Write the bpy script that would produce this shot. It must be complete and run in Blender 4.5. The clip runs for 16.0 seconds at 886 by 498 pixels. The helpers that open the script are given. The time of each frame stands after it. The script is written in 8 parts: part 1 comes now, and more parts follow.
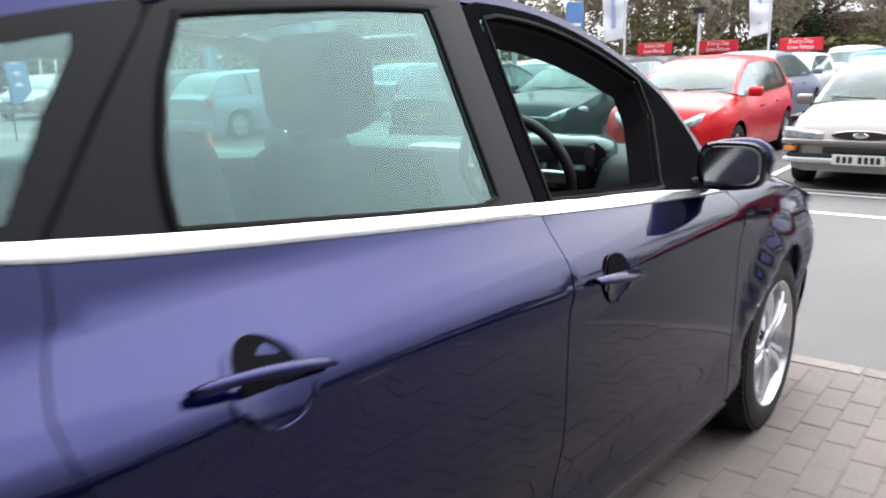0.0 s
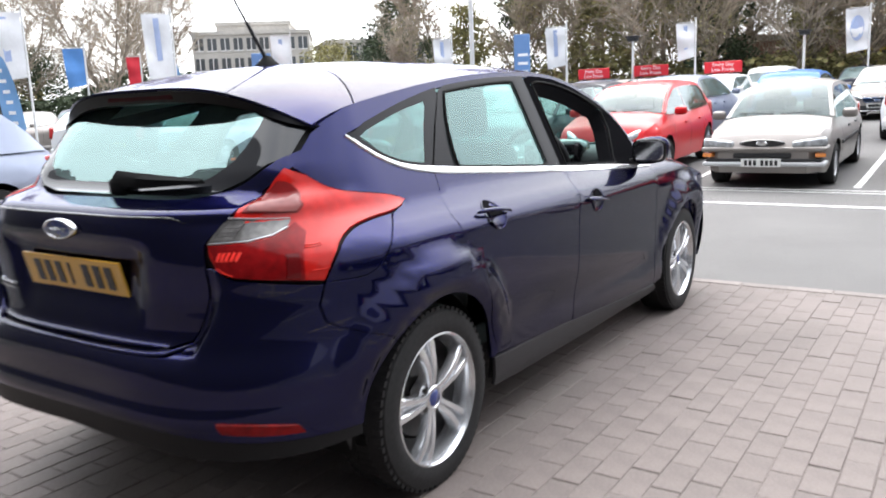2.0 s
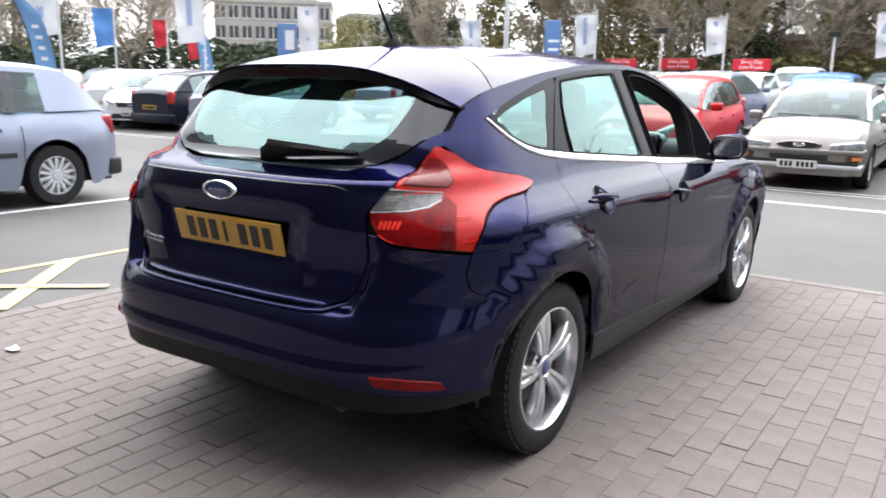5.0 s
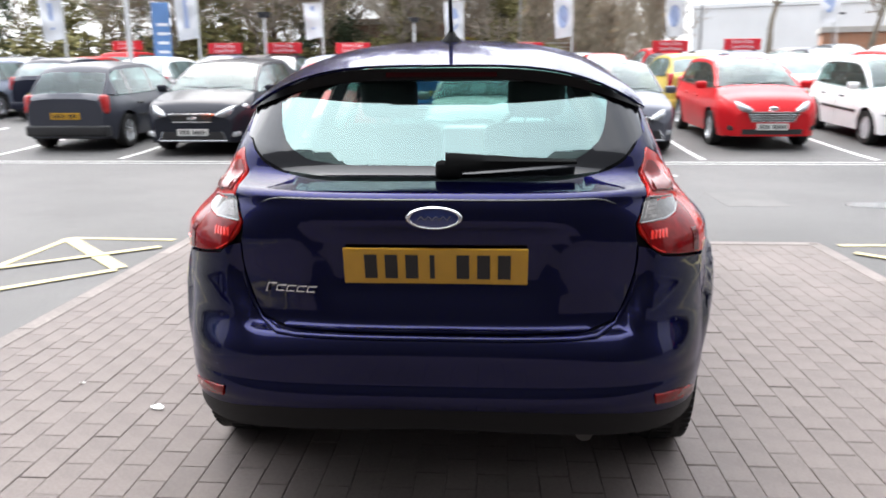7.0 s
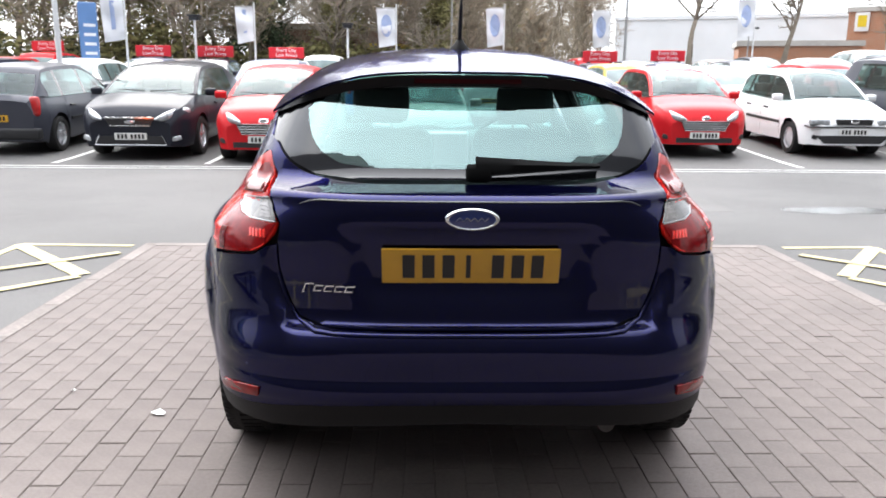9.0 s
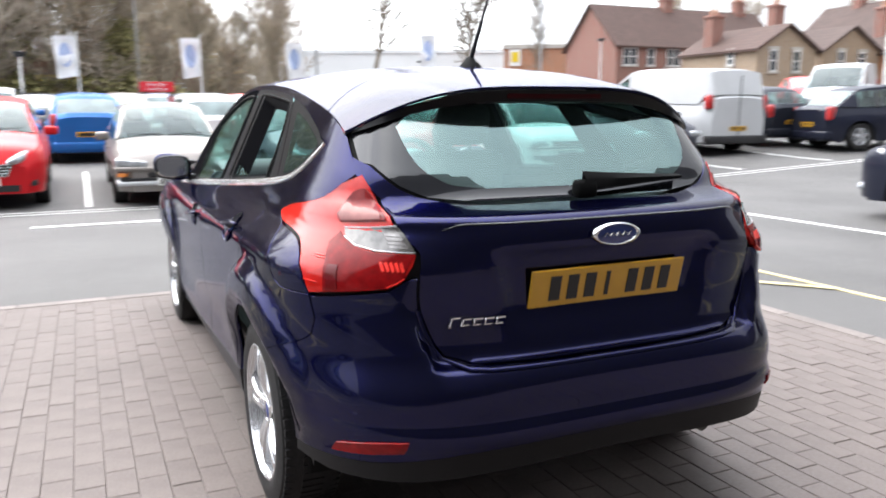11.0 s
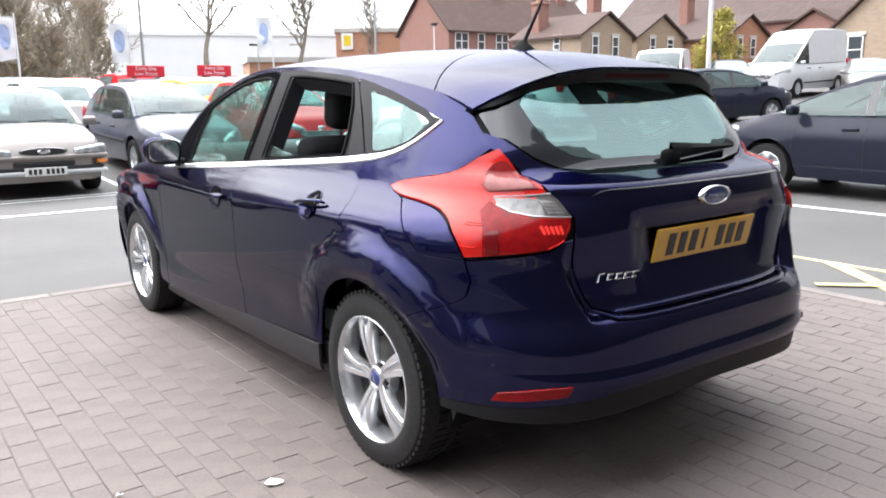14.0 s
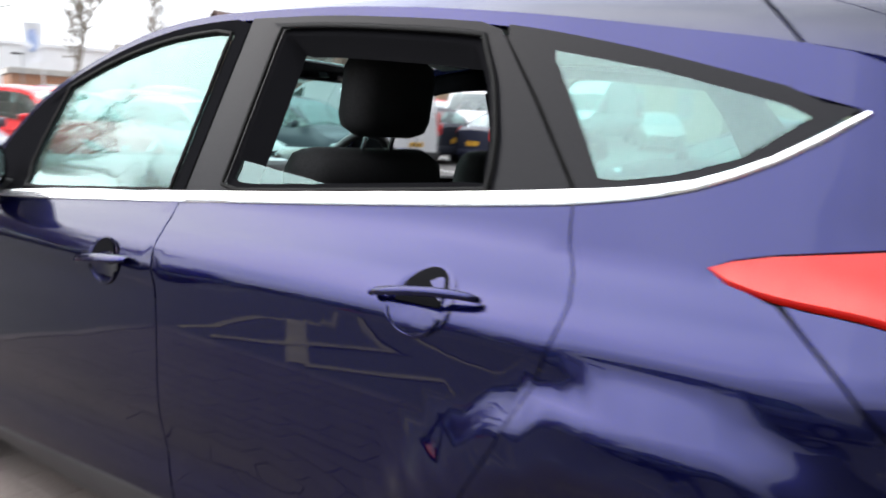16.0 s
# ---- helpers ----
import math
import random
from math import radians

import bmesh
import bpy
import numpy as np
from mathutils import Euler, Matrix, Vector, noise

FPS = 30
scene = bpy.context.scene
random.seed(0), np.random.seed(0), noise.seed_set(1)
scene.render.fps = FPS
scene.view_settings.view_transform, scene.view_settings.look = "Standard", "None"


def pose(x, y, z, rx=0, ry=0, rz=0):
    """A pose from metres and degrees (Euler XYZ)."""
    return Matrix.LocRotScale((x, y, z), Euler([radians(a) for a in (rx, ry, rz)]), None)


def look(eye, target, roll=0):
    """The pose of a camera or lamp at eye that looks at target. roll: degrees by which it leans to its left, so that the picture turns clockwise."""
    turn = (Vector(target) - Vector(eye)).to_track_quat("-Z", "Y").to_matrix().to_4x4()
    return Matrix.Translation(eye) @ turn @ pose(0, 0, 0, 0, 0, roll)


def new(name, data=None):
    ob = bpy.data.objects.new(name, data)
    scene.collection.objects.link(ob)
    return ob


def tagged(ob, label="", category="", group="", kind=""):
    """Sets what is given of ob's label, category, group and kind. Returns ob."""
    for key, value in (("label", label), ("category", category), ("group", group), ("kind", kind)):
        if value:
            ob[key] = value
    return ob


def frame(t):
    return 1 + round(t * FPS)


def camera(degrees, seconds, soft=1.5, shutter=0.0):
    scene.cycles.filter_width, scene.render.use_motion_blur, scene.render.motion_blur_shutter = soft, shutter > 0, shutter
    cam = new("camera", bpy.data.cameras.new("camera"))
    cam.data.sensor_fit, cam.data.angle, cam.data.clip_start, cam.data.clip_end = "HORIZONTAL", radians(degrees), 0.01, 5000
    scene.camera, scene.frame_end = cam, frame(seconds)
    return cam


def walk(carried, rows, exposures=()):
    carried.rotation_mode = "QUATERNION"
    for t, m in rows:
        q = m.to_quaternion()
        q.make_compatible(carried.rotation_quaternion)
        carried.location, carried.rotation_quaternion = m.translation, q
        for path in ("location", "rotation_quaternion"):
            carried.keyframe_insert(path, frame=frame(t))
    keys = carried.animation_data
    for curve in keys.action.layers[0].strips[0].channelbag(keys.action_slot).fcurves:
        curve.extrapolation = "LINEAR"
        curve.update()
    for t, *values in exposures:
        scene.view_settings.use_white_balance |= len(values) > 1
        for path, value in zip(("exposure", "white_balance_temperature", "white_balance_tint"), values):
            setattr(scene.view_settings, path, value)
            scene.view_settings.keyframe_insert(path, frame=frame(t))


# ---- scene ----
cam = camera(58.8, 16.0, soft=1.8, shutter=0.5)
PATH = [
    (0, (1.575, -0.18, 1.235), (0.372, 1.363, 0.819), -0.6),
    (0.5, (1.807, -0.732, 1.243), (0.644, 0.853, 0.877), -2.3),
    (1, (2.0, -1.276, 1.249), (0.854, 0.33, 0.921), -2.0),
    (1.5, (2.173, -1.682, 1.251), (1.046, -0.058, 0.944), -1.8),
    (2, (2.293, -2.062, 1.276), (1.19, -0.433, 0.92), -2.2),
    (2.5, (2.326, -2.314, 1.282), (1.219, -0.695, 0.892), -2.0),
    (3, (2.361, -2.381, 1.297), (1.221, -0.787, 0.895), -1.5),
    (3.5, (2.371, -2.389, 1.303), (1.193, -0.824, 0.902), -1.6),
    (4, (2.376, -2.383, 1.298), (1.173, -0.834, 0.903), -1.7),
    (4.5, (2.324, -2.396, 1.295), (1.124, -0.846, 0.896), 0.1),
    (7, (0.162, -2.866, 1.342), (0.035, -0.919, 0.906), -0.3),
    (7.5, (-0.042, -2.954, 1.342), (0.024, -1.004, 0.904), -0.4),
    (7.8, (-0.051, -2.964, 1.341), (0.0, -1.01, 0.919), 0.1),
    (8, (-0.043, -2.965, 1.343), (-0.013, -1.01, 0.923), 0.6),
    (10.5, (-0.904, -2.746, 1.314), (-0.435, -0.844, 0.911), -0.1),
    (11, (-1.341, -2.524, 1.288), (-0.523, -0.731, 0.948), -0.3),
    (11.5, (-1.729, -2.424, 1.314), (-0.681, -0.76, 0.95), 0.1),
    (12, (-2.042, -2.411, 1.303), (-0.875, -0.822, 0.969), -1.8),
    (12.5, (-2.234, -2.323, 1.289), (-0.97, -0.81, 0.954), -2.0),
    (13, (-2.27, -2.311, 1.295), (-1.05, -0.768, 0.934), -1.7),
    (13.5, (-2.266, -2.293, 1.294), (-1.06, -0.74, 0.928), -1.1),
    (14, (-2.22, -2.239, 1.278), (-1.04, -0.67, 0.896), -0.7),
    (14.5, (-2.109, -1.954, 1.243), (-0.903, -0.419, 0.809), 0.7),
    (15, (-1.975, -1.45, 1.247), (-0.685, 0.012, 0.805), 0.2),
    (15.5, (-1.839, -0.923, 1.241), (-0.504, 0.502, 0.81), 0.1),
    (16, (-1.814, -0.368, 1.145), (-0.237, 0.829, 0.86), 2.7),
]
walk(cam, [(t, look(eye, target, roll)) for t, eye, target, roll in PATH],
     [(0.0, 0.05), (2.5, 0.03), (4.5, 0.0), (8.0, 0.03), (10.5, 0.08), (13.0, 0.13), (14.5, 0.21), (15.4, 0.18), (16.0, 0.0)])

# ---- light ----
world = bpy.data.worlds.new("overcast")
scene.world = world
world.use_nodes = True
wn, wl = world.node_tree.nodes, world.node_tree.links
sky = wn.new("ShaderNodeTexSky")
sky.sky_type = "NISHITA"
sky.sun_disc = False
sky.sun_elevation, sky.sun_rotation = radians(48), radians(-24)
sky.air_density, sky.dust_density, sky.ozone_density = 1.0, 4.0, 1.0
# cloud cover: a white veil over the blue of the sky
veil = wn.new("ShaderNodeMix")
veil.data_type = "RGBA"
veil.inputs[0].default_value = 0.86
coord = wn.new("ShaderNodeTexCoord")
clouds = wn.new("ShaderNodeTexNoise")
clouds.inputs["Scale"].default_value = 2.2
clouds.inputs["Detail"].default_value = 5.0
cloud_ramp = wn.new("ShaderNodeValToRGB")
cloud_ramp.color_ramp.elements[0].position, cloud_ramp.color_ramp.elements[0].color = 0.3, (7.4, 7.8, 8.7, 1)
cloud_ramp.color_ramp.elements[1].position, cloud_ramp.color_ramp.elements[1].color = 0.7, (12.6, 12.7, 12.9, 1)
wl.new(coord.outputs["Generated"], clouds.inputs["Vector"])
wl.new(clouds.outputs["Fac"], cloud_ramp.inputs["Fac"])
wl.new(sky.outputs["Color"], veil.inputs[6])
wl.new(cloud_ramp.outputs["Color"], veil.inputs[7])
# an overcast sky is brighter overhead than at the horizon
height = wn.new("ShaderNodeSeparateXYZ")
swell = wn.new("ShaderNodeMapRange")
swell.inputs["To Min"].default_value, swell.inputs["To Max"].default_value = 0.74, 1.45
grade = wn.new("ShaderNodeVectorMath")
grade.operation = "SCALE"
wl.new(coord.outputs["Generated"], height.inputs[0])
wl.new(height.outputs[2], swell.inputs["Value"])
wl.new(veil.outputs[2], grade.inputs[0])
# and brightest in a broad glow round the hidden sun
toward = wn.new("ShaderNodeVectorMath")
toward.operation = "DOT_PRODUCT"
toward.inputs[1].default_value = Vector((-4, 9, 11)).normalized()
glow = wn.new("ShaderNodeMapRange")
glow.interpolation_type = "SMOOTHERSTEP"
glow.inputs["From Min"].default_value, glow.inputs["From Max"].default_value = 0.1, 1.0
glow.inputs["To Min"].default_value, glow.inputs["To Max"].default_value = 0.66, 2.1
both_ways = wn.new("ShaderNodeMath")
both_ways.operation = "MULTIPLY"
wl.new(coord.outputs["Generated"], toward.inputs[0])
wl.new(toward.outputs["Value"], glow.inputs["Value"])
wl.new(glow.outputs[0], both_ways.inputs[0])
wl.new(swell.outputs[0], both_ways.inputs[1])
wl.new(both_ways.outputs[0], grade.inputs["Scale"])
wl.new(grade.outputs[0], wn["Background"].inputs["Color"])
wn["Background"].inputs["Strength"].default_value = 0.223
sun_data = bpy.data.lights.new("sun", "SUN")
sun_data.energy, sun_data.angle, sun_data.color = 1.1, radians(75), (1.0, 0.97, 0.93)
sun = new("sun", sun_data)
sun.matrix_world = look((-4, 9, 11), (0, 0, 0))


# ---- building helpers ----
def mesh_ob(name, verts, faces, mats, smooth=True, mat_ids=None):
    me = bpy.data.meshes.new(name)
    me.from_pydata([tuple(v) for v in verts], [], faces)
    for m in mats if isinstance(mats, (list, tuple)) else [mats]:
        me.materials.append(m)
    if mat_ids:
        me.polygons.foreach_set("material_index", mat_ids)
    me.polygons.foreach_set("use_smooth", [smooth] * len(me.polygons))
    me.update()
    return new(name, me)


def part(name, bm, material, parent, label="", smooth=False, angle=0.0):
    """Links a bmesh as one mesh object under a thing or a part."""
    me = bpy.data.meshes.new(name)
    bm.normal_update()
    bm.to_mesh(me)
    bm.free()
    for m in material if isinstance(material, (list, tuple)) else [material]:
        me.materials.append(m)
    if smooth:
        me.polygons.foreach_set("use_smooth", [True] * len(me.polygons))
        if angle:
            me.set_sharp_from_angle(angle=radians(angle))
    ob = new(name, me)
    ob.parent = parent
    if label:
        ob["label"] = label
    return ob


def empty(name, label, category, group="", m=None):
    ob = new(name)
    ob.empty_display_size = 0.1
    tagged(ob, label, category, group)
    if m is not None:
        ob.matrix_basis = m
    return ob


def box(bm, lo, hi, bevel=0.0, m=None):
    """Adds a box between two corners, with rounded edges if asked."""
    size = [b - a for a, b in zip(lo, hi)]
    mid = [(a + b) / 2 for a, b in zip(lo, hi)]
    mat = Matrix.Translation(mid) @ Matrix.Diagonal((*size, 1))
    if m is not None:
        mat = m @ mat
    got = bmesh.ops.create_cube(bm, size=1, matrix=mat)
    if bevel > 0:
        edges = list({e for v in got["verts"] for e in v.link_edges})
        bmesh.ops.bevel(bm, geom=edges, offset=bevel, segments=2, affect="EDGES", profile=0.5)
    return got["verts"]


def tube(bm, a, b, ra, rb=None, n=8, caps=True):
    """Adds a tapered round bar from a to b."""
    a, b = Vector(a), Vector(b)
    rb = ra if rb is None else rb
    q = (b - a).to_track_quat("Z", "Y").to_matrix()
    rings = []
    for p, r in ((a, ra), (b, rb)):
        rings.append([bm.verts.new(p + q @ Vector((r * math.cos(2 * math.pi * i / n), r * math.sin(2 * math.pi * i / n), 0))) for i in range(n)])
    for i in range(n):
        j = (i + 1) % n
        bm.faces.new((rings[0][i], rings[0][j], rings[1][j], rings[1][i]))
    if caps:
        bm.faces.new(list(reversed(rings[0])))
        bm.faces.new(rings[1])


def lathe(bm, profile, n=32, m=None, closed=False):
    """Spins (radius, along) pairs about the x axis: a wheel's shape."""
    rings = []
    for r, x in profile:
        ring = []
        for i in range(n):
            a = 2 * math.pi * i / n
            v = Vector((x, r * math.cos(a), r * math.sin(a)))
            ring.append(bm.verts.new(m @ v if m is not None else v))
        rings.append(ring)
    pairs = list(zip(rings, rings[1:])) + ([(rings[-1], rings[0])] if closed else [])
    for p, q in pairs:
        for i in range(n):
            j = (i + 1) % n
            bm.faces.new((p[i], q[i], q[j], p[j]))
    return rings


def clamp(v, lo=0.0, hi=1.0):
    return max(lo, min(hi, v))


def smooth_step(a, b, v):
    t = clamp((v - a) / (b - a))
    return t * t * (3 - 2 * t)


def curve_at(points, v):
    """A smooth curve through (position, value) pairs, flat beyond its ends."""
    if v <= points[0][0]:
        return points[0][1]
    if v >= points[-1][0]:
        return points[-1][1]
    for k in range(len(points) - 1):
        (x0, y0), (x1, y1) = points[k], points[k + 1]
        if x0 <= v <= x1:
            h = x1 - x0
            sl = (y1 - y0) / h
            pl = (y0 - points[k - 1][1]) / (x0 - points[k - 1][0]) if k else sl
            nx = (points[k + 2][1] - y1) / (points[k + 2][0] - x1) if k + 2 < len(points) else sl
            m0 = 0.0 if pl * sl <= 0 else 2 * pl * sl / (pl + sl)
            m1 = 0.0 if nx * sl <= 0 else 2 * nx * sl / (nx + sl)
            if k == 0:
                m0 = sl
            if k + 2 >= len(points):
                m1 = sl
            t = (v - x0) / h
            return (2 * t**3 - 3 * t**2 + 1) * y0 + (t**3 - 2 * t**2 + t) * h * m0 + (-2 * t**3 + 3 * t**2) * y1 + (t**3 - t**2) * h * m1


# ---- materials ----
def material(name, colour, rough=0.5, metal=0.0, grain=0.0, grain_scale=30.0, stain=0.0, stain_scale=3.0, bump=0.0, coat=0.0, emit=0.0, transmission=0.0, ior=1.45, alpha=1.0, spec=0.5, island=0.0, objvar=0.0):
    m = bpy.data.materials.new(name)
    m.use_nodes = True
    n, l = m.node_tree.nodes, m.node_tree.links
    b = n["Principled BSDF"]
    b.inputs["Base Color"].default_value = (*colour, 1)
    b.inputs["Roughness"].default_value = rough
    b.inputs["Metallic"].default_value = metal
    b.inputs["Coat Weight"].default_value = coat
    b.inputs["Coat Roughness"].default_value = 0.03
    b.inputs["Transmission Weight"].default_value = transmission
    b.inputs["IOR"].default_value = ior
    b.inputs["Alpha"].default_value = alpha
    b.inputs["Specular IOR Level"].default_value = spec
    if emit:
        b.inputs["Emission Color"].default_value = (*colour, 1)
        b.inputs["Emission Strength"].default_value = emit
    tc = n.new("ShaderNodeTexCoord")
    last = None
    if grain or stain or island or objvar:
        rgb = n.new("ShaderNodeRGB")
        rgb.outputs[0].default_value = (*colour, 1)
        last = rgb.outputs[0]
        for amount, scale, detail in ((grain, grain_scale, 4), (stain, stain_scale, 6)):
            if not amount:
                continue
            t = n.new("ShaderNodeTexNoise")
            t.inputs["Scale"].default_value = scale
            t.inputs["Detail"].default_value = detail
            l.new(tc.outputs["Object"], t.inputs["Vector"])
            mr = n.new("ShaderNodeMapRange")
            mr.inputs["From Min"].default_value, mr.inputs["From Max"].default_value = 0.3, 0.7
            mr.inputs["To Min"].default_value, mr.inputs["To Max"].default_value = 1 - amount, 1 + amount
            l.new(t.outputs["Fac"], mr.inputs["Value"])
            mul = n.new("ShaderNodeMix")
            mul.data_type, mul.blend_type = "RGBA", "MULTIPLY"
            mul.inputs[0].default_value = 1.0
            l.new(last, mul.inputs[6])
            l.new(mr.outputs[0], mul.inputs[7])
            last = mul.outputs[2]
        for amount, node, out in ((island, "ShaderNodeNewGeometry", "Random Per Island"), (objvar, "ShaderNodeObjectInfo", "Random")):
            if not amount:
                continue
            g = n.new(node)
            mr = n.new("ShaderNodeMapRange")
            mr.inputs["To Min"].default_value, mr.inputs["To Max"].default_value = 1 - amount, 1 + amount
            l.new(g.outputs[out], mr.inputs["Value"])
            mul = n.new("ShaderNodeMix")
            mul.data_type, mul.blend_type = "RGBA", "MULTIPLY"
            mul.inputs[0].default_value = 1.0
            l.new(last, mul.inputs[6])
            l.new(mr.outputs[0], mul.inputs[7])
            last = mul.outputs[2]
        l.new(last, b.inputs["Base Color"])
    if bump:
        t = n.new("ShaderNodeTexNoise")
        t.inputs["Scale"].default_value = grain_scale * 2
        t.inputs["Detail"].default_value = 5
        l.new(tc.outputs["Object"], t.inputs["Vector"])
        bp = n.new("ShaderNodeBump")
        bp.inputs["Strength"].default_value = bump
        bp.inputs["Distance"].default_value = 0.01
        l.new(t.outputs["Fac"], bp.inputs["Height"])
        l.new(bp.outputs["Normal"], b.inputs["Normal"])
    return m


def glass_material(name, tint, rough=0.0, ior=2.1, milky=0.12, film=(0.42, 0.6, 0.58), shine=(0.68, 0.93, 0.90)):
    """Thin window glass: clear through, glossy by the Fresnel law."""
    m = bpy.data.materials.new(name)
    m.use_nodes = True
    n, l = m.node_tree.nodes, m.node_tree.links
    n.remove(n["Principled BSDF"])
    tr = n.new("ShaderNodeBsdfTransparent")
    tr.inputs["Color"].default_value = (*tint, 1)
    gl = n.new("ShaderNodeBsdfGlossy")
    gl.inputs["Roughness"].default_value = rough
    gl.inputs["Color"].default_value = (*shine, 1)
    # Schlick's law on the angle of view, alike from both sides of the pane
    face = n.new("ShaderNodeLayerWeight")
    face.inputs["Blend"].default_value = 0.5
    steep = n.new("ShaderNodeMath")
    steep.operation = "POWER"
    steep.inputs[1].default_value = 4.0
    l.new(face.outputs["Facing"], steep.inputs[0])
    fr = n.new("ShaderNodeMapRange")
    f0 = ((ior - 1) / (ior + 1)) ** 2
    fr.inputs["To Min"].default_value, fr.inputs["To Max"].default_value = f0, 0.95
    l.new(steep.outputs[0], fr.inputs["Value"])
    # an even pale diffuse share that lightens the pane
    film_diffuse = n.new("ShaderNodeBsdfDiffuse")
    film_diffuse.inputs["Color"].default_value = (*film, 1)
    haze = n.new("ShaderNodeMixShader")
    haze.inputs[0].default_value = milky
    l.new(tr.outputs[0], haze.inputs[1])
    l.new(film_diffuse.outputs[0], haze.inputs[2])
    mix = n.new("ShaderNodeMixShader")
    l.new(fr.outputs[0], mix.inputs[0])
    l.new(haze.outputs[0], mix.inputs[1])
    l.new(gl.outputs[0], mix.inputs[2])
    l.new(mix.outputs[0], n["Material Output"].inputs["Surface"])
    return m


def car_paint(name, colour, flake=0.25, metal=0.1):
    dark = max(colour) < 0.06
    m = material(name, colour, rough=0.36, metal=metal, coat=0.32 if dark else 0.2, spec=0.06 if dark else 0.2, grain=flake * 0.4, grain_scale=900, stain=0.04, stain_scale=2.0)
    return m


M_asphalt = material("asphalt", (0.096, 0.0925, 0.090), rough=0.72, grain=0.25, grain_scale=90, stain=0.22, stain_scale=0.45, bump=0.35)
M_slab = material("paving_joint", (0.150, 0.127, 0.117), rough=0.9, grain=0.3, grain_scale=60, bump=0.3)
M_block = material("block_paver", (0.143, 0.119, 0.109), rough=0.72, grain=0.10, grain_scale=70, stain=0.12, stain_scale=6, bump=0.2, objvar=0.04)
M_block_stuff = material("block_paver_field", (0.143, 0.119, 0.109), rough=0.72, grain=0.10, grain_scale=70, stain=0.17, stain_scale=1.6, bump=0.2, island=0.04)
M_white_line = material("white_road_paint", (0.62, 0.62, 0.60), rough=0.7, grain=0.12, grain_scale=40, stain=0.15, stain_scale=5)
M_yellow_line = material("yellow_road_paint", (0.46, 0.40, 0.22), rough=0.7, grain=0.12, grain_scale=40, stain=0.2, stain_scale=4)
M_tyre = material("tyre_rubber", (0.017, 0.0165, 0.017), rough=0.72, spec=0.3, grain=0.2, grain_scale=60, bump=0.15)
M_alloy = material("silver_alloy", (0.66, 0.67, 0.69), rough=0.25, metal=0.8, grain=0.04, grain_scale=50, coat=0.4)
M_hubcap = material("silver_plastic", (0.55, 0.56, 0.58), rough=0.4, metal=0.3, grain=0.05)
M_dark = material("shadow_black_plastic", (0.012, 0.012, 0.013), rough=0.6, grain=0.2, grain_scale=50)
M_trim = material("black_trim_plastic", (0.022, 0.022, 0.024), rough=0.5, grain=0.15, grain_scale=120, bump=0.05)
M_gloss_black = material("gloss_black", (0.012, 0.012, 0.014), rough=0.12, coat=0.6)
M_chrome = material("chrome", (0.82, 0.83, 0.85), rough=0.08, metal=1.0)
M_satin = material("satin_aluminium_trim", (0.80, 0.81, 0.82), rough=0.22, metal=0.85)
M_glass = glass_material("green_tinted_window_glass", (0.44, 0.70, 0.66), ior=1.75, milky=0.04)
M_glass_rear = glass_material("green_tinted_rear_glass", (0.50, 0.70, 0.67), ior=2.9, milky=0.07)
M_glass_lot = glass_material("grey_green_car_glass", (0.42, 0.54, 0.52), ior=1.6, milky=0.06, film=(0.4, 0.48, 0.47), shine=(0.80, 0.88, 0.88))
M_glass_far = material("teal_tinted_car_glass", (0.12, 0.17, 0.17), rough=0.05, coat=0.5, spec=0.7, stain=0.35, stain_scale=2.5)
M_clear_lens = material("clear_lamp_lens", (0.40, 0.42, 0.44), rough=0.14, metal=0.4, coat=0.5, grain=0.45, grain_scale=14)
M_red_lens_far = material("red_lamp_lens", (0.38, 0.02, 0.02), rough=0.12, coat=0.4, stain=0.35, stain_scale=8)
M_amber = material("amber_lens", (0.75, 0.25, 0.05), rough=0.2, coat=0.6)
M_plate_white = material("white_plate", (0.75, 0.75, 0.73), rough=0.35)
M_plate_yellow = material("yellow_plate", (0.62, 0.34, 0.02), rough=0.3, coat=0.3, grain=0.05, grain_scale=20)
M_ink = material("black_ink", (0.015, 0.015, 0.016), rough=0.4)
M_white_paint = material("white_painted_steel", (0.75, 0.76, 0.77), rough=0.4, grain=0.05, stain=0.06)
M_red_board = material("red_board", (0.62, 0.02, 0.035), rough=0.4, grain=0.05)


# ---- ground ----
def ground_z(x, y):
    """The lot is level round the forecourt and climbs behind the far kerb and towards the terrace."""
    def ramp(v, k):
        return 0.0 if v <= 0 else (v * v / 3.0 if v < 1.5 else v - 0.75) * k
    zy = ramp(min(y, 15.0) - 9.4, 0.047) + max(0.0, min(y, 48.0) - 15.0) * 0.027
    zx = ramp(min(x, 36.0) - 7.6, 0.043) * smooth_step(2.0, 8.0, y)
    return zy + zx


def sheet(name, xs, ys, lift, mat):
    verts = [(x, y, ground_z(x, y) + lift) for y in ys for x in xs]
    n = len(xs)
    faces = [(j * n + i, j * n + i + 1, (j + 1) * n + i + 1, (j + 1) * n + i) for j in range(len(ys) - 1) for i in range(n - 1)]
    return mesh_ob(name, verts, faces, mat)


gx = [-900, -300, -120, -60, -40] + [i * 1.5 for i in range(-20, 27)] + [48, 60, 120, 300, 900]
gy = [-900, -300, -100, -50, -25, -12, -6, -3, 0, 3, 6, 8] + [9 + i * 0.6 for i in range(70)] + [60, 100, 300, 900]
ground = tagged(sheet("ground", gx, gy, -0.012, M_asphalt), "worn grey tarmac car park, climbing gently to the back", "ground", kind="structure")


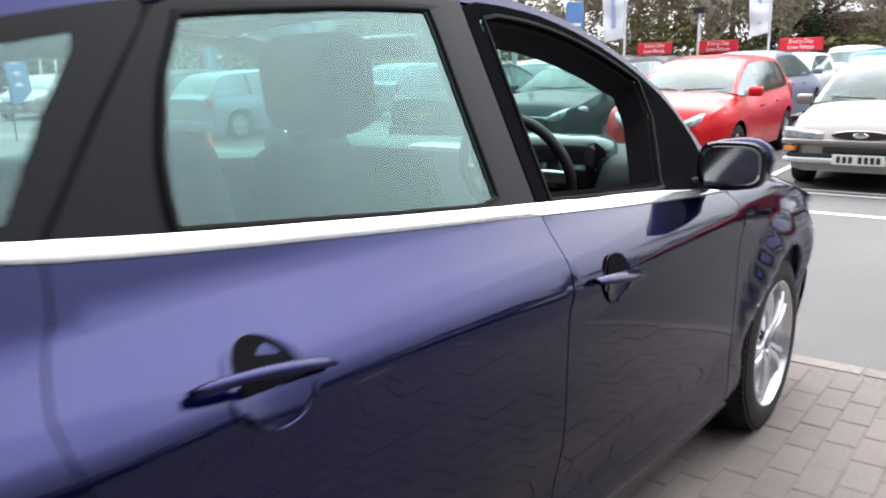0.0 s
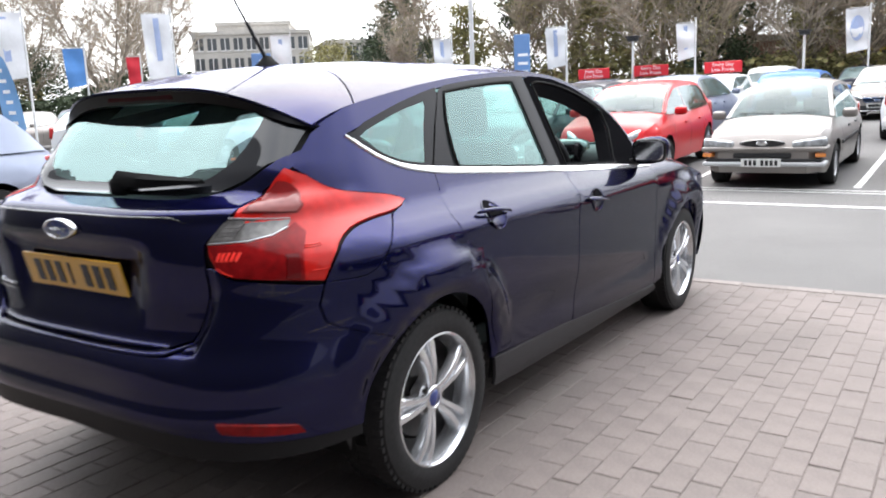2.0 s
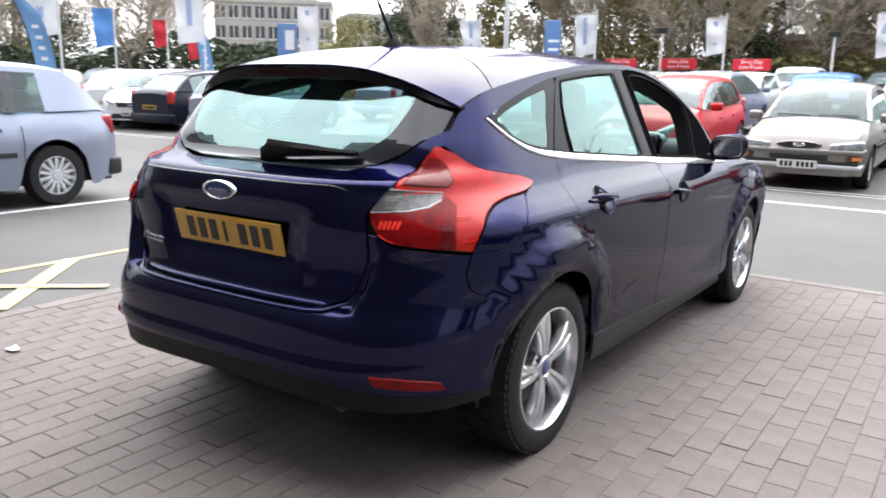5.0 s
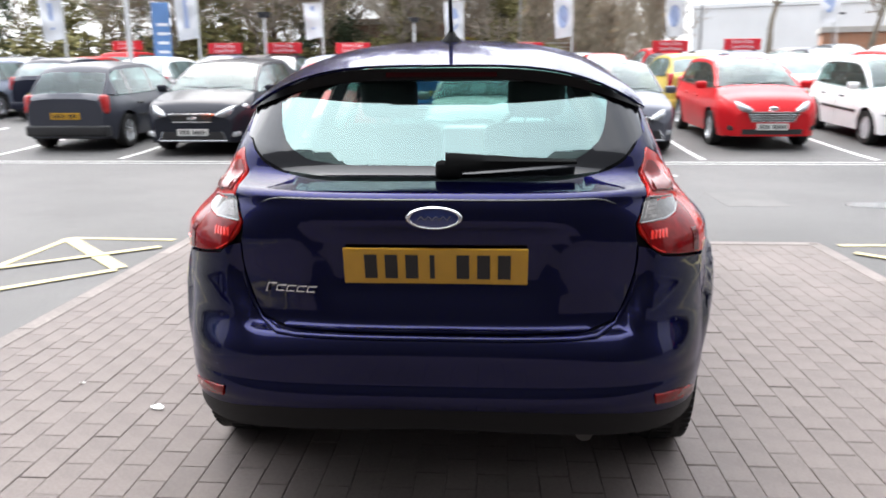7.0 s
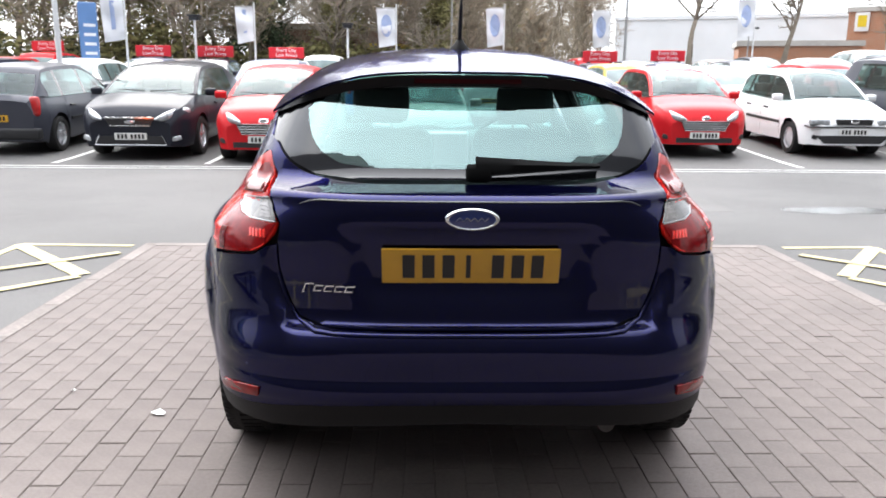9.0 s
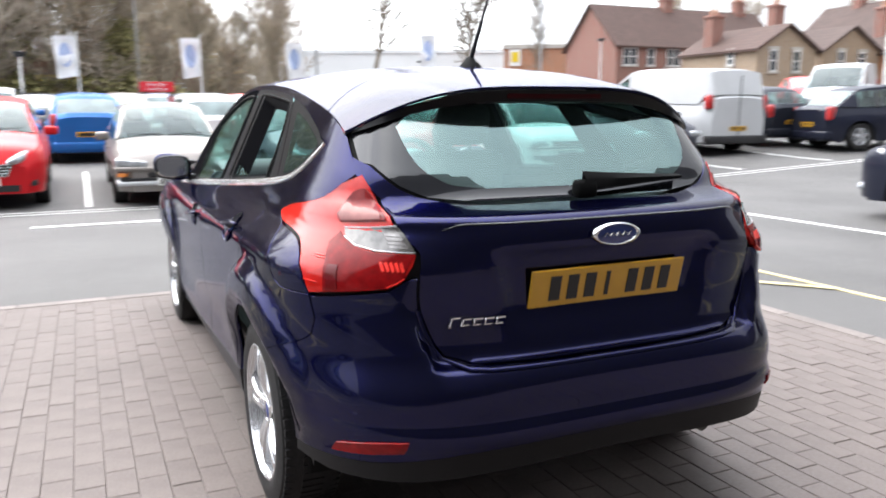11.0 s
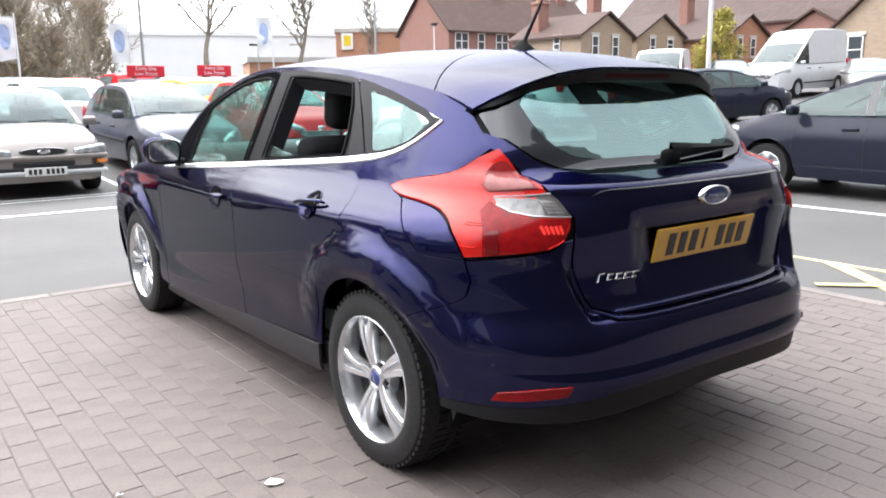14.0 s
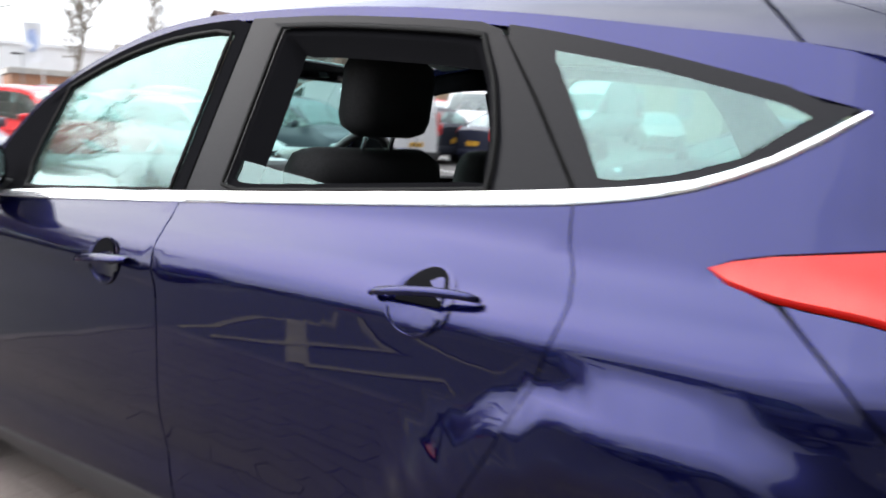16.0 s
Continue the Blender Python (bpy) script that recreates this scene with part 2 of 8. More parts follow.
def stripe(name, pts, width, mat, lift=0.003, label=""):
    """A painted line along a row of (x, y) points, lying on the ground."""
    bm = bmesh.new()
    for (x0, y0), (x1, y1) in zip(pts, pts[1:]):
        d = Vector((x1 - x0, y1 - y0))
        n = max(1, int(d.length / 0.6))
        side = Vector((-d.y, d.x)).normalized() * width / 2
        rows = []
        for k in range(n + 1):
            p = Vector((x0, y0)) + d * k / n
            a, b = p + side, p - side
            rows.append([bm.verts.new((q.x, q.y, ground_z(q.x, q.y) - 0.012 + lift + h)) for q, h in ((a, -0.002), (a, 0.003), (b, 0.003), (b, -0.002))])
        for r, s in zip(rows, rows[1:]):
            for i in range(3):
                bm.faces.new((r[i], s[i], s[i + 1], r[i + 1]))
    ob = part(name, bm, mat, None)
    return tagged(ob, label, "road marking", kind="structure")


PAVE_L, PAVE_R, PAVE_F, PAVE_B = -2.42, 2.78, 3.5, -7.0
bm = bmesh.new()
box(bm, (PAVE_L, PAVE_B, -0.06), (PAVE_R, PAVE_F, -0.0035))
pavement = tagged(part("pavement", bm, M_slab, None), "sand bed of the brown block-paved forecourt", "pavement", kind="structure")

# white bay lines of the facing row, and the cross lines of the lane
for sx in (-10.8, -8.4, -5.99, -3.57, -1.3, 1.03, 3.45, 6.1, 8.6, 11.1, 13.7, 16.3):
    stripe("bay_line", [(sx, 9.75), (sx, 14.4)], 0.09, M_white_line, label="white painted parking bay line on tarmac")
stripe("give_way_line", [(-1.95, 7.78), (2.6, 7.76)], 0.12, M_white_line, label="white painted line across the lane")
stripe("channel_line", [(-30, 9.35), (30, 9.45)], 0.05, M_white_line, label="thin pale line along the front of the bays")
stripe("channel_line", [(-30, 9.08), (30, 9.18)], 0.05, M_white_line, label="thin pale line along the front of the bays")
stripe("bay_line", [(6.42, -6.0), (6.42, 5.2)], 0.1, M_white_line, label="white painted line beside the parked dark car")
stripe("bay_line", [(-5.9, -6.0), (-5.86, 3.6)], 0.1, M_white_line, label="white painted line beside the parked silver car")
for side, outer, inner in ((-1, -3.42, -2.5), (1, 3.68, 2.9)):
    lab = "worn yellow hatch line painted on tarmac"
    stripe("hatch_line", [(outer, -6), (outer, 3.46)], 0.07, M_yellow_line, label=lab)
    stripe("hatch_line", [(outer, 3.46), (inner, 3.42)], 0.07, M_yellow_line, label=lab)
    for k in range(4):
        y0 = 3.43 - k * 2.75
        stripe("hatch_line", [(outer, y0), (inner, y0 - 1.0)], 0.12, M_yellow_line, lift=0.006, label=lab)
        stripe("hatch_line", [(inner, y0 - 1.05), (outer, y0 - 2.0)], 0.08, M_yellow_line, lift=0.008, label=lab)
        stripe("hatch_line", [(inner, y0 - 0.3), (outer, y0 - 1.08)], 0.08, M_yellow_line, lift=0.010, label=lab)


# ---- lettering ----
def text_mesh(words, size):
    cu = bpy.data.curves.new("words", "FONT")
    cu.body, cu.size, cu.align_x, cu.align_y, cu.extrude = words, size, "CENTER", "CENTER", 0.002
    ob = new("words", cu)
    bpy.context.view_layer.update()
    me = bpy.data.meshes.new_from_object(ob.evaluated_get(bpy.context.evaluated_depsgraph_get()))
    bpy.data.objects.remove(ob)
    return me


WORDS_TOP, WORDS_LOW = text_mesh("Every Day", 0.17), text_mesh("Low Prices", 0.17)
for me in (WORDS_TOP, WORDS_LOW):
    me.materials.clear()
    me.materials.append(M_white_paint)


# ---- parked cars ----
WHEELS = {}


def wheel_meshes(radius, style):
    if (radius, style) in WHEELS:
        return WHEELS[radius, style]
    w, rim = 0.1, radius * 0.66
    bm = bmesh.new()
    lathe(bm, [(rim, -w), (radius * 0.93, -w), (radius, -w * 0.7), (radius, w * 0.7), (radius * 0.95, w), (rim + 0.01, w * 1.02), (rim - 0.01, w * 0.8)], 28)
    tyre = bpy.data.meshes.new("tyre")
    bm.to_mesh(tyre)
    bm.free()
    tyre.materials.append(M_tyre)
    bm = bmesh.new()
    lathe(bm, [(rim, w * 0.85), (rim * 0.94, w * 0.9), (rim * 0.9, w * 0.6), (rim * 0.86, 0.0), (0.02, -0.01)], 28)
    n = 5 if style == "alloy" else 14
    for k in range(n):
        a = 2 * math.pi * k / n
        m = Matrix.Rotation(a, 4, "X")
        half = 0.035 if style == "alloy" else 0.018
        box(bm, (w * 0.45, -half, 0.02), (w * 0.8, half, rim * 0.95), 0.006, m)
    lathe(bm, [(0.0, w * 0.86), (0.05, w * 0.85), (0.07, w * 0.7), (0.07, 0.0)], 14)
    rim_me = bpy.data.meshes.new("rim")
    bm.to_mesh(rim_me)
    bm.free()
    rim_me.materials.append(M_alloy if style == "alloy" else M_hubcap)
    for me in (tyre, rim_me):
        me.polygons.foreach_set("use_smooth", [True] * len(me.polygons))
        me.set_sharp_from_angle(angle=radians(35))
    WHEELS[radius, style] = tyre, rim_me
    return tyre, rim_me


def add_wheel(car, x, y, radius, style):
    tyre_me, rim_me = wheel_meshes(radius, style)
    ob = new("wheel", tyre_me)
    ob.parent = car
    ob.matrix_basis = Matrix.Translation((x, y, radius - 0.008)) @ (Matrix.Identity(4) if x > 0 else Matrix.Rotation(math.pi, 4, "Z"))
    r = new("rim", rim_me)
    r.parent = ob


def grid_part(name, car, rows, mat, label="", mirror=False, smooth=True):
    """A patch from rows of points; mirrored copies share one mesh part."""
    bm = bmesh.new()
    for sign in (1, -1) if mirror else (1,):
        vs = [[bm.verts.new((sign * p[0], p[1], p[2])) for p in row] for row in rows]
        for a, b in zip(vs, vs[1:]):
            for i in range(len(a) - 1):
                f = (a[i], a[i + 1], b[i + 1], b[i])
                bm.faces.new(f if sign > 0 else tuple(reversed(f)))
    bmesh.ops.remove_doubles(bm, verts=bm.verts, dist=0.0004)
    return part(name, bm, mat, car, label, smooth=smooth, angle=40)


M_cabin = material("dark_car_cabin", (0.02, 0.02, 0.022), rough=0.85, grain=0.2, grain_scale=60)


def slab(bm, top, low, z0, z1, y0, y1):
    """A plate with slanting ends: half widths at the top and the bottom."""
    a = [bm.verts.new((x, y, z)) for y in (y0, y1) for x, z in ((-low, z0), (low, z0), (top, z1), (-top, z1))]
    for f in ((0, 1, 2, 3), (7, 6, 5, 4), (0, 4, 5, 1), (1, 5, 6, 2), (2, 6, 7, 3), (3, 7, 4, 0)):
        bm.faces.new([a[i] for i in f])
    bmesh.ops.recalc_face_normals(bm, faces=bm.faces)


def parked_car(label, paint, spec, m, category="car", wheel="alloy", plate="", board=False, moulding=None, seats=True):
    s = dict(L=4.0, W=1.72, H=1.48, wb=2.49, fo=0.82, wr=0.31, belt=0.93, hood=0.98, nose=0.76, ws0=0.95, roof0=1.75, roof1=3.35, rg=3.8, tail=0.98, tumble=0.76, sill=0.2, grille="wide")
    s.update(spec)
    L, W, H, fo = s["L"], s["W"], s["H"], s["fo"]
    car = empty("van" if category == "van" else "parked_car", label, category, "parked cars in the lot", m)
    yr = fo - L
    axles = (0.0, -s["wb"])
    wr = s["wr"]
    top = [(yr, s["tail"] - 0.1), (yr + 0.06, s["tail"] - 0.015), (yr + 0.3, s["tail"]), (fo - s["rg"] + 0.3, s["belt"] + 0.02), (fo - s["ws0"] - 0.5, s["belt"]), (fo - s["ws0"], s["hood"] - 0.03), (fo - 0.45, s["nose"] + 0.06), (fo - 0.12, s["nose"] - 0.03), (fo, s["nose"] - 0.22)]
    top = [p for i, p in enumerate(top) if i == 0 or p[0] > top[i - 1][0] + 0.02]

    def half(y):
        u = (y - (fo + yr) / 2) / (L / 2)
        return W / 2 * (1 - 0.05 * abs(u) ** 3 - (0.25 if u > 0 else 0.16) * abs(u) ** 13)

    def bottom(y):
        z = s["sill"] + 0.02 * math.cos(y)
        for a in axles:
            d = abs(y - a)
            r = wr + 0.055
            if d < r:
                z = max(z, wr + math.sqrt(r * r - d * d))
        if y > fo - 0.2 or y < yr + 0.2:
            z = max(z, 0.24)
        return z

    ys = sorted({round(yr + L * i / 46, 3) for i in range(47)} | {round(a + (wr + 0.054) * math.cos(math.pi * k / 12), 3) for a in axles for k in range(13)})
    rows = []
    for y in ys:
        z0, z1, w = bottom(y), curve_at(top, y), half(y)
        row = []
        for k in range(9):
            t = k / 8
            z = z0 + (z1 - z0) * t
            h = clamp((z - 0.2) / max(0.1, s["belt"] - 0.2))
            x = w * (0.95 + 0.05 * math.sin(math.pi * min(1, h * 1.05)) - 0.035 * smooth_step(0.75, 1.0, h)) + 0.012 * smooth_step(0.52, 0.56, h) - 0.012 * smooth_step(0.56, 0.8, h)
            x -= 0.03 * smooth_step(0.8, 1.0, t) * t
            row.append((x, y, z))
        crown = 0.035 if y > fo - s["ws0"] - 0.1 else 0.02
        for k in range(1, 6):
            c = 1 - k / 5
            row.append((row[8][0] * c, y, z1 + 0.022 * min(1, 3 * (1 - c)) + crown * (1 - c * c)))
        rows.append(row)
    body = grid_part("body", car, rows, paint, mirror=True)
    for endrow, name in ((rows[0], "rear_panel"), (rows[-1], "front_panel")):
        bm = bmesh.new()
        ring = [Vector(p) for p in endrow] + [Vector((-p[0], p[1], p[2])) for p in reversed(endrow[:-1])]
        bm.faces.new([bm.verts.new(p) for p in ring])
        part(name, bm, paint, car)
    bm = bmesh.new()
    box(bm, (-W * 0.42, yr + 0.1, s["sill"] + 0.01), (W * 0.42, fo - 0.2, min(s["belt"] - 0.12, s["nose"] - 0.22)))
    part("underbody", bm, M_dark, car, "dark underbody and wheel wells")
    # greenhouse
    gy = [(fo - s["rg"], s["tail"]), (fo - s["roof1"], H - 0.05), (fo - s["roof1"] + 0.35, H - 0.012), ((2 * fo - s["roof0"] - s["roof1"]) / 2, H), (fo - s["roof0"] - 0.25, H - 0.012), (fo - s["roof0"], H - 0.05), (fo - s["ws0"], s["hood"])]

    def roof_z(y):
        if y >= gy[5][0]:
            t = (y - gy[5][0]) / (gy[6][0] - gy[5][0])
            return gy[5][1] + (gy[6][1] - gy[5][1]) * t + 0.035 * math.sin(math.pi * t)
        if y <= gy[1][0]:
            t = (gy[1][0] - y) / max(0.05, gy[1][0] - gy[0][0])
            return gy[1][1] + (gy[0][1] - gy[1][1]) * t + 0.03 * math.sin(math.pi * t)
        return curve_at(gy[1:6], y)

    yb = fo - s["ws0"] - 1.12
    yc = max(fo - s["roof1"] + 0.1, yb - 0.95)
    marks = [gy[0][0], gy[6][0], gy[1][0], gy[5][0], yb + 0.05, yb - 0.05, yc + 0.05, yc - 0.05, gy[1][0] - 0.12]
    st = sorted({round(v, 3) for v in marks} | {round(gy[0][0] + (gy[6][0] - gy[0][0]) * i / 22, 3) for i in range(23)})
    quads = {"roof": [], "windscreen": [], "rear_window": [], "side_window": [], "pillar": []}

    def ring(y):
        zb = min(curve_at(top, y) + 0.005, roof_z(y) - 0.002)
        zt = roof_z(y)
        xb = half(y) * 0.955 - 0.035
        k = clamp((zt - s["belt"]) / (H - s["belt"]))
        xt = xb * (1 - (1 - s["tumble"]) * k)
        side = [(xb + (xt - xb) * t, y, zb + (zt - 0.03 * k - zb) * t) for t in (0, 0.3, 0.6, 0.88, 1.0)]
        over = [(xt * c, y, zt + 0.03 * (1 - c * c) * k - 0.03 * k * smooth_step(0.8, 1, c)) for c in (0.92, 0.6, 0.3, 0.0)]
        return side + over

    for y0, y1 in zip(st, st[1:]):
        a, b, mid = ring(y0), ring(y1), (y0 + y1) / 2
        is_b, is_c = abs(mid - yb) < 0.05 or abs(mid - yc) < 0.05, mid < yc - s.get("pane_end", 0.5 if s["rg"] - s["roof1"] < 0.6 else 0.35)
        for i in range(8):
            q = (a[i], a[i + 1], b[i + 1], b[i])
            if i < 3:
                kind = "roof" if is_c else ("pillar" if is_b else "side_window")
                if category == "van" and mid < yb + 0.1:
                    kind = "roof"
            elif i == 3:
                kind = "roof"
            elif mid > gy[5][0]:
                kind = "roof" if i == 4 or mid < fo - s.get("glass_to", 9.0) else "windscreen"
            elif mid < gy[1][0] and category != "van":
                kind = "roof" if i == 4 or mid > gy[1][0] - 0.1 else "rear_window"
            else:
                kind = "roof"
            quads[kind].append(q)
    def pieces_of(kind, qs):
        """Side panes and pillars go by runs along the car and by sides; the rest is one piece."""
        if kind not in ("side_window", "pillar"):
            return [((1, -1), qs)]
        runs = []
        for q in qs:
            lo, hi = q[0][1], q[3][1]
            if runs and lo <= runs[-1][1] + 0.001:
                runs[-1][1] = max(runs[-1][1], hi)
                runs[-1][2].append(q)
            else:
                runs.append([lo, hi, [q]])
        return [((sign,), r[2]) for r in runs for sign in (1, -1)]

    for kind, qs in quads.items():
        if not qs:
            continue
        for sides, chosen in pieces_of(kind, qs):
            bm = bmesh.new()
            for sign in sides:
                for q in chosen:
                    vs = [bm.verts.new((sign * p[0], p[1], p[2])) for p in q]
                    bm.faces.new(vs if sign < 0 else vs[::-1])
            bmesh.ops.remove_doubles(bm, verts=bm.verts, dist=0.0005)
            bmesh.ops.recalc_face_normals(bm, faces=bm.faces)
            part(kind, bm, {"roof": paint, "pillar": M_gloss_black if category != "van" else paint}.get(kind, M_glass_lot if seats else M_glass_far), car, smooth=True, angle=45)
    for a in axles:
        for sign in (1, -1):
            add_wheel(car, sign * (W / 2 - 0.115), a, wr, wheel)
    # nose: lamps, grilles, plate
    nz = s["nose"]
    for sign in (1, -1):
        bm = bmesh.new()
        if s["grille"] == "bar":
            # tapering lamp whose inner end is lower than the outer
            mt = Matrix.Translation((sign * (W / 2 - 0.25), fo - 0.055, nz - 0.110)) @ Matrix.Rotation(-sign * 0.2, 4, "Z")
            box(bm, (-0.215, -0.14, -0.068), (0.215, 0.05, 0.068), 0.035)
            for v in bm.verts:
                t = clamp(0.5 - v.co.x * sign / 0.43)
                v.co.z = v.co.z - (v.co.z + 0.068) * 0.35 * smooth_step(0.5, 1.0, t)
                v.co = mt @ v.co
        elif s["grille"] == "slim":
            box(bm, (-0.17, -0.14, -0.065), (0.17, 0.05, 0.065), 0.04, Matrix.Translation((sign * (W / 2 - 0.24), fo - 0.075, nz - 0.14)) @ Matrix.Rotation(-sign * 0.25, 4, "Z"))
        else:
            bmesh.ops.create_uvsphere(bm, u_segments=16, v_segments=10, radius=1)
            for v in bm.verts:
                t = 0.5 + 0.5 * v.co.x * sign
                v.co = Vector((v.co.x * 0.23, v.co.y * 0.15 - sign * v.co.x * 0.25, v.co.z * 0.14 * (0.4 + 0.6 * t) + 0.05 * sign * v.co.x))
                v.co += Vector((sign * (W / 2 - 0.285), fo - 0.185, nz - 0.105))
        part("headlight", bm, M_clear_lens, car, smooth=True, angle=60)
        if s["grille"] != "bar":
            bm = bmesh.new()
            box(bm, (-0.12, -0.05, -0.04), (0.12, 0.03, 0.04), 0.02, Matrix.Translation((sign * (W / 2 - 0.25), fo - 0.06, 0.36)) @ Matrix.Rotation(-sign * 0.3, 4, "Z") @ Matrix.Rotation(-sign * 0.2, 4, "Y"))
            part("fog_lamp", bm, M_clear_lens if s["grille"] == "wide" else M_trim, car)
        bm = bmesh.new()
        box(bm, (-0.1, -0.06, -0.065), (0.1, 0.05, 0.065), 0.04, Matrix.Translation((sign * (W / 2 + 0.07), fo - s["ws0"] - 0.25, s["belt"] + 0.07)))
        part("wing_mirror", bm, paint, car, smooth=True, angle=60)
        for k, hy in enumerate((yb + 0.18, yc + 0.25)):
            bm = bmesh.new()
            box(bm, (-0.015, -0.1, -0.018), (0.02, 0.1, 0.018), 0.01, Matrix.Translation((sign * (half(hy) * 0.99 - 0.012), hy, s["belt"] - 0.16)))
            part("door_handle", bm, M_trim if moulding else paint, car)
        for gy_line in (fo - s["ws0"] - 0.22, yb, yc - 0.05):
            bm = bmesh.new()
            prev = None
            for k in range(9):
                z = s["sill"] + 0.12 + (s["belt"] - 0.06 - s["sill"] - 0.12) * k / 8
                h = clamp((z - 0.2) / max(0.1, s["belt"] - 0.2))
                t = clamp((z - s["sill"]) / (s["belt"] - s["sill"]))
                w = half(gy_line)
                x = w * (0.95 + 0.05 * math.sin(math.pi * min(1, h * 1.05)) - 0.035 * smooth_step(0.75, 1.0, h)) + 0.012 * smooth_step(0.52, 0.56, h) - 0.012 * smooth_step(0.56, 0.8, h) - 0.03 * smooth_step(0.8, 1.0, t) * t + 0.003
                if bottom(gy_line) >= z:
                    continue
                cur = [bm.verts.new((sign * x, gy_line - 0.005, z)), bm.verts.new((sign * x, gy_line + 0.005, z))]
                if prev:
                    bm.faces.new((prev[0], prev[1], cur[1], cur[0]))
                prev = cur
            part("door_gap", bm, M_dark, car)
        if moulding:
            bm = bmesh.new()
            box(bm, (W / 2 - 0.02, 0.42 - s["wb"], 0.52), (W / 2 + 0.012, -0.42, 0.57), 0.006, Matrix.Diagonal((sign, 1, 1, 1)))
            part("side_moulding", bm, moulding, car)
        bm = bmesh.new()
        k = s.get("lamp", 1.0)
        box(bm, (-0.08 * k, -0.05, -0.17 * k), (0.085, 0.15, 0.17 * k), 0.05 * k, Matrix.Translation((sign * (W / 2 - 0.175), yr + 0.085, s["tail"] - 0.16)) @ Matrix.Rotation(sign * 0.25, 4, "Z") @ Matrix.Rotation(-0.16, 4, "X"))
        part("tail_light", bm, M_red_lens_far, car, smooth=True, angle=60)
    gz = {"wide": nz - 0.2, "big": nz - 0.265, "bar": nz - 0.115}.get(s["grille"], nz - 0.13)
    shape = {"wide": (0.40, 0.33, 0.13), "big": (0.44, 0.36, 0.16), "bar": (0.25, 0.22, 0.075)}.get(s["grille"], (0.33, 0.31, 0.085))
    bm = bmesh.new()
    if s["grille"] == "bar":
        # oval grille in a body-coloured surround
        lathe(bm, [(0.0, 0.02), (0.9, 0.02), (1.0, 0.0)], 36, Matrix.Translation((0, fo, gz)) @ Matrix.Rotation(math.pi / 2, 4, "Z") @ Matrix.Diagonal((1, 0.30, 0.055, 1)))
    else:
        slab(bm, shape[0], shape[1], gz - shape[2] / 2, gz + shape[2] / 2, fo - 0.05, fo + 0.012)
    grille = part("grille", bm, M_gloss_black, car)
    bars = {"wide": 2, "big": 5, "bar": 0}.get(s["grille"], 3)
    for k in range(bars):
        bm = bmesh.new()
        f = k / (bars - 1)
        wd = shape[1] + (shape[0] - shape[1]) * f
        z = gz + (f - 0.5) * shape[2]
        thick = 0.012 if s["grille"] == "wide" and k == 1 else 0.006
        box(bm, (-wd, -0.01, -thick), (wd, 0.012, thick), 0.003, Matrix.Translation((0, fo + 0.012, z)))
        part("grille_bar", bm, M_chrome if s["grille"] != "slim" else M_trim, grille)
    bm = bmesh.new()
    lathe(bm, [(0.0, 0.012), (0.05, 0.01), (0.06, 0.0)], 20, Matrix.Translation((0, fo + 0.016, gz if s["grille"] != "big" else nz - 0.13)) @ Matrix.Rotation(math.pi / 2, 4, "Z") @ Matrix.Diagonal((1, 1.35, 0.6, 1)))
    part("badge", bm, M_chrome, car)
    if s["grille"] != "bar":
        bm = bmesh.new()
        slab(bm, 0.5 if s["grille"] != "slim" else 0.66, 0.58 if s["grille"] == "wide" else 0.5, 0.27, 0.36 if s["grille"] == "big" else 0.41, fo - 0.05, fo + 0.01)
        low = part("lower_grille", bm, M_trim, car)
        if s["grille"] == "wide":
            for x0, z0, x1, z1 in ((-0.5, 0.425, -0.58, 0.265), (0.5, 0.425, 0.58, 0.265), (-0.58, 0.265, 0.58, 0.265)):
                bm = bmesh.new()
                tube(bm, (x0, fo + 0.012, z0), (x1, fo + 0.012, z1), 0.008, n=6)
                part("chrome_edge", bm, M_chrome, low)
        if s["grille"] == "slim":
            bm = bmesh.new()
            box(bm, (-W / 2 + 0.05, -0.25, -0.012), (W / 2 - 0.05, 0.02, 0.012), 0.008, Matrix.Translation((0, fo, 0.56)))
            part("bumper_strip", bm, M_trim, car, "black rubber bumper strip")
    else:
        # old square bumper in three bands
        bm = bmesh.new()
        box(bm, (-W / 2 + 0.03, -0.32, -0.03), (W / 2 - 0.03, 0.045, 0.03), 0.02, Matrix.Translation((0, fo - 0.01, 0.565)))
        bumper = part("front_bumper", bm, paint, car, smooth=True, angle=50)
        bm = bmesh.new()
        box(bm, (-W / 2 + 0.05, -0.32, -0.03), (W / 2 - 0.05, 0.05, 0.03), 0.02, Matrix.Translation((0, fo - 0.01, 0.36)))
        part("bumper_lip", bm, M_hubcap, bumper, smooth=True, angle=50)
        bm = bmesh.new()
        box(bm, (-0.38, -0.1, -0.035), (0.38, 0.02, 0.035), 0.015, Matrix.Translation((0, fo, 0.478)))
        part("air_slot", bm, M_trim, bumper)
        bm = bmesh.new()
        box(bm, (-W / 2 + 0.09, -0.2, -0.025), (W / 2 - 0.09, 0.02, 0.025), 0.012, Matrix.Translation((0, fo, 0.412)))
        part("air_slot", bm, M_trim, bumper)
        for sign in (1, -1):
            bm = bmesh.new()
            box(bm, (-0.07, -0.14, -0.028), (0.06, 0.02, 0.028), 0.012, Matrix.Translation((sign * (W / 2 - 0.11), fo + 0.005, 0.485)) @ Matrix.Rotation(-sign * 0.25, 4, "Z"))
            part("indicator", bm, M_amber, bumper, "amber indicator lamp")
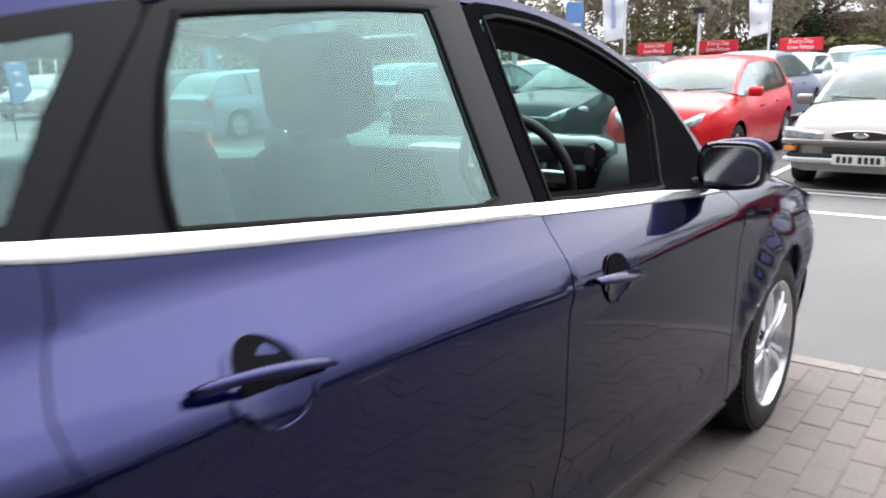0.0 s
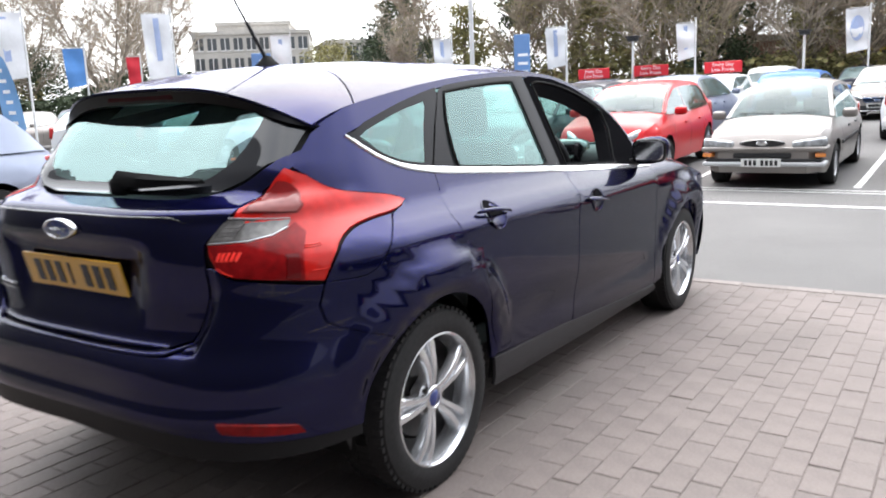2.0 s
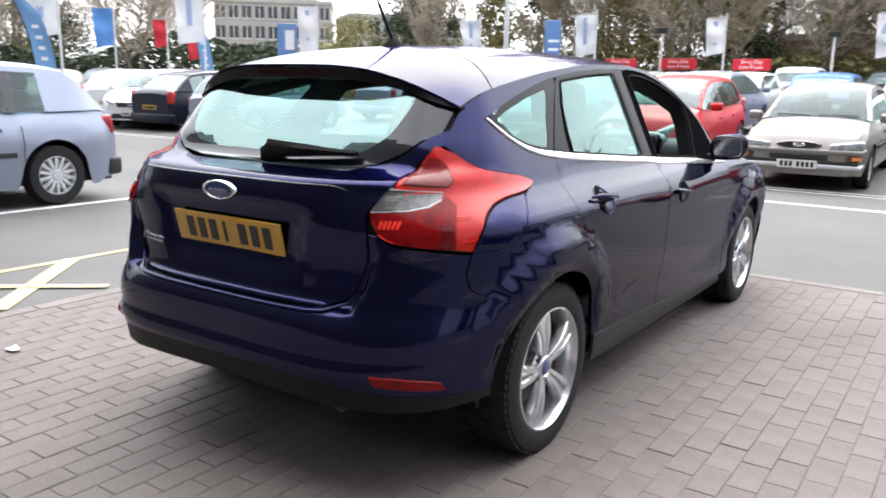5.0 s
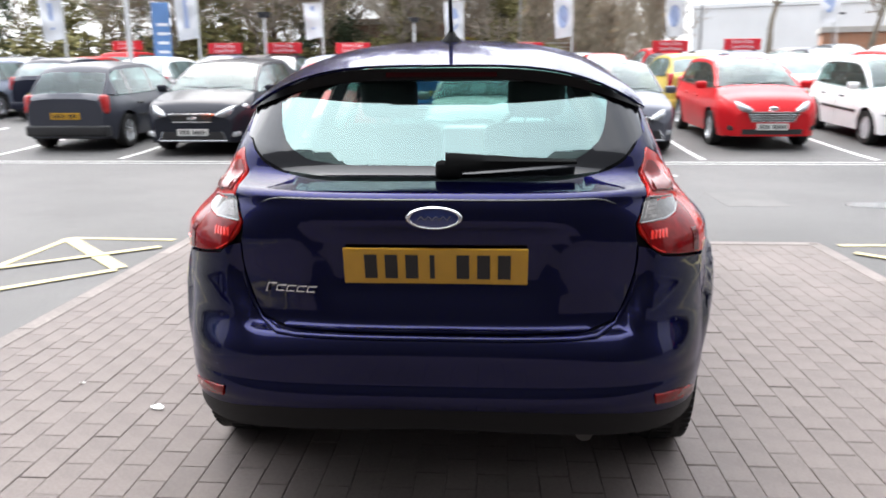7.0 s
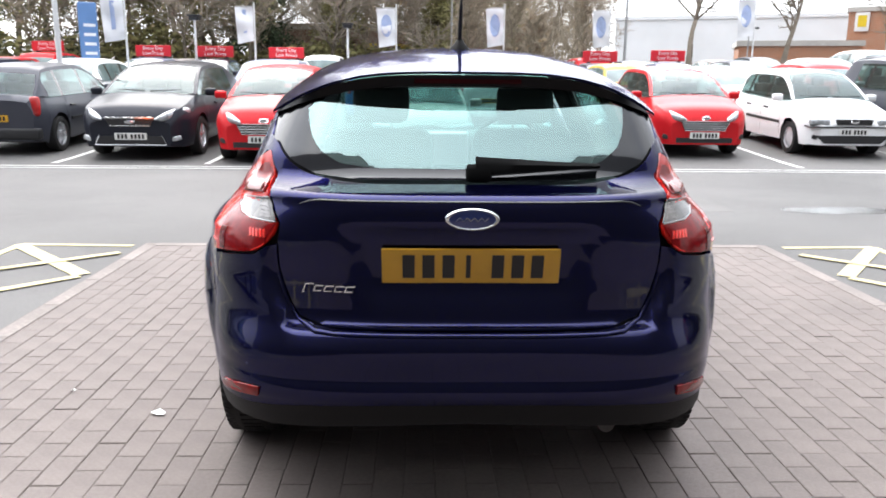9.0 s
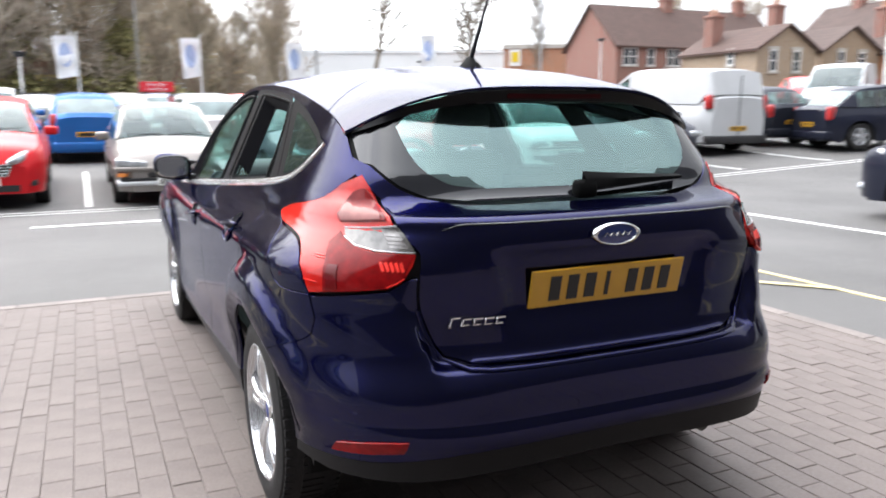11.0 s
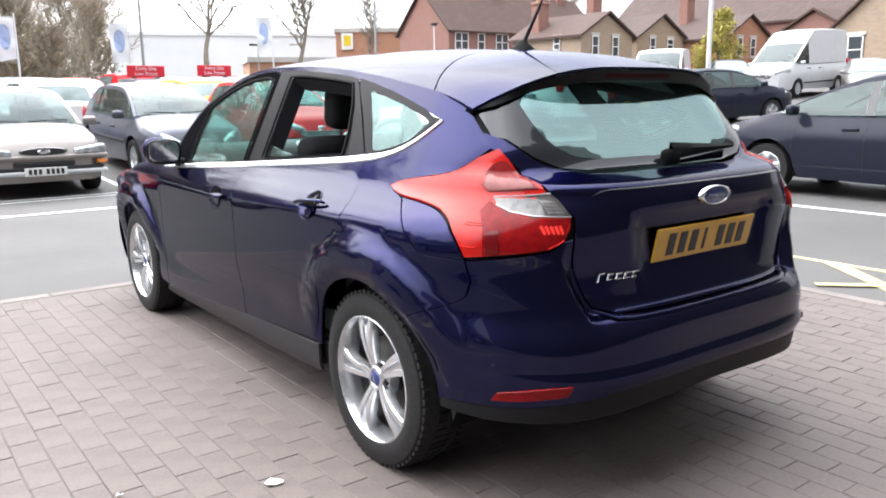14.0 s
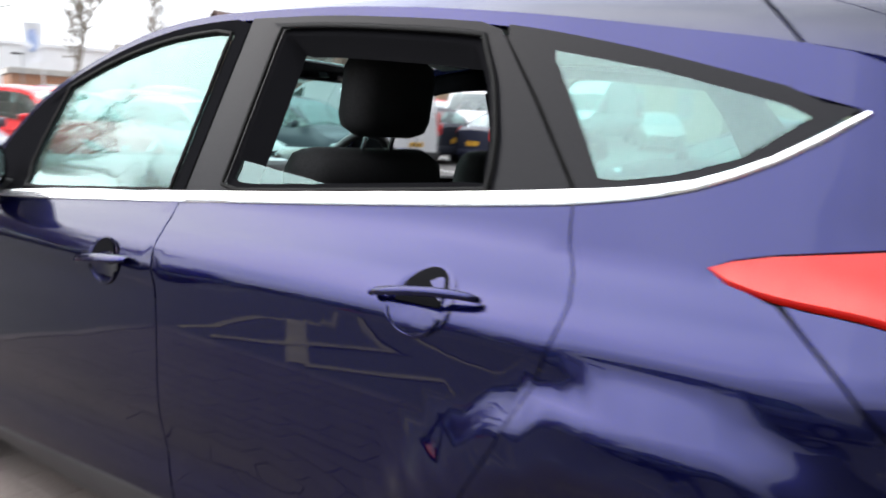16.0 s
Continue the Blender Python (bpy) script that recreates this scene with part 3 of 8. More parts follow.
    for k in (-1, 1):
        bm = bmesh.new()
        tube(bm, (k * 0.05 + 0.02, fo - s["ws0"] + 0.01, s["hood"] + 0.045), (k * 0.05 + 0.52 * k, fo - s["ws0"] - 0.05, s["hood"] + 0.062), 0.013, 0.007, 6)
        part("wiper", bm, M_trim, car)
    if seats:
        # dark cabin with seats, seen through the glass
        bm = bmesh.new()
        box(bm, (-W * 0.40, fo - s["rg"] + 0.25, s["belt"] - 0.05), (W * 0.40, fo - s["ws0"] - 0.2, s["belt"] + 0.065), 0.02)
        part("cabin_tray", bm, M_cabin, car, "dark cabin below the windows")
        for sy, n in ((fo - s["roof0"] - 0.55, 2), (fo - s["roof0"] - 1.45, 2)):
            for sx in (-0.36, 0.36):
                bm = bmesh.new()
                box(bm, (-0.23, -0.06, -0.2), (0.23, 0.07, 0.14), 0.05, Matrix.Translation((sx, sy, s["belt"] + 0.1)) @ Matrix.Rotation(0.22, 4, "X"))
                st_ob = part("seat", bm, M_cabin, car, smooth=True, angle=60)
                bm = bmesh.new()
                box(bm, (-0.13, -0.045, 0.0), (0.13, 0.045, 0.17), 0.04, Matrix.Translation((sx, sy - 0.08, s["belt"] + 0.24)))
                part("headrest", bm, M_cabin, st_ob, smooth=True, angle=60)
    for y, mat, out, z in ((fo + 0.012, M_plate_white, 1, {"wide": 0.405, "big": 0.40, "bar": 0.385}.get(s["grille"], 0.475)), (yr - 0.004, M_plate_yellow, -1, s.get("rear_plate", 0.62))):
        bm = bmesh.new()
        push = 0.055 if s["grille"] == "bar" and out > 0 else 0.0
        box(bm, (-0.26, y + out * push - 0.008, z - 0.055), (0.26, y + out * push + 0.008, z + 0.055), 0.003)
        pl = part("number_plate", bm, mat, car, "white front number plate" if out > 0 else "yellow rear number plate")
        for k in range(7 if seats else 1):
            bm = bmesh.new()
            x = -0.2 + k * 0.06 + (0.035 if k > 3 else 0)
            yy = y + out * (push + 0.0095)
            box(bm, (x - 0.02, yy - 0.001, z - 0.036), (x + 0.018 if seats else 0.22, yy + 0.001, z + 0.036))
            part("plate_bar", bm, M_ink, pl)
    bm = bmesh.new()
    box(bm, (-W / 2 + 0.1, -0.05, -0.1), (W / 2 - 0.1, 0.14, 0.1), 0.04, Matrix.Translation((0, yr + 0.02, 0.36)))
    part("rear_bumper", bm, M_trim if moulding else paint, car, smooth=True, angle=50)
    if category == "van":
        bm = bmesh.new()
        box(bm, (-0.006, -0.012, 0.3), (0.006, 0.01, H - 0.15), 0, Matrix.Translation((0, yr, 0)))
        part("rear_door_gap", bm, M_dark, car)
    if board:
        place_sign(m @ Vector((0, (2 * fo - s["roof0"] - s["roof1"]) / 2, H + 0.028)), m)
    return car


def place_sign(p, m):
    """A red two-line price board standing on a car's roof."""
    turn = Matrix.Translation(p) @ m.to_3x3().to_4x4() @ Matrix.Rotation(math.pi, 4, "Z")
    thing = empty("roof_sign", "red plastic price board with white lettering on a car roof", "sign", "red boards on car roofs", turn)
    bm = bmesh.new()
    box(bm, (-0.62, -0.03, 0.04), (0.62, 0.03, 0.42), 0.02)
    part("board", bm, M_red_board, thing)
    for x in (-0.4, 0.4):
        bm = bmesh.new()
        box(bm, (x - 0.05, -0.1, 0.0), (x + 0.05, 0.1, 0.05), 0.01)
        part("foot", bm, M_trim, thing)
    for k, me in enumerate((WORDS_TOP, WORDS_LOW)):
        for out in (1, -1):
            t = new("lettering", me)
            t.parent = thing
            t.matrix_basis = Matrix.Translation((0, -0.034 * out, 0.32 - 0.17 * k)) @ Matrix.Rotation(0 if out > 0 else math.pi, 4, "Z") @ Matrix.Rotation(math.pi / 2, 4, "X")


def stand(x, y, heading):
    """The pose of a car whose front axle stands at (x, y); heading 0 looks along +y."""
    ahead = Vector((-math.sin(radians(heading)), math.cos(radians(heading)), 0))
    back = Vector((x, y, 0)) - 2.5 * ahead
    z0, z1 = ground_z(x, y) - 0.006, ground_z(back.x, back.y) - 0.006
    pitch = math.degrees(math.atan2(z0 - z1, 2.5))
    return pose(x, y, z0, pitch, 0, heading)

P_black = car_paint("black_car_paint", (0.020, 0.022, 0.031))
P_grey = car_paint("dark_grey_car_paint", (0.050, 0.053, 0.068))
P_red = car_paint("red_car_paint", (0.55, 0.012, 0.018), metal=0.1)
P_beige = car_paint("champagne_car_paint", (0.275, 0.252, 0.238), metal=0.5)
P_steel = car_paint("steel_grey_car_paint", (0.095, 0.099, 0.122), metal=0.35)
P_van = car_paint("van_white_paint", (0.50, 0.51, 0.525), metal=0.0)
P_white = car_paint("white_car_paint", (0.78, 0.79, 0.80), metal=0.0)
P_silver = car_paint("silver_blue_car_paint", (0.27, 0.30, 0.38), metal=0.4)
P_blue = car_paint("bright_blue_car_paint", (0.02, 0.12, 0.38), metal=0.2)
P_navy = car_paint("navy_car_paint", (0.016, 0.018, 0.031))
P_lilac = car_paint("lilac_blue_car_paint", (0.24, 0.265, 0.34), metal=0.2)
P_yellow = car_paint("yellow_car_paint", (0.50, 0.38, 0.08), metal=0.0)

HATCH = dict(L=3.95, W=1.72, H=1.48, wb=2.49, fo=0.82, belt=0.96, hood=1.02, nose=0.83, tail=1.05, tumble=0.74)
CORSA = dict(L=4.0, W=1.71, H=1.48, wb=2.51, fo=0.83, roof1=3.4, rg=3.85, tail=0.98)
MONDEO = dict(L=4.78, W=1.86, H=1.5, wb=2.85, fo=0.95, wr=0.33, belt=0.98, hood=1.03, nose=0.84, ws0=1.05, roof0=1.95, roof1=3.6, rg=4.45, tail=1.06)
ESCORT = dict(L=4.1, W=1.69, H=1.4, wb=2.525, fo=0.79, wr=0.29, belt=0.88, hood=0.93, nose=0.76, ws0=1.05, roof0=1.72, roof1=3.1, rg=3.75, tail=0.95, grille="bar")
FOCUS1 = dict(L=4.2, W=1.7, H=1.45, wb=2.615, fo=0.85, wr=0.31, belt=0.92, hood=0.97, nose=0.76, ws0=0.95, roof0=1.8, roof1=3.3, rg=3.95, tail=1.0)
SHARAN = dict(L=3.9, W=1.65, H=1.47, wb=2.46, fo=0.78, wr=0.3, belt=0.93, hood=0.98, nose=0.78, ws0=0.98, roof0=1.7, roof1=3.35, rg=3.75, tail=0.98, grille="slim")
SCENIC = dict(L=4.35, W=1.84, H=1.64, wb=2.7, fo=0.88, wr=0.32, belt=1.04, hood=1.12, nose=0.90, ws0=0.85, roof0=1.95, roof1=3.85, rg=4.2, tail=1.1, grille="slim")
FOCUS2 = dict(L=4.34, W=1.84, H=1.5, wb=2.64, fo=0.88, wr=0.32, belt=0.99, hood=1.04, nose=0.84, ws0=1.0, roof0=1.95, roof1=3.45, rg=4.05, tail=1.04)
ASTRA = dict(L=4.25, W=1.75, H=1.46, wb=2.61, fo=0.85, wr=0.315, belt=0.95, hood=0.98, nose=0.76, ws0=1.0, roof0=1.85, roof1=3.72, rg=4.12, tail=0.98, pane_end=0.36, lamp=0.62)
TRANSIT = dict(L=5.5, W=2.06, H=2.6, wb=3.3, fo=0.98, wr=0.34, belt=1.25, hood=1.35, nose=1.1, ws0=0.85, roof0=2.35, glass_to=1.62, roof1=5.3, rg=5.45, tail=1.4, tumble=0.88, grille="big", sill=0.28)
VANLOW = dict(TRANSIT, roof0=1.95, glass_to=1.8, H=2.0, L=5.0, wb=2.95, roof1=4.8, rg=4.96, belt=1.15, hood=1.2, nose=0.98)

parked_car("dark grey hatchback with its tail to the lane", P_grey, CORSA, stand(-7.35, 13.85, 0), moulding=M_trim)
parked_car("glossy black saloon parked nose out", P_black, MONDEO, stand(-4.87, 11.08, 180))
parked_car("bright red small hatchback with a black grille", P_red, dict(HATCH, grille="big"), stand(-2.66, 10.65, 181))
parked_car("old champagne-beige hatchback with orange indicators", P_beige, ESCORT, stand(-0.12, 10.22, 180), wheel="cap", moulding=M_trim)
parked_car("steel grey older hatchback parked nose out", P_steel, FOCUS1, stand(2.33, 11.1, 181), wheel="alloy", moulding=M_trim)
parked_car("red small hatchback with a chrome-barred grille", P_red, dict(HATCH, grille="big"), stand(4.86, 11.74, 180))
parked_car("white hatchback with black side mouldings", P_white, SHARAN, stand(7.55, 11.73, 179), wheel="cap", moulding=M_trim)
parked_car("dark grey people carrier parked nose out", P_grey, SCENIC, stand(9.85, 11.4, 179))
parked_car("white panel van with its rear doors to the lane", P_van, VANLOW, stand(12.9, 15.8, 0), category="van", wheel="cap", moulding=M_trim)
parked_car("black small hatchback with its tail to the lane", P_black, HATCH, stand(15.6, 15.5, -4))
parked_car("dark blue hatchback parked side on", P_navy, FOCUS2, stand(18.4, 10.6, -108))
parked_car("white high-roof panel van parked nose out", P_van, TRANSIT, stand(27.7, 15.4, 92), category="van", wheel="cap", moulding=M_trim)
parked_car("white panel van behind the parked cars", P_van, VANLOW, stand(23.0, 17.5, 120), category="van", wheel="cap", moulding=M_trim)
parked_car("dark grey-blue hatchback with silver alloy wheels", P_navy, FOCUS2, stand(8.25, 3.45, 0))
parked_car("silver-blue hatchback with steel wheel covers", P_silver, ASTRA, stand(-6.85, 2.07 - 2.61, 180), wheel="cap", moulding=M_trim)
parked_car("white saloon parked nose out", P_white, MONDEO, stand(-17.6, 11.2, 215), wheel="alloy")
# ---- the dark blue hatchback: its skin as a smooth function ----
# The skin is read at (s, z): s runs from the middle of the tail (0) round the corner and forward along the side.
YC = -0.10
S_CORNER = 0.86
REAR_Y = [(0.15, -0.66), (0.22, -0.72), (0.30, -0.775), (0.41, -0.797), (0.435, -0.812), (0.455, -0.811), (0.475, -0.797), (0.52, -0.803), (0.57, -0.808), (0.60, -0.80), (0.622, -0.785), (0.636, -0.748), (0.68, -0.738), (0.80, -0.735), (0.95, -0.742), (0.995, -0.735), (1.015, -0.70), (1.032, -0.60), (1.045, -0.545), (1.12, -0.487), (1.22, -0.415), (1.33, -0.335), (1.42, -0.27)]
SIDE_X = [(0.15, 0.79), (0.20, 0.825), (0.25, 0.848), (0.33, 0.862), (0.50, 0.872), (0.64, 0.880), (0.74, 0.882), (0.81, 0.881), (0.872, 0.873), (0.91, 0.843), (0.945, 0.803), (0.978, 0.77)]
ROOF_EDGE = [(-0.42, 1.19), (-0.25, 1.25), (-0.1, 1.292), (0.1, 1.325), (0.44, 1.372), (0.7, 1.398), (0.96, 1.413), (1.25, 1.417), (1.4, 1.41), (1.57, 1.385), (1.82, 1.305), (2.02, 1.19), (2.12, 1.07), (2.2, 0.955)]
FRAME_TOP = [(-0.172, 1.2), (-0.008, 1.245), (0.2, 1.297), (0.441, 1.343), (0.7, 1.37), (0.959, 1.387), (1.25, 1.392), (1.4, 1.385), (1.57, 1.358), (1.82, 1.278), (2.02, 1.16), (2.1, 1.05), (2.14, 0.93)]
BELT = [(-0.172, 1.197), (-0.09, 1.138), (0.05, 1.083), (0.19, 1.06), (0.66, 1.018), (1.2, 0.978), (1.9, 0.932), (2.15, 0.915)]
ROOF_MID = [(-0.46, 1.362), (-0.3, 1.395), (-0.1, 1.432), (0.16, 1.458), (0.6, 1.476), (1.0, 1.474), (1.4, 1.45), (1.6, 1.425)]


# beside the tailgate the bumper's shoulders run up to the lamps without the ledge
SHOULDER_Y = [(0.52, -0.803), (0.57, -0.808), (0.64, -0.803), (0.72, -0.789), (0.80, -0.768), (0.87, -0.752), (0.95, -0.742)]
TAILGATE_EDGE = [(0.52, 0.50), (0.60, 0.502), (0.655, 0.515), (0.72, 0.545), (0.79, 0.562), (0.867, 0.564), (0.95, 0.564)]


def rear_y(z, x=1.0):
    """y of the tail at height z and half width x; by default at the corner."""
    y = curve_at(REAR_Y, z)
    if 0.52 < z < 0.95:
        edge = curve_at(TAILGATE_EDGE, z)
        y += (curve_at(SHOULDER_Y, z) - y) * smooth_step(edge + 0.004, edge + 0.062, x)
    return y


def arch_flare(y, z):
    """How far the flares stand out round the wheel arches."""
    x = 0.0
    for wy in (-0.01, 2.648):
        r = math.hypot(y - wy, z - 0.31)
        lip = 0.036 * (1 - smooth_step(0.468, 0.532, r)) + 0.008 * (1 - smooth_step(0.40, 0.468, r))
        x += lip * smooth_step(0.36, 0.68, z) * (1 - smooth_step(0.88, 0.94, z))
        x -= 0.022 * (1 - smooth_step(0.36, 0.415, r)) * smooth_step(0.28, 0.5, z)
    return x


def side_base(y, z):
    """Half width of the skin at y (ahead of the rear corner) and z, without the flares."""
    if z <= 0.978:
        x = curve_at(SIDE_X, z)
    else:
        x = 0.77 - 0.47 * (z - 0.978)
    low = 1.0 - smooth_step(0.86, 1.05, z)
    # rising crease along the doors
    crease = 0.835 + 0.02 * (1.2 - y)
    x += 0.006 * math.exp(-((z - crease) / 0.022) ** 2) * low * smooth_step(-0.05, 0.3, y)
    # tucked lower doors
    x -= 0.012 * math.exp(-((z - 0.42 - 0.03 * (1.5 - y)) / 0.07) ** 2) * smooth_step(0.45, 0.8, y) * (1 - smooth_step(1.9, 2.25, y))
    return x


def side_x(y, z):
    """Half width of the skin with the flares and the narrowing nose."""
    x = side_base(y, z) + arch_flare(y, z)
    if y > 2.3:
        t = (y - 2.3) / 1.24
        x *= 1 - 0.06 * t * t - 0.45 * clamp(t) ** 7
    return x


def corner_n(z):
    return 4.9 - 1.4 * smooth_step(0.50, 0.66, z) + 0.5 * smooth_step(0.75, 0.88, z) + 4.5 * smooth_step(0.98, 1.12, z)


def skin(s, z):
    """The place on the skin; s below 0 is the left half of the tail."""
    if s < 0:
        x, y, z = skin(-s, z)
        return (-x, y, z)
    if s >= S_CORNER:
        y = YC + (s - S_CORNER)
        return (side_x(y, z), y, z)
    a = side_base(YC, z)
    rho = math.sin(s / S_CORNER * math.pi / 2)
    x = a * rho
    yr = rear_y(z, x)
    y = yr + (YC - yr) * (1 - math.sqrt(max(0.0, 1 - rho ** corner_n(z))))
    # the hollow of the tailgate that holds the number plate
    y += 0.022 * smooth_step(0.66, 0.76, z) * (1 - smooth_step(0.895, 0.93, z)) * (1 - smooth_step(0.27, 0.36, x - 0.25 * (z - 0.75)))
    return (x + arch_flare(y, z) * rho ** 8, y, z)


def s_side(y, z):
    """s of a point given by y: on the side or far round the corner."""
    if y >= YC:
        return S_CORNER + y - YC
    yr = rear_y(z)
    c = clamp(1 - (y - yr) / (YC - yr))
    return S_CORNER * math.asin(clamp((1 - c * c) ** (1 / corner_n(z)))) * 2 / math.pi


def s_rear(x, z):
    """s of a point given by its x on the tail."""
    a = side_base(YC, z)
    return S_CORNER * math.asin(clamp(abs(x) / a)) * 2 / math.pi * (1 if x >= 0 else -1)


def skin_frame(s, z):
    """Place and outward normal."""
    e = 0.004
    p = Vector(skin(s, z))
    t1, t2 = Vector(skin(s + e, z)) - Vector(skin(s - e, z)), Vector(skin(s, z + e)) - Vector(skin(s, z - e))
    return p, t1.cross(t2).normalized()


# ---- the dark blue hatchback: panels ----
def Y(y, z):
    return (s_side(y, z), z)


def X(x, z):
    return (s_rear(x, z), z)


def dense(points, step=0.025, closed=True, sharp=()):
    """A smooth loop through points; those named in sharp (and all straight-marked ends) stay corners."""
    n, out = len(points), []
    last = n if closed else n - 1
    for i in range(last):
        p1, p2 = Vector(points[i]), Vector(points[(i + 1) % n])
        p0 = Vector(points[i - 1]) if (i > 0 or closed) and i not in sharp else p1 + (p1 - p2)
        p3 = Vector(points[(i + 2) % n]) if (closed or i + 2 < n) and (i + 1) % n not in sharp else p2 + (p2 - p1)
        k = max(1, int((p2 - p1).length / step))
        for j in range(k):
            t = j / k
            out.append(0.5 * ((2 * p1) + (p2 - p0) * t + (2 * p0 - 5 * p1 + 4 * p2 - p3) * t * t + (3 * p1 - p0 - 3 * p2 + p3) * t ** 3))
    if not closed:
        out.append(Vector(points[-1]))
    return [(v.x, v.y) for v in out]


def mesh_with_normals(name, verts, normals, faces, mat, parent, label=""):
    me = bpy.data.meshes.new(name)
    me.from_pydata([tuple(v) for v in verts], [], faces)
    me.materials.append(mat)
    me.polygons.foreach_set("use_smooth", [True] * len(me.polygons))
    me.update()
    me.normals_split_custom_set_from_vertices([tuple(n) for n in normals])
    ob = new(name, me)
    ob.parent = parent
    if label:
        ob["label"] = label
    return ob


def panel(name, loop, mat, parent, label="", side=1, h=0.05, lift=0.0, rim=0.013, inside=0.0):
    """A body panel: the part of the skin inside a closed loop of (s, z), with a turned-in edge."""
    bm = bmesh.new()
    vs = [bm.verts.new((a, b, 0)) for a, b in loop]
    bm.faces.new(vs)
    lo = [min(p[k] for p in loop) for k in (0, 1)]
    hi = [max(p[k] for p in loop) for k in (0, 1)]
    for k in (0, 1):
        n = int((hi[k] - lo[k]) / h)
        for i in range(1, n + 1):
            co = [0, 0, 0]
            co[k] = lo[k] + (hi[k] - lo[k]) * i / (n + 1)
            no = [0, 0, 0]
            no[k] = 1
            bmesh.ops.bisect_plane(bm, geom=bm.verts[:] + bm.edges[:] + bm.faces[:], dist=1e-5, plane_co=co, plane_no=no)
    bmesh.ops.triangulate(bm, faces=[f for f in bm.faces if len(f.verts) > 4])
    bm.verts.index_update()
    verts, normals, faces = [], [], []
    for v in bm.verts:
        p, n = skin_frame(v.co.x, v.co.y)
        p = p + n * lift
        if inside:
            p = Vector((p.x * (1 - inside), p.y + 1.3 * inside * clamp(1 - abs(v.co.x) / S_CORNER), p.z))
        verts.append(Vector((side * p.x, p.y, p.z)))
        normals.append(Vector((side * n.x, n.y, n.z)))
    for f in bm.faces:
        ids = [v.index for v in f.verts]
        a, b, c = (verts[i] for i in ids[:3])
        if (b - a).cross(c - a).dot(normals[ids[0]]) < 0:
            ids.reverse()
        faces.append(ids)
    if rim:
        made = {}
        for e in bm.edges:
            if not e.is_boundary:
                continue
            fc = e.link_faces[0]
            mid2 = fc.calc_center_median()
            a, b = e.verts
            d = Vector((b.co.y - a.co.y, a.co.x - b.co.x, 0)).normalized()
            if d.dot((a.co + b.co) / 2 - mid2) < 0:
                d = -d
            ids = []
            for v in (a, b):
                p, n = verts[v.index], normals[v.index]
                q2, _ = skin_frame(v.co.x + d.x * 0.01, v.co.y + d.y * 0.01)
                out = (Vector((side * q2.x, q2.y, q2.z)) - (p - n * lift)).normalized()
                i0 = len(verts)
                verts.append(p.copy())
                normals.append((n + out).normalized())
                verts.append(p - n * rim + out * 0.001)
                normals.append(out)
                ids.append((i0, i0 + 1))
            q = [ids[0][0], ids[0][1], ids[1][1], ids[1][0]]
            na = (verts[q[1]] - verts[q[0]]).cross(verts[q[2]] - verts[q[0]])
            if na.dot(normals[q[1]]) < 0:
                q.reverse()
            faces.append(q)
    bm.free()
    return mesh_with_normals(name, verts, normals, faces, mat, parent, label)


def inset(loop, d):
    """The loop drawn in by d on all sides."""
    area = sum(p[0] * q[1] - q[0] * p[1] for p, q in zip(loop, loop[1:] + loop[:1]))
    turn = 1 if area > 0 else -1
    out = []
    for p0, p1, p2 in zip(loop[-1:] + loop[:-1], loop, loop[1:] + loop[:1]):
        t = Vector((p2[0] - p0[0], p2[1] - p0[1]))
        t = t.normalized() if t.length > 1e-9 else Vector((1, 0))
        out.append((p1[0] - t.y * d * turn, p1[1] + t.x * d * turn))
    return out


def resample(points, n):
    d = [0.0]
    for p, q in zip(points, points[1:]):
        d.append(d[-1] + math.dist(p, q))
    out, k = [], 0
    for i in range(n + 1):
        t = d[-1] * i / n
        while k < len(d) - 2 and d[k + 1] < t:
            k += 1
        u = (t - d[k]) / max(1e-9, d[k + 1] - d[k])
        out.append(tuple(a + (b - a) * u for a, b in zip(points[k], points[k + 1])))
    return out


def ring_panel(name, outer, inner, mat, parent, label="", side=1, lift=0.0, rows=3, n=24, inner_drop=0.0):
    """A frame between two loops, each given as four runs of (s, z) that match corner to corner."""
    lo, li = [], []
    for a, b in zip(outer, inner):
        lo += resample(a, n)[:-1]
        li += resample(b, n)[:-1]
    verts, normals, faces = [], [], []
    m = len(lo)
    for r in range(rows + 1):
        t = r / rows
        for a, b in zip(lo, li):
            q = (a[0] + (b[0] - a[0]) * t, a[1] + (b[1] - a[1]) * t)
            p, nn = skin_frame(*q)
            p = p + nn * (lift - (inner_drop if r == rows else 0))
            verts.append(Vector((side * p.x, p.y, p.z)))
            normals.append(Vector((side * nn.x, nn.y, nn.z)))
    for r in range(rows):
        for i in range(m):
            j = (i + 1) % m
            q = [r * m + i, r * m + j, (r + 1) * m + j, (r + 1) * m + i]
            if (verts[q[1]] - verts[q[0]]).cross(verts[q[2]] - verts[q[0]]).dot(normals[q[0]]) < 0:
                q.reverse()
            faces.append(q)
    return mesh_with_normals(name, verts, normals, faces, mat, parent, label)


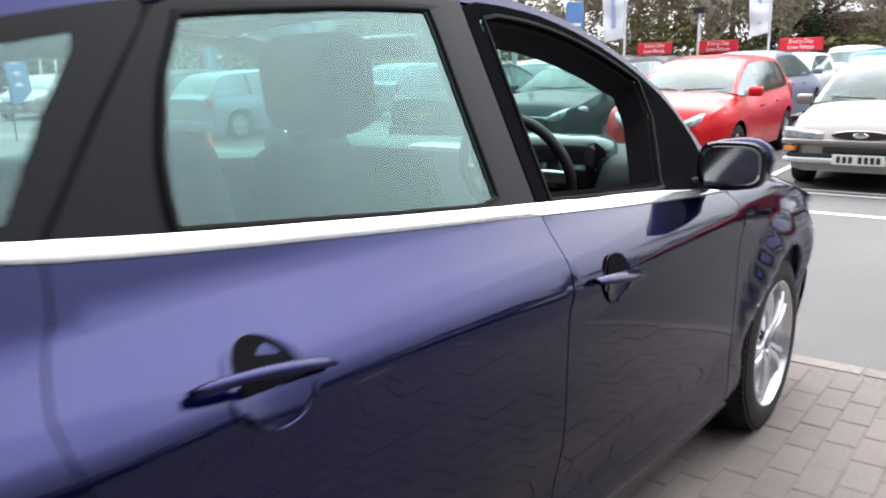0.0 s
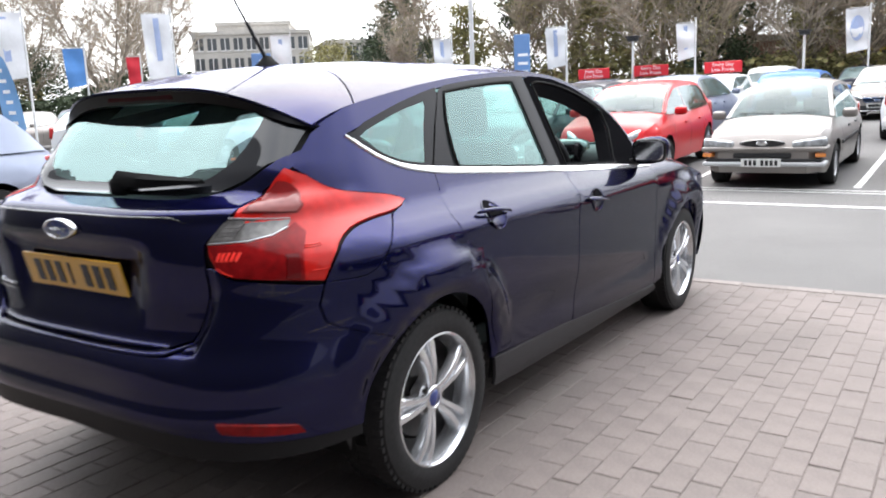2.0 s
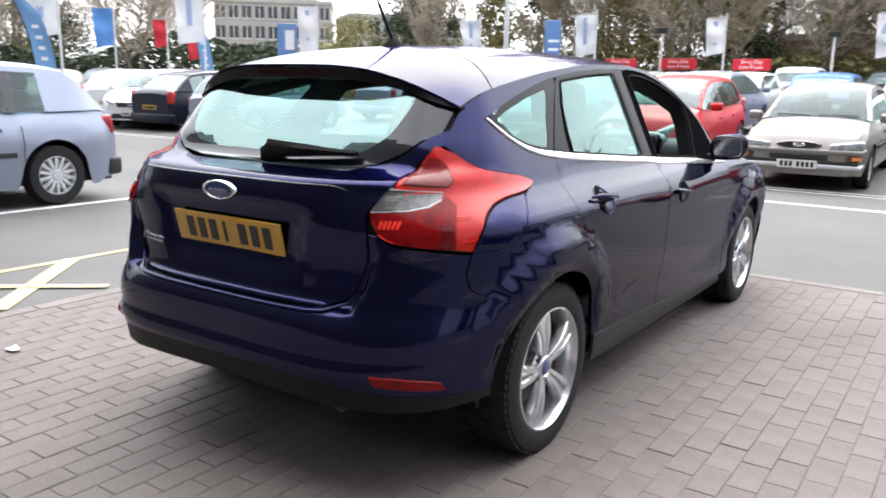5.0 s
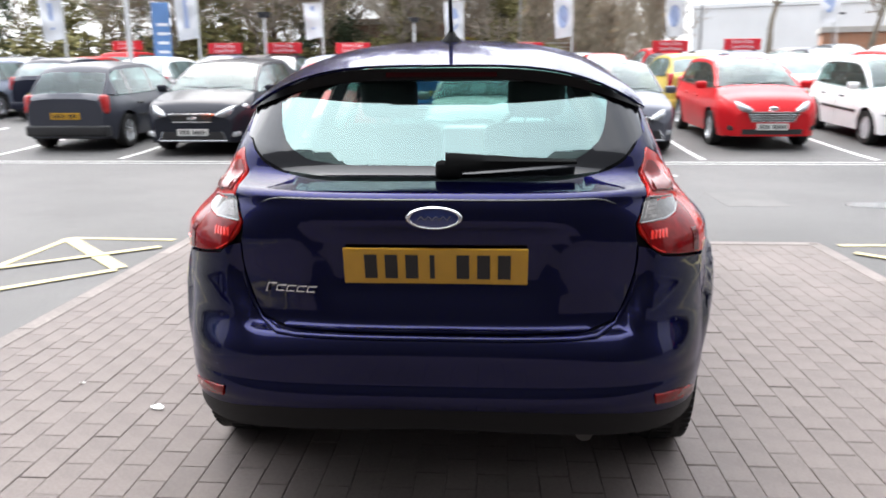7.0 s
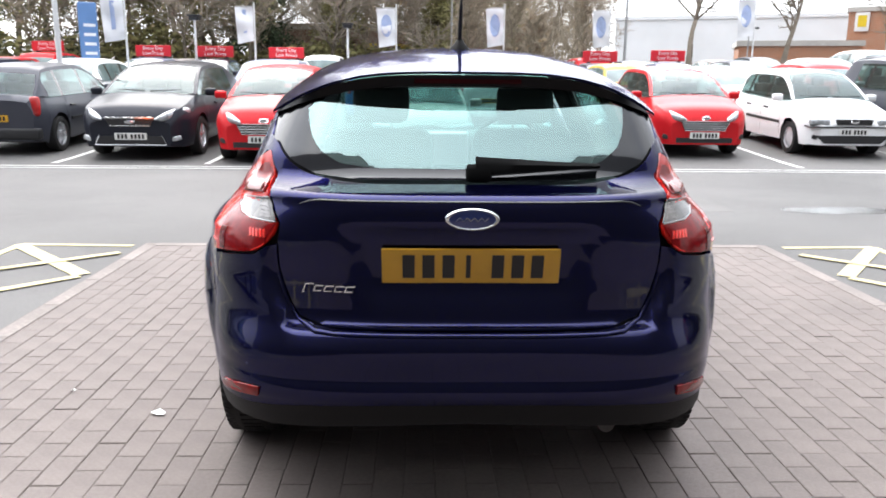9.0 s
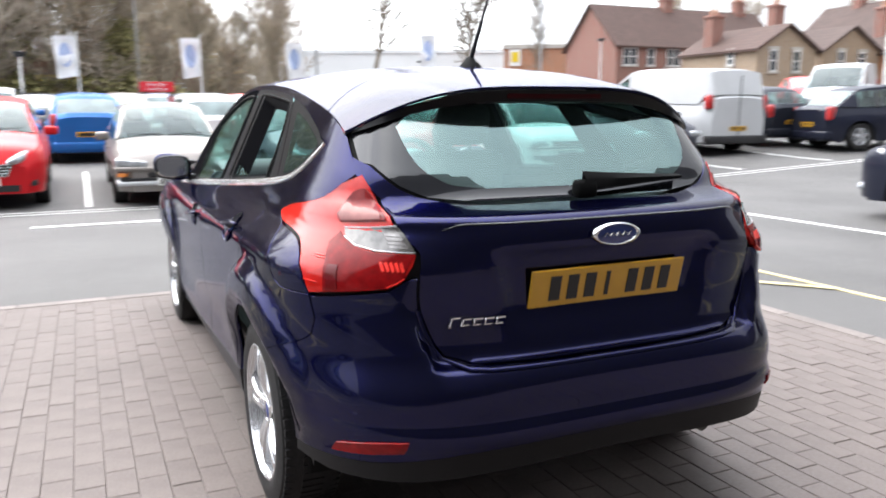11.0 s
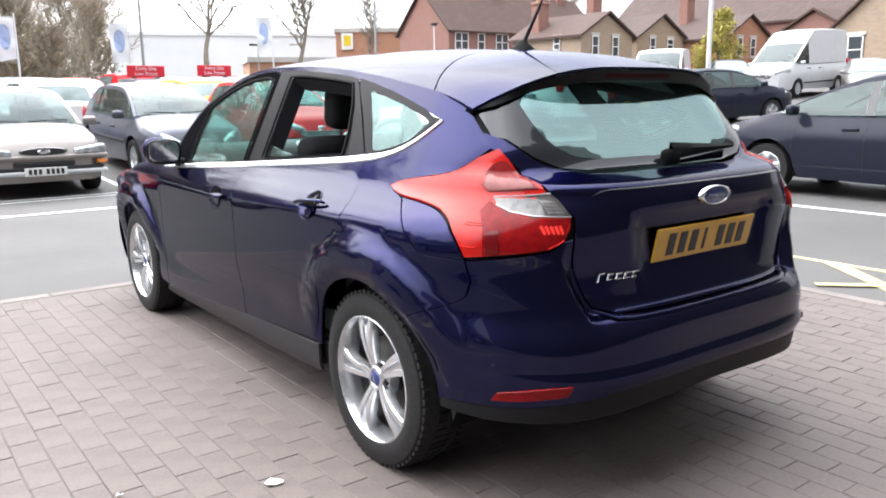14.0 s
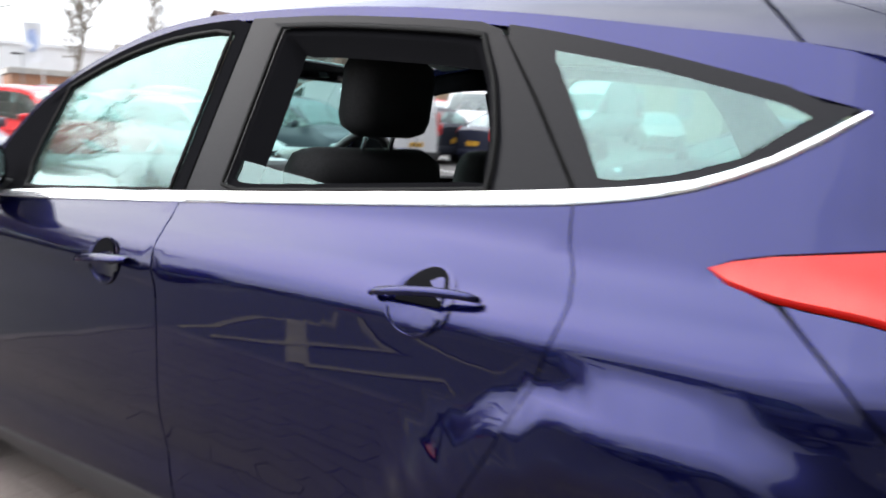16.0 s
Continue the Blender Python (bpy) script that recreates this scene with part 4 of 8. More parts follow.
def band(name, line, width, mat, parent, label="", side=1, lift=0.006, taper=True):
    """A rounded moulding along a line of (s, z) on the skin."""
    bm = bmesh.new()
    prev, m = None, len(line)
    for i, (s, z) in enumerate(line):
        a, b = line[max(0, i - 1)], line[min(m - 1, i + 1)]
        d = Vector((a[1] - b[1], b[0] - a[0])).normalized()
        w = width / 2 * (1.0 if not taper else min(1.0, 0.25 + 4.0 * min(i, m - 1 - i) / m))
        row = []
        for k, (o, l) in enumerate(((-1, -0.004), (-0.9, 0.6 * lift), (-0.5, lift), (0.5, lift), (0.9, 0.6 * lift), (1, -0.004))):
            p, n = skin_frame(s + d.x * o * w, z + d.y * o * w)
            p = p + n * l
            row.append(bm.verts.new((side * p.x, p.y, p.z)))
        if prev:
            for k in range(5):
                f = (prev[k], row[k], row[k + 1], prev[k + 1])
                bm.faces.new(f if side < 0 else f[::-1])
        prev = row
    bmesh.ops.recalc_face_normals(bm, faces=bm.faces)
    return part(name, bm, mat, parent, label, smooth=True, angle=50)


def pill(bm, w, h, y0, y1, m, n=28):
    """A plate with a soft, nearly square outline, across the y axis."""
    rings = []
    for y, k in ((y0, 0.93), (y0 + 0.25 * (y1 - y0), 1.0), (y1, 1.0)):
        ring = []
        for i in range(n):
            a = 2 * math.pi * i / n
            c, s = math.cos(a), math.sin(a)
            ring.append(bm.verts.new(m @ Vector((w * k * math.copysign(abs(c) ** 0.55, c), y, h * k * math.copysign(abs(s) ** 0.55, s)))))
        rings.append(ring)
    for p, q in zip(rings, rings[1:]):
        for i in range(n):
            j = (i + 1) % n
            bm.faces.new((p[i], p[j], q[j], q[i]))
    bm.faces.new(rings[0][::-1])
    bm.faces.new(rings[-1])
    bmesh.ops.recalc_face_normals(bm, faces=bm.faces)


def arch(cy, r, a0, a1, n=18, cz=0.31):
    return [(cy + r * math.cos(radians(a0 + (a1 - a0) * i / n)), cz + r * math.sin(radians(a0 + (a1 - a0) * i / n))) for i in range(n + 1)]


def on_curve(curve, y0, y1, n=14, dz=0.0):
    return [(y0 + (y1 - y0) * i / n, curve_at(curve, y0 + (y1 - y0) * i / n) + dz) for i in range(n + 1)]


def ys(points):
    return [Y(*p) for p in points]


P_body = material("deep_blue_car_paint", (0.0050, 0.0057, 0.044), rough=0.24, metal=0.92, coat=0.62, grain=0.12, grain_scale=1400, stain=0.03, stain_scale=3.0)
for socket, value in (("Specular Tint", (0.08, 0.105, 0.36, 1)), ("Coat IOR", 1.45)):
    P_body.node_tree.nodes["Principled BSDF"].inputs[socket].default_value = value
M_frame = material("black_window_frame", (0.009, 0.009, 0.011), rough=0.3, spec=0.09, grain=0.1, grain_scale=200)
M_door_frame = material("matt_black_door_frame", (0.007, 0.007, 0.008), rough=0.95, spec=0.0)
M_frit = material("black_glass_border", (0.012, 0.013, 0.016), rough=0.03, ior=1.58)
M_lens = material("red_tail_lens", (0.47, 0.010, 0.006), rough=0.10, coat=0.2, grain=0.10, grain_scale=30, stain=0.28, stain_scale=9, spec=0.3)
M_lens_glow = material("bright_red_reflector", (0.80, 0.035, 0.025), rough=0.2, coat=0.5, grain=0.1, grain_scale=60)
M_lens_dark = material("deep_red_lens", (0.19, 0.003, 0.004), rough=0.12, coat=0.1, spec=0.2, grain=0.25, grain_scale=40)
M_lens_deep = material("dark_lamp_chamber", (0.12, 0.002, 0.003), rough=0.1, coat=0.3, spec=0.3)
M_lens_pale = material("pale_smoky_lens", (0.22, 0.06, 0.055), rough=0.1, coat=0.1, spec=0.3, grain=0.15, grain_scale=30)
M_lens_smoke = material("smoky_red_lens", (0.19, 0.012, 0.012), rough=0.1, coat=0.08, spec=0.25, grain=0.15, grain_scale=30, stain=0.2, stain_scale=14)
M_brake_lens = material("unlit_brake_lens", (0.035, 0.003, 0.004), rough=0.2, spec=0.15)
M_under = material("black_spoiler_underside", (0.006, 0.006, 0.007), rough=0.3, spec=0.15)
M_lens_clear = material("smoky_clear_lens", (0.10, 0.095, 0.09), rough=0.12, metal=0.4, coat=0.8, grain=0.4, grain_scale=45)
M_bowl = material("grey_lamp_reflector", (0.20, 0.19, 0.185), rough=0.2, metal=0.6, coat=0.4, grain=0.3, grain_scale=60)
M_valance = material("black_plastic_valance", (0.007, 0.007, 0.008), rough=0.55, spec=0.25, grain=0.15, grain_scale=200, bump=0.08)
M_sill = material("dark_grey_sill_plastic", (0.028, 0.027, 0.03), rough=0.5, spec=0.3, grain=0.12, grain_scale=150)
# near-black that holds the shade of recesses in its colour
M_shade_black = material("deep_black_shade", (0.004, 0.004, 0.005), rough=0.9, spec=0.05)
M_cloth = material("black_seat_cloth", (0.014, 0.014, 0.015), rough=0.95, grain=0.25, grain_scale=180, bump=0.2)
M_dash = material("dark_grey_dashboard", (0.035, 0.037, 0.04), rough=0.65, grain=0.1, grain_scale=200)
M_headliner = material("pale_grey_headliner", (0.45, 0.46, 0.45), rough=0.9, grain=0.06, grain_scale=150)
M_silver_trim = material("silver_plastic_trim", (0.5, 0.51, 0.52), rough=0.3, metal=0.6)
M_badge_blue = material("blue_badge_enamel", (0.02, 0.035, 0.16), rough=0.15, coat=1.0)
M_brake = material("brake_disc_steel", (0.07, 0.068, 0.066), rough=0.45, metal=0.8, grain=0.15, grain_scale=60)
M_rubber = material("black_rubber_seal", (0.007, 0.007, 0.007), rough=0.75, spec=0.15)

focus = empty("hatchback_car", "glossy deep blue five-door hatchback on block paving, windows wound down", "car")

# inner shell, seen as the dark of the panel gaps
def shell_loop():
    loop = ys([(3.25, 0.25), (3.02, 0.25)] + arch(2.648, 0.385, -8, 188) + [(2.2, 0.2), (0.42, 0.24)] + arch(0.0, 0.385, -8, 188) + [(-0.42, 0.335)])
    loop += [X(0.6, 0.345), X(0.02, 0.37), X(0.02, 1.03), X(0.55, 1.02)] + ys([(-0.40, 1.08)] + on_curve(BELT, -0.15, 2.15, 20, -0.02) + [(2.6, 0.82), (3.25, 0.72)])
    return loop


for sd in (1, -1):
    panel("inner_shell", shell_loop(), M_dark, focus, "dark inner bodywork", sd, h=0.06, lift=-0.006, rim=0, inside=0.03)

DOOR_REAR = [(0.203, 1.056), (0.188, 0.99), (0.145, 0.918), (0.160, 0.828), (0.209, 0.71), (0.293, 0.563), (0.345, 0.46), (0.396, 0.362)]
DOOR_MID = [(1.168, 0.974), (1.13, 0.90), (1.10, 0.80), (1.095, 0.68), (1.10, 0.50), (1.085, 0.40), (1.058, 0.322)]
DOOR_FRONT = [(2.10, 0.912), (2.125, 0.85), (2.105, 0.716), (2.12, 0.55), (2.14, 0.40), (2.165, 0.252)]
G = 0.0035


def shift(points, d):
    return [(y + d, z) for y, z in points]


def curve2(points, step=0.03):
    return dense(points, step, closed=False)


LIGHT_TOP = [(-0.020, 0.985), (-0.050, 1.000), (-0.12, 1.016), (-0.20, 1.029), (-0.28, 1.044), (-0.335, 1.070), (-0.392, 1.123)]
LIGHT_IN = [(0.602, 1.05), (0.604, 0.985), (0.566, 0.928), (0.598, 0.867), (0.64, 0.838)]
LIGHT_EDGE = [(-0.46, 0.806), (-0.432, 0.855), (-0.39, 0.900), (-0.32, 0.934), (-0.22, 0.951), (-0.12, 0.958), (-0.050, 0.969), (-0.020, 0.985)]
INSERT = [(-0.118, 0.953), (-0.155, 0.928), (-0.215, 0.884), (-0.265, 0.835), (-0.325, 0.802), (-0.455, 0.800)]
SEAM = [(-0.458, 0.796), (-0.475, 0.74), (-0.462, 0.69), (-0.39, 0.652), (-0.30, 0.618), (-0.243, 0.588)]
TAILGATE_SIDE = [(0.594, 1.055), (0.597, 0.985), (0.559, 0.928), (0.565, 0.867), (0.562, 0.79), (0.540, 0.72), (0.505, 0.655), (0.448, 0.638)]

for sd in (1, -1):
    # rear door
    dr = curve2(DOOR_REAR)
    loop = ys(on_curve(BELT, 0.203 + G, 1.168 - G, 16, 0.0)) + ys(shift(curve2(DOOR_MID), -G)) + ys([(0.9, 0.329), (0.6, 0.345), (0.40, 0.357)]) + ys(shift(dr[::-1], G))[1:-1]
    rear_door = panel("rear_door", loop, P_body, focus, "", sd, h=0.045)
    # front door
    loop = ys(on_curve(BELT, 1.168 + G, 2.10 - G, 14, 0.0)) + ys(shift(curve2(DOOR_FRONT), -G)) + ys([(1.8, 0.268), (1.4, 0.297), (1.06 + 2 * G, 0.318)]) + ys(shift(curve2(DOOR_MID)[::-1], G))[1:-1]
    front_door = panel("front_door", loop, P_body, focus, "", sd, h=0.045)
    # sill
    loop = ys([(0.375, 0.345), (0.6, 0.338), (1.06, 0.314), (1.4, 0.291), (1.8, 0.262), (2.2, 0.238), (2.27, 0.20), (2.2, 0.185), (1.4, 0.19), (0.6, 0.21), (0.40, 0.225)])
    panel("sill", loop, M_sill, focus, "dark grey plastic sill", sd, h=0.08)
    # quarter panel with the rear pillar
    loop = ys(dr) + ys([(0.366, 0.352)]) + ys(arch(0.0, 0.365, 6, 129.5)) + ys(curve2(SEAM)[::-1]) + ys(curve2(INSERT)[::-1]) + ys([p for p in curve2(LIGHT_EDGE)[:-1] if p[0] > -0.105]) + ys(curve2(LIGHT_TOP)) + ys([(-0.365, 1.145), (-0.315, 1.19), (-0.265, 1.235)]) + ys(on_curve(ROOF_EDGE, -0.25, 0.44, 12)) + ys(on_curve(FRAME_TOP, 0.44, -0.165, 14, 0.003)) + ys(on_curve(BELT, -0.172, 0.195, 12, -0.004))
    panel("quarter_panel", loop, P_body, focus, "", sd, h=0.035, rim=0.02)
    # roof rail over the doors and down the screen pillar
    loop = ys(on_curve(ROOF_EDGE, 0.44, 2.2, 30)) + ys(on_curve(FRAME_TOP, 2.14, 0.44, 30, 0.003))
    panel("roof_rail", loop, P_body, focus, "", sd, h=0.06, rim=0.01)
    # front wing
    loop = ys(shift(curve2(DOOR_FRONT), G)) + ys([(2.28, 0.26)]) + ys(arch(2.648, 0.365, 188, -4)) + ys([(3.08, 0.30), (3.22, 0.42), (3.28, 0.55), (3.24, 0.68), (3.10, 0.775), (2.8, 0.85), (2.45, 0.915), (2.2, 0.948), (2.145, 0.93)])
    panel("front_wing", loop, P_body, focus, "", sd, h=0.045, rim=0.02)
    # arch linings
    for wy in (0.0, 2.648):
        bm = bmesh.new()
        rows = []
        for k in range(25):
            a = radians(-12 + 204 * k / 24)
            rows.append([bm.verts.new((sd * xx, wy + rr * math.cos(a), 0.31 + rr * math.sin(a))) for xx, rr in ((0.80, 0.368), (0.79, 0.372), (0.55, 0.372), (0.55, 0.02))])
        for p, q in zip(rows, rows[1:]):
            for i in range(3):
                bm.faces.new((p[i], p[i + 1], q[i + 1], q[i]))
        part("wheel_arch_liner", bm, M_rubber, focus)
    # tail lamp
    loop = ys(curve2(LIGHT_TOP)[:-1]) + [X(*p) for p in curve2([(0.624, 1.120)] + LIGHT_IN)] + ys(curve2(LIGHT_EDGE))[:-1]
    lamp = panel("tail_lamp", inset(loop, 0.004), M_lens, focus, "red tail lamp with a clear lens band", sd, h=0.04, lift=0.004, rim=0.016)
    loop = [X(0.570, 0.929), X(0.597, 0.994), Y(-0.470, 0.978), Y(-0.492, 0.958), Y(-0.540, 0.940), X(0.655, 0.930)]
    clear = panel("clear_lens", dense(loop, 0.02, True, (0, 1, 2)), M_lens_clear, lamp, "smoky clear reversing lens", sd, h=0.02, lift=0.0075, rim=0.003)
    band("lens_rim", [X(0.597, 0.995), X(0.63, 0.990), X(0.66, 0.985), Y(-0.472, 0.979)], 0.006, M_silver_trim, clear, "", sd, 0.0095, False)
    band("lens_rim", [X(0.571, 0.928), X(0.61, 0.928), X(0.655, 0.929), Y(-0.540, 0.939), Y(-0.492, 0.957)], 0.004, M_silver_trim, clear, "", sd, 0.0095, False)
    loop = [X(0.583, 0.937), X(0.602, 0.985), X(0.628, 0.982), X(0.622, 0.936)]
    panel("reflector_bowl", dense(loop, 0.012, True, (0, 1, 2, 3)), M_bowl, clear, "grey inner reflector", sd, h=0.02, lift=0.0088, rim=0.001)
    for k in range(4):
        z = 0.945 + 0.010 * k
        band("lens_rib", [X(0.586 + 0.004 * k, z), X(0.604, z), X(0.624, z)], 0.002, M_brake, clear, "", sd, 0.010, False)
    loop = [X(0.614, 1.026), X(0.609, 1.052), Y(-0.437, 1.080), Y(-0.412, 1.070), Y(-0.400, 1.042), Y(-0.422, 1.012), Y(-0.448, 0.994), X(0.660, 1.000), X(0.618, 1.006)]
    facet = panel("upper_facet", dense(loop, 0.012, True, (0, 1, 6, 8)), M_lens_smoke, lamp, "smoky dark upper facet", sd, h=0.03, lift=0.0082, rim=0.004)
    loop = [X(0.624, 1.024), X(0.650, 1.030), Y(-0.440, 1.034), Y(-0.415, 1.036), Y(-0.430, 1.012), Y(-0.452, 0.997), X(0.660, 1.003), X(0.628, 1.007)]
    panel("pale_facet", dense(loop, 0.012, True, (0, 5, 7)), M_lens_pale, facet, "paler band of the facet", sd, h=0.03, lift=0.0102, rim=0.001)
    loop = [X(0.572, 0.922), X(0.604, 0.864), X(0.648, 0.840), Y(-0.593, 0.829), Y(-0.547, 0.823), Y(-0.510, 0.820), Y(-0.500, 0.891), Y(-0.456, 0.940), Y(-0.466, 0.968), Y(-0.498, 0.951), Y(-0.546, 0.934), X(0.65, 0.924)]
    low = panel("fog_lens", dense(loop, 0.02, True, (0, 1, 2, 5, 8)), M_lens_dark, lamp, "deep red lower lens", sd, h=0.03, lift=0.0070, rim=0.002)
    loop = [Y(-0.541, 0.889), Y(-0.512, 0.888), Y(-0.520, 0.826), Y(-0.551, 0.829)]
    panel("dark_chamber", dense(loop, 0.012, True, (0, 1, 2, 3)), M_lens_deep, low, "dark lamp chamber behind the lens", sd, h=0.03, lift=0.0088, rim=0.001)
    for k in range(5):
        x = 0.606 + 0.011 * k
        band("reflector_bar", [X(x, 0.882), X(x + 0.001, 0.892), X(x + 0.002, 0.904)], 0.0085, M_lens_glow, low, "", sd, 0.0085, False)
    band("fog_edge", [X(0.606, 0.866), X(0.625, 0.853), X(0.646, 0.843)], 0.006, M_lens_glow, low, "", sd, 0.008, False)
    for z in (0.908, 0.902, 0.842):
        band("lens_rib", [Y(-0.490, z), Y(-0.465, z), Y(-0.442, z + 0.002)], 0.0022, M_lens_glow, lamp, "", sd, 0.0065, False)
    # painted insert between lamp and bumper
    loop = ys([(-0.122, 0.9545)] + curve2(INSERT)[1:]) + ys([p for p in curve2(LIGHT_EDGE) if p[0] < -0.135])
    panel("lamp_surround", inset(loop, 0.0035), P_body, focus, "", sd, h=0.05, lift=0.0, rim=0.01)
    # black window frames and glass
    top_r = on_curve(FRAME_TOP, 1.165, 0.447, 12, 0.006)
    rd_outer = [ys(on_curve(BELT, 0.213, 1.16, 12, 0.012)), ys([(1.163, 0.99), (1.165, 1.38)]), ys(top_r), ys([(0.442, 1.338), (0.33, 1.21), (0.213, 1.07)])]
    rd_inner = [ys(on_curve(BELT, 0.372, 1.048, 12, 0.018)), ys([(1.050, 1.02), (1.056, 1.364)]), ys(on_curve(FRAME_TOP, 1.052, 0.49, 10, -0.016)), ys([(0.482, 1.332), (0.425, 1.245), (0.386, 1.15), (0.370, 1.075)])]
    ring_panel("rear_door_frame", rd_outer, rd_inner, M_frame, focus, "", sd, 0.001, 3, 16, 0.012)
    fd_outer = [ys(on_curve(BELT, 1.17, 2.125, 12, 0.012)), ys([(2.135, 0.94), (2.10, 1.05)]), ys(on_curve(FRAME_TOP, 2.09, 1.172, 24, 0.006)), ys([(1.17, 1.385), (1.17, 0.995)])]
    fd_inner = [ys(on_curve(BELT, 1.226, 1.762, 12, 0.018)), ys([(1.768, 0.965), (1.83, 1.06), (1.885, 1.15)]), ys(on_curve(FRAME_TOP, 1.878, 1.235, 16, -0.018)), ys([(1.232, 1.366), (1.226, 1.0)])]
    if sd < 0:
        # the closed pane reaches further forward, towards the mirror
        fd_inner[:2] = [ys(on_curve(BELT, 1.226, 1.835, 12, 0.018)), ys([(1.868, 0.958), (1.900, 1.01), (1.902, 1.07), (1.895, 1.13)])]
    ring_panel("front_door_frame", fd_outer, fd_inner, M_door_frame, focus, "", sd, 0.001, 3, 20, 0.012)
    q_outer = [ys(on_curve(BELT, -0.16, 0.20, 12, 0.012)), ys([(0.205, 1.072), (0.32, 1.21), (0.435, 1.335)]), ys(on_curve(FRAME_TOP, 0.43, -0.10, 12, 0.006)), ys([(-0.12, 1.212), (-0.165, 1.203)])]
    q_inner = [ys([(-0.105, 1.192), (-0.03, 1.135), (0.06, 1.105), (0.165, 1.088)]), ys([(0.175, 1.092), (0.25, 1.20), (0.325, 1.295)]), ys([(0.32, 1.298), (0.13, 1.262), (-0.06, 1.213)]), ys([(-0.07, 1.21), (-0.105, 1.195)])]
    ring_panel("quarter_window_frame", q_outer, q_inner, M_frame, focus, "", sd, 0.001, 3, 16, 0.004)

    # door jambs inside the openings, recess shade put into their black, wider where the pane is wound down
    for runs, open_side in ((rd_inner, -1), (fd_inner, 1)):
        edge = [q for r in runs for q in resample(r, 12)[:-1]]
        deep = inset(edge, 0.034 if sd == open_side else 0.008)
        ring_panel("door_jamb", [edge + edge[:1]], [deep + deep[:1]], M_shade_black, focus, "", sd, -0.010, 2, 72, 0.06 if sd == open_side else 0.012)
        band("pane_seal", edge + edge[:1], 0.009, M_rubber, focus, "", sd, 0.003, False)
    for strip in ([(1.13, 0.98), (1.20, 0.98), (1.20, 1.392), (1.13, 1.390)], [(0.15, 1.06), (0.26, 1.06), (0.49, 1.338), (0.38, 1.330)]):
        panel("pillar_seal", dense(ys(strip), 0.03, True, (0, 1, 2, 3)), M_rubber, focus, "", sd, h=0.05, lift=-0.010, rim=0)

    def loop_of(runs, n=12):
        out = []
        for r in runs:
            out += resample(r, n)[:-1]
        return out

    q = panel("quarter_window", loop_of(q_inner), M_glass, focus, "", sd, h=0.08, lift=-0.002, rim=0)
    panes = [q]
    if sd < 0:
        panes.append(panel("front_window", loop_of(fd_inner), M_glass, focus, "", sd, h=0.08, lift=-0.006, rim=0))
        # the rear pane is wound down and shows a slanting top edge
        panes.append(panel("lowered_window", ys([(0.62, 1.032), (1.05, 0.998), (1.052, 1.075), (1.045, 1.080)]), M_glass, focus, "rear window pane wound nearly down", sd, h=0.08, lift=-0.016, rim=0))
    else:
        panes.append(panel("rear_side_window", loop_of(rd_inner), M_glass, focus, "", sd, h=0.08, lift=-0.006, rim=0))
    for p in panes:
        p.visible_shadow = False
    # bright strip under the windows
    band("window_strip", ys(curve2(on_curve(BELT, -0.175, 2.12, 46, 0.002), 0.03)), 0.026, M_satin, focus, "bright aluminium strip under the windows", sd, 0.006)
    # grip recess and handle
    for hy, hz, parent_door in ((0.395, 0.885, rear_door), (1.30, 0.832, front_door)):
        verts, normals, faces = [], [], []
        s0 = s_side(hy, hz)
        rings = 7
        for r in range(rings + 1):
            for k in range(28):
                a = 2 * math.pi * k / 28
                u, v = 0.064 * r / rings * math.cos(a), 0.054 * r / rings * math.sin(a)
                p, n = skin_frame(s0 + u, hz + v - 0.002)
                up, fw = Vector((0, 0, 1)), Vector((0, 1, 0))
                dish = (r / rings) * 0.28 * (1 if r < rings else 0.3)
                nn = (n - fw * dish * math.cos(a) - up * dish * math.sin(a)).normalized()
                p = p + n * 0.0015
                verts.append(Vector((sd * p.x, p.y, p.z)))
                normals.append(Vector((sd * nn.x, nn.y, nn.z)))
        for r in range(rings):
            for k in range(28):
                j = (k + 1) % 28
                f = [r * 28 + k, r * 28 + j, (r + 1) * 28 + j, (r + 1) * 28 + k]
                faces.append(f if sd < 0 else f[::-1])
        mesh_with_normals("grip_recess", verts, normals, faces, P_body, parent_door, "")
        band("grip_rim", [(s0 + 0.056 * math.cos(radians(a)), hz - 0.002 + 0.050 * math.sin(radians(a))) for a in range(200, 345, 8)], 0.008, P_body, parent_door, "", sd, 0.006)
        # flat black plate on the skin: the scoop's shade above the handle, painted
        bm = bmesh.new()
        fan = []
        for k in range(21):
            a = math.pi * (-0.06 + 1.12 * k / 20)
            p, n = skin_frame(s0 + 0.046 * math.cos(a), hz + 0.004 + 0.044 * math.sin(a))
            p = p + n * 0.0026
            fan.append(bm.verts.new((sd * p.x, p.y, p.z)))
        bm.faces.new(fan)
        bmesh.ops.recalc_face_normals(bm, faces=bm.faces)
        part("grip_shade_plate", bm, M_shade_black, parent_door, "flat black plate painted as the shade above the handle")
        bm = bmesh.new()
        prev = None
        for k in range(13):
            t = k / 12
            s = s0 - 0.112 + 0.202 * t
            z = hz + 0.012 - 0.016 * t
            p, n = skin_frame(s, z)
            out = 0.010 + 0.014 * math.sin(math.pi * t) ** 0.5
            hgt = 0.008 + 0.004 * math.sin(math.pi * t) ** 0.5
            ring = []
            for i in range(10):
                a = 2 * math.pi * i / 10
                q = p + n * (out + 0.007 * math.cos(a) - 0.008 * math.sin(a)) + Vector((0, 0, 1)) * hgt * math.sin(a)
                ring.append(bm.verts.new((sd * q.x, q.y, q.z)))
            if prev:
                for i in range(10):
                    j = (i + 1) % 10
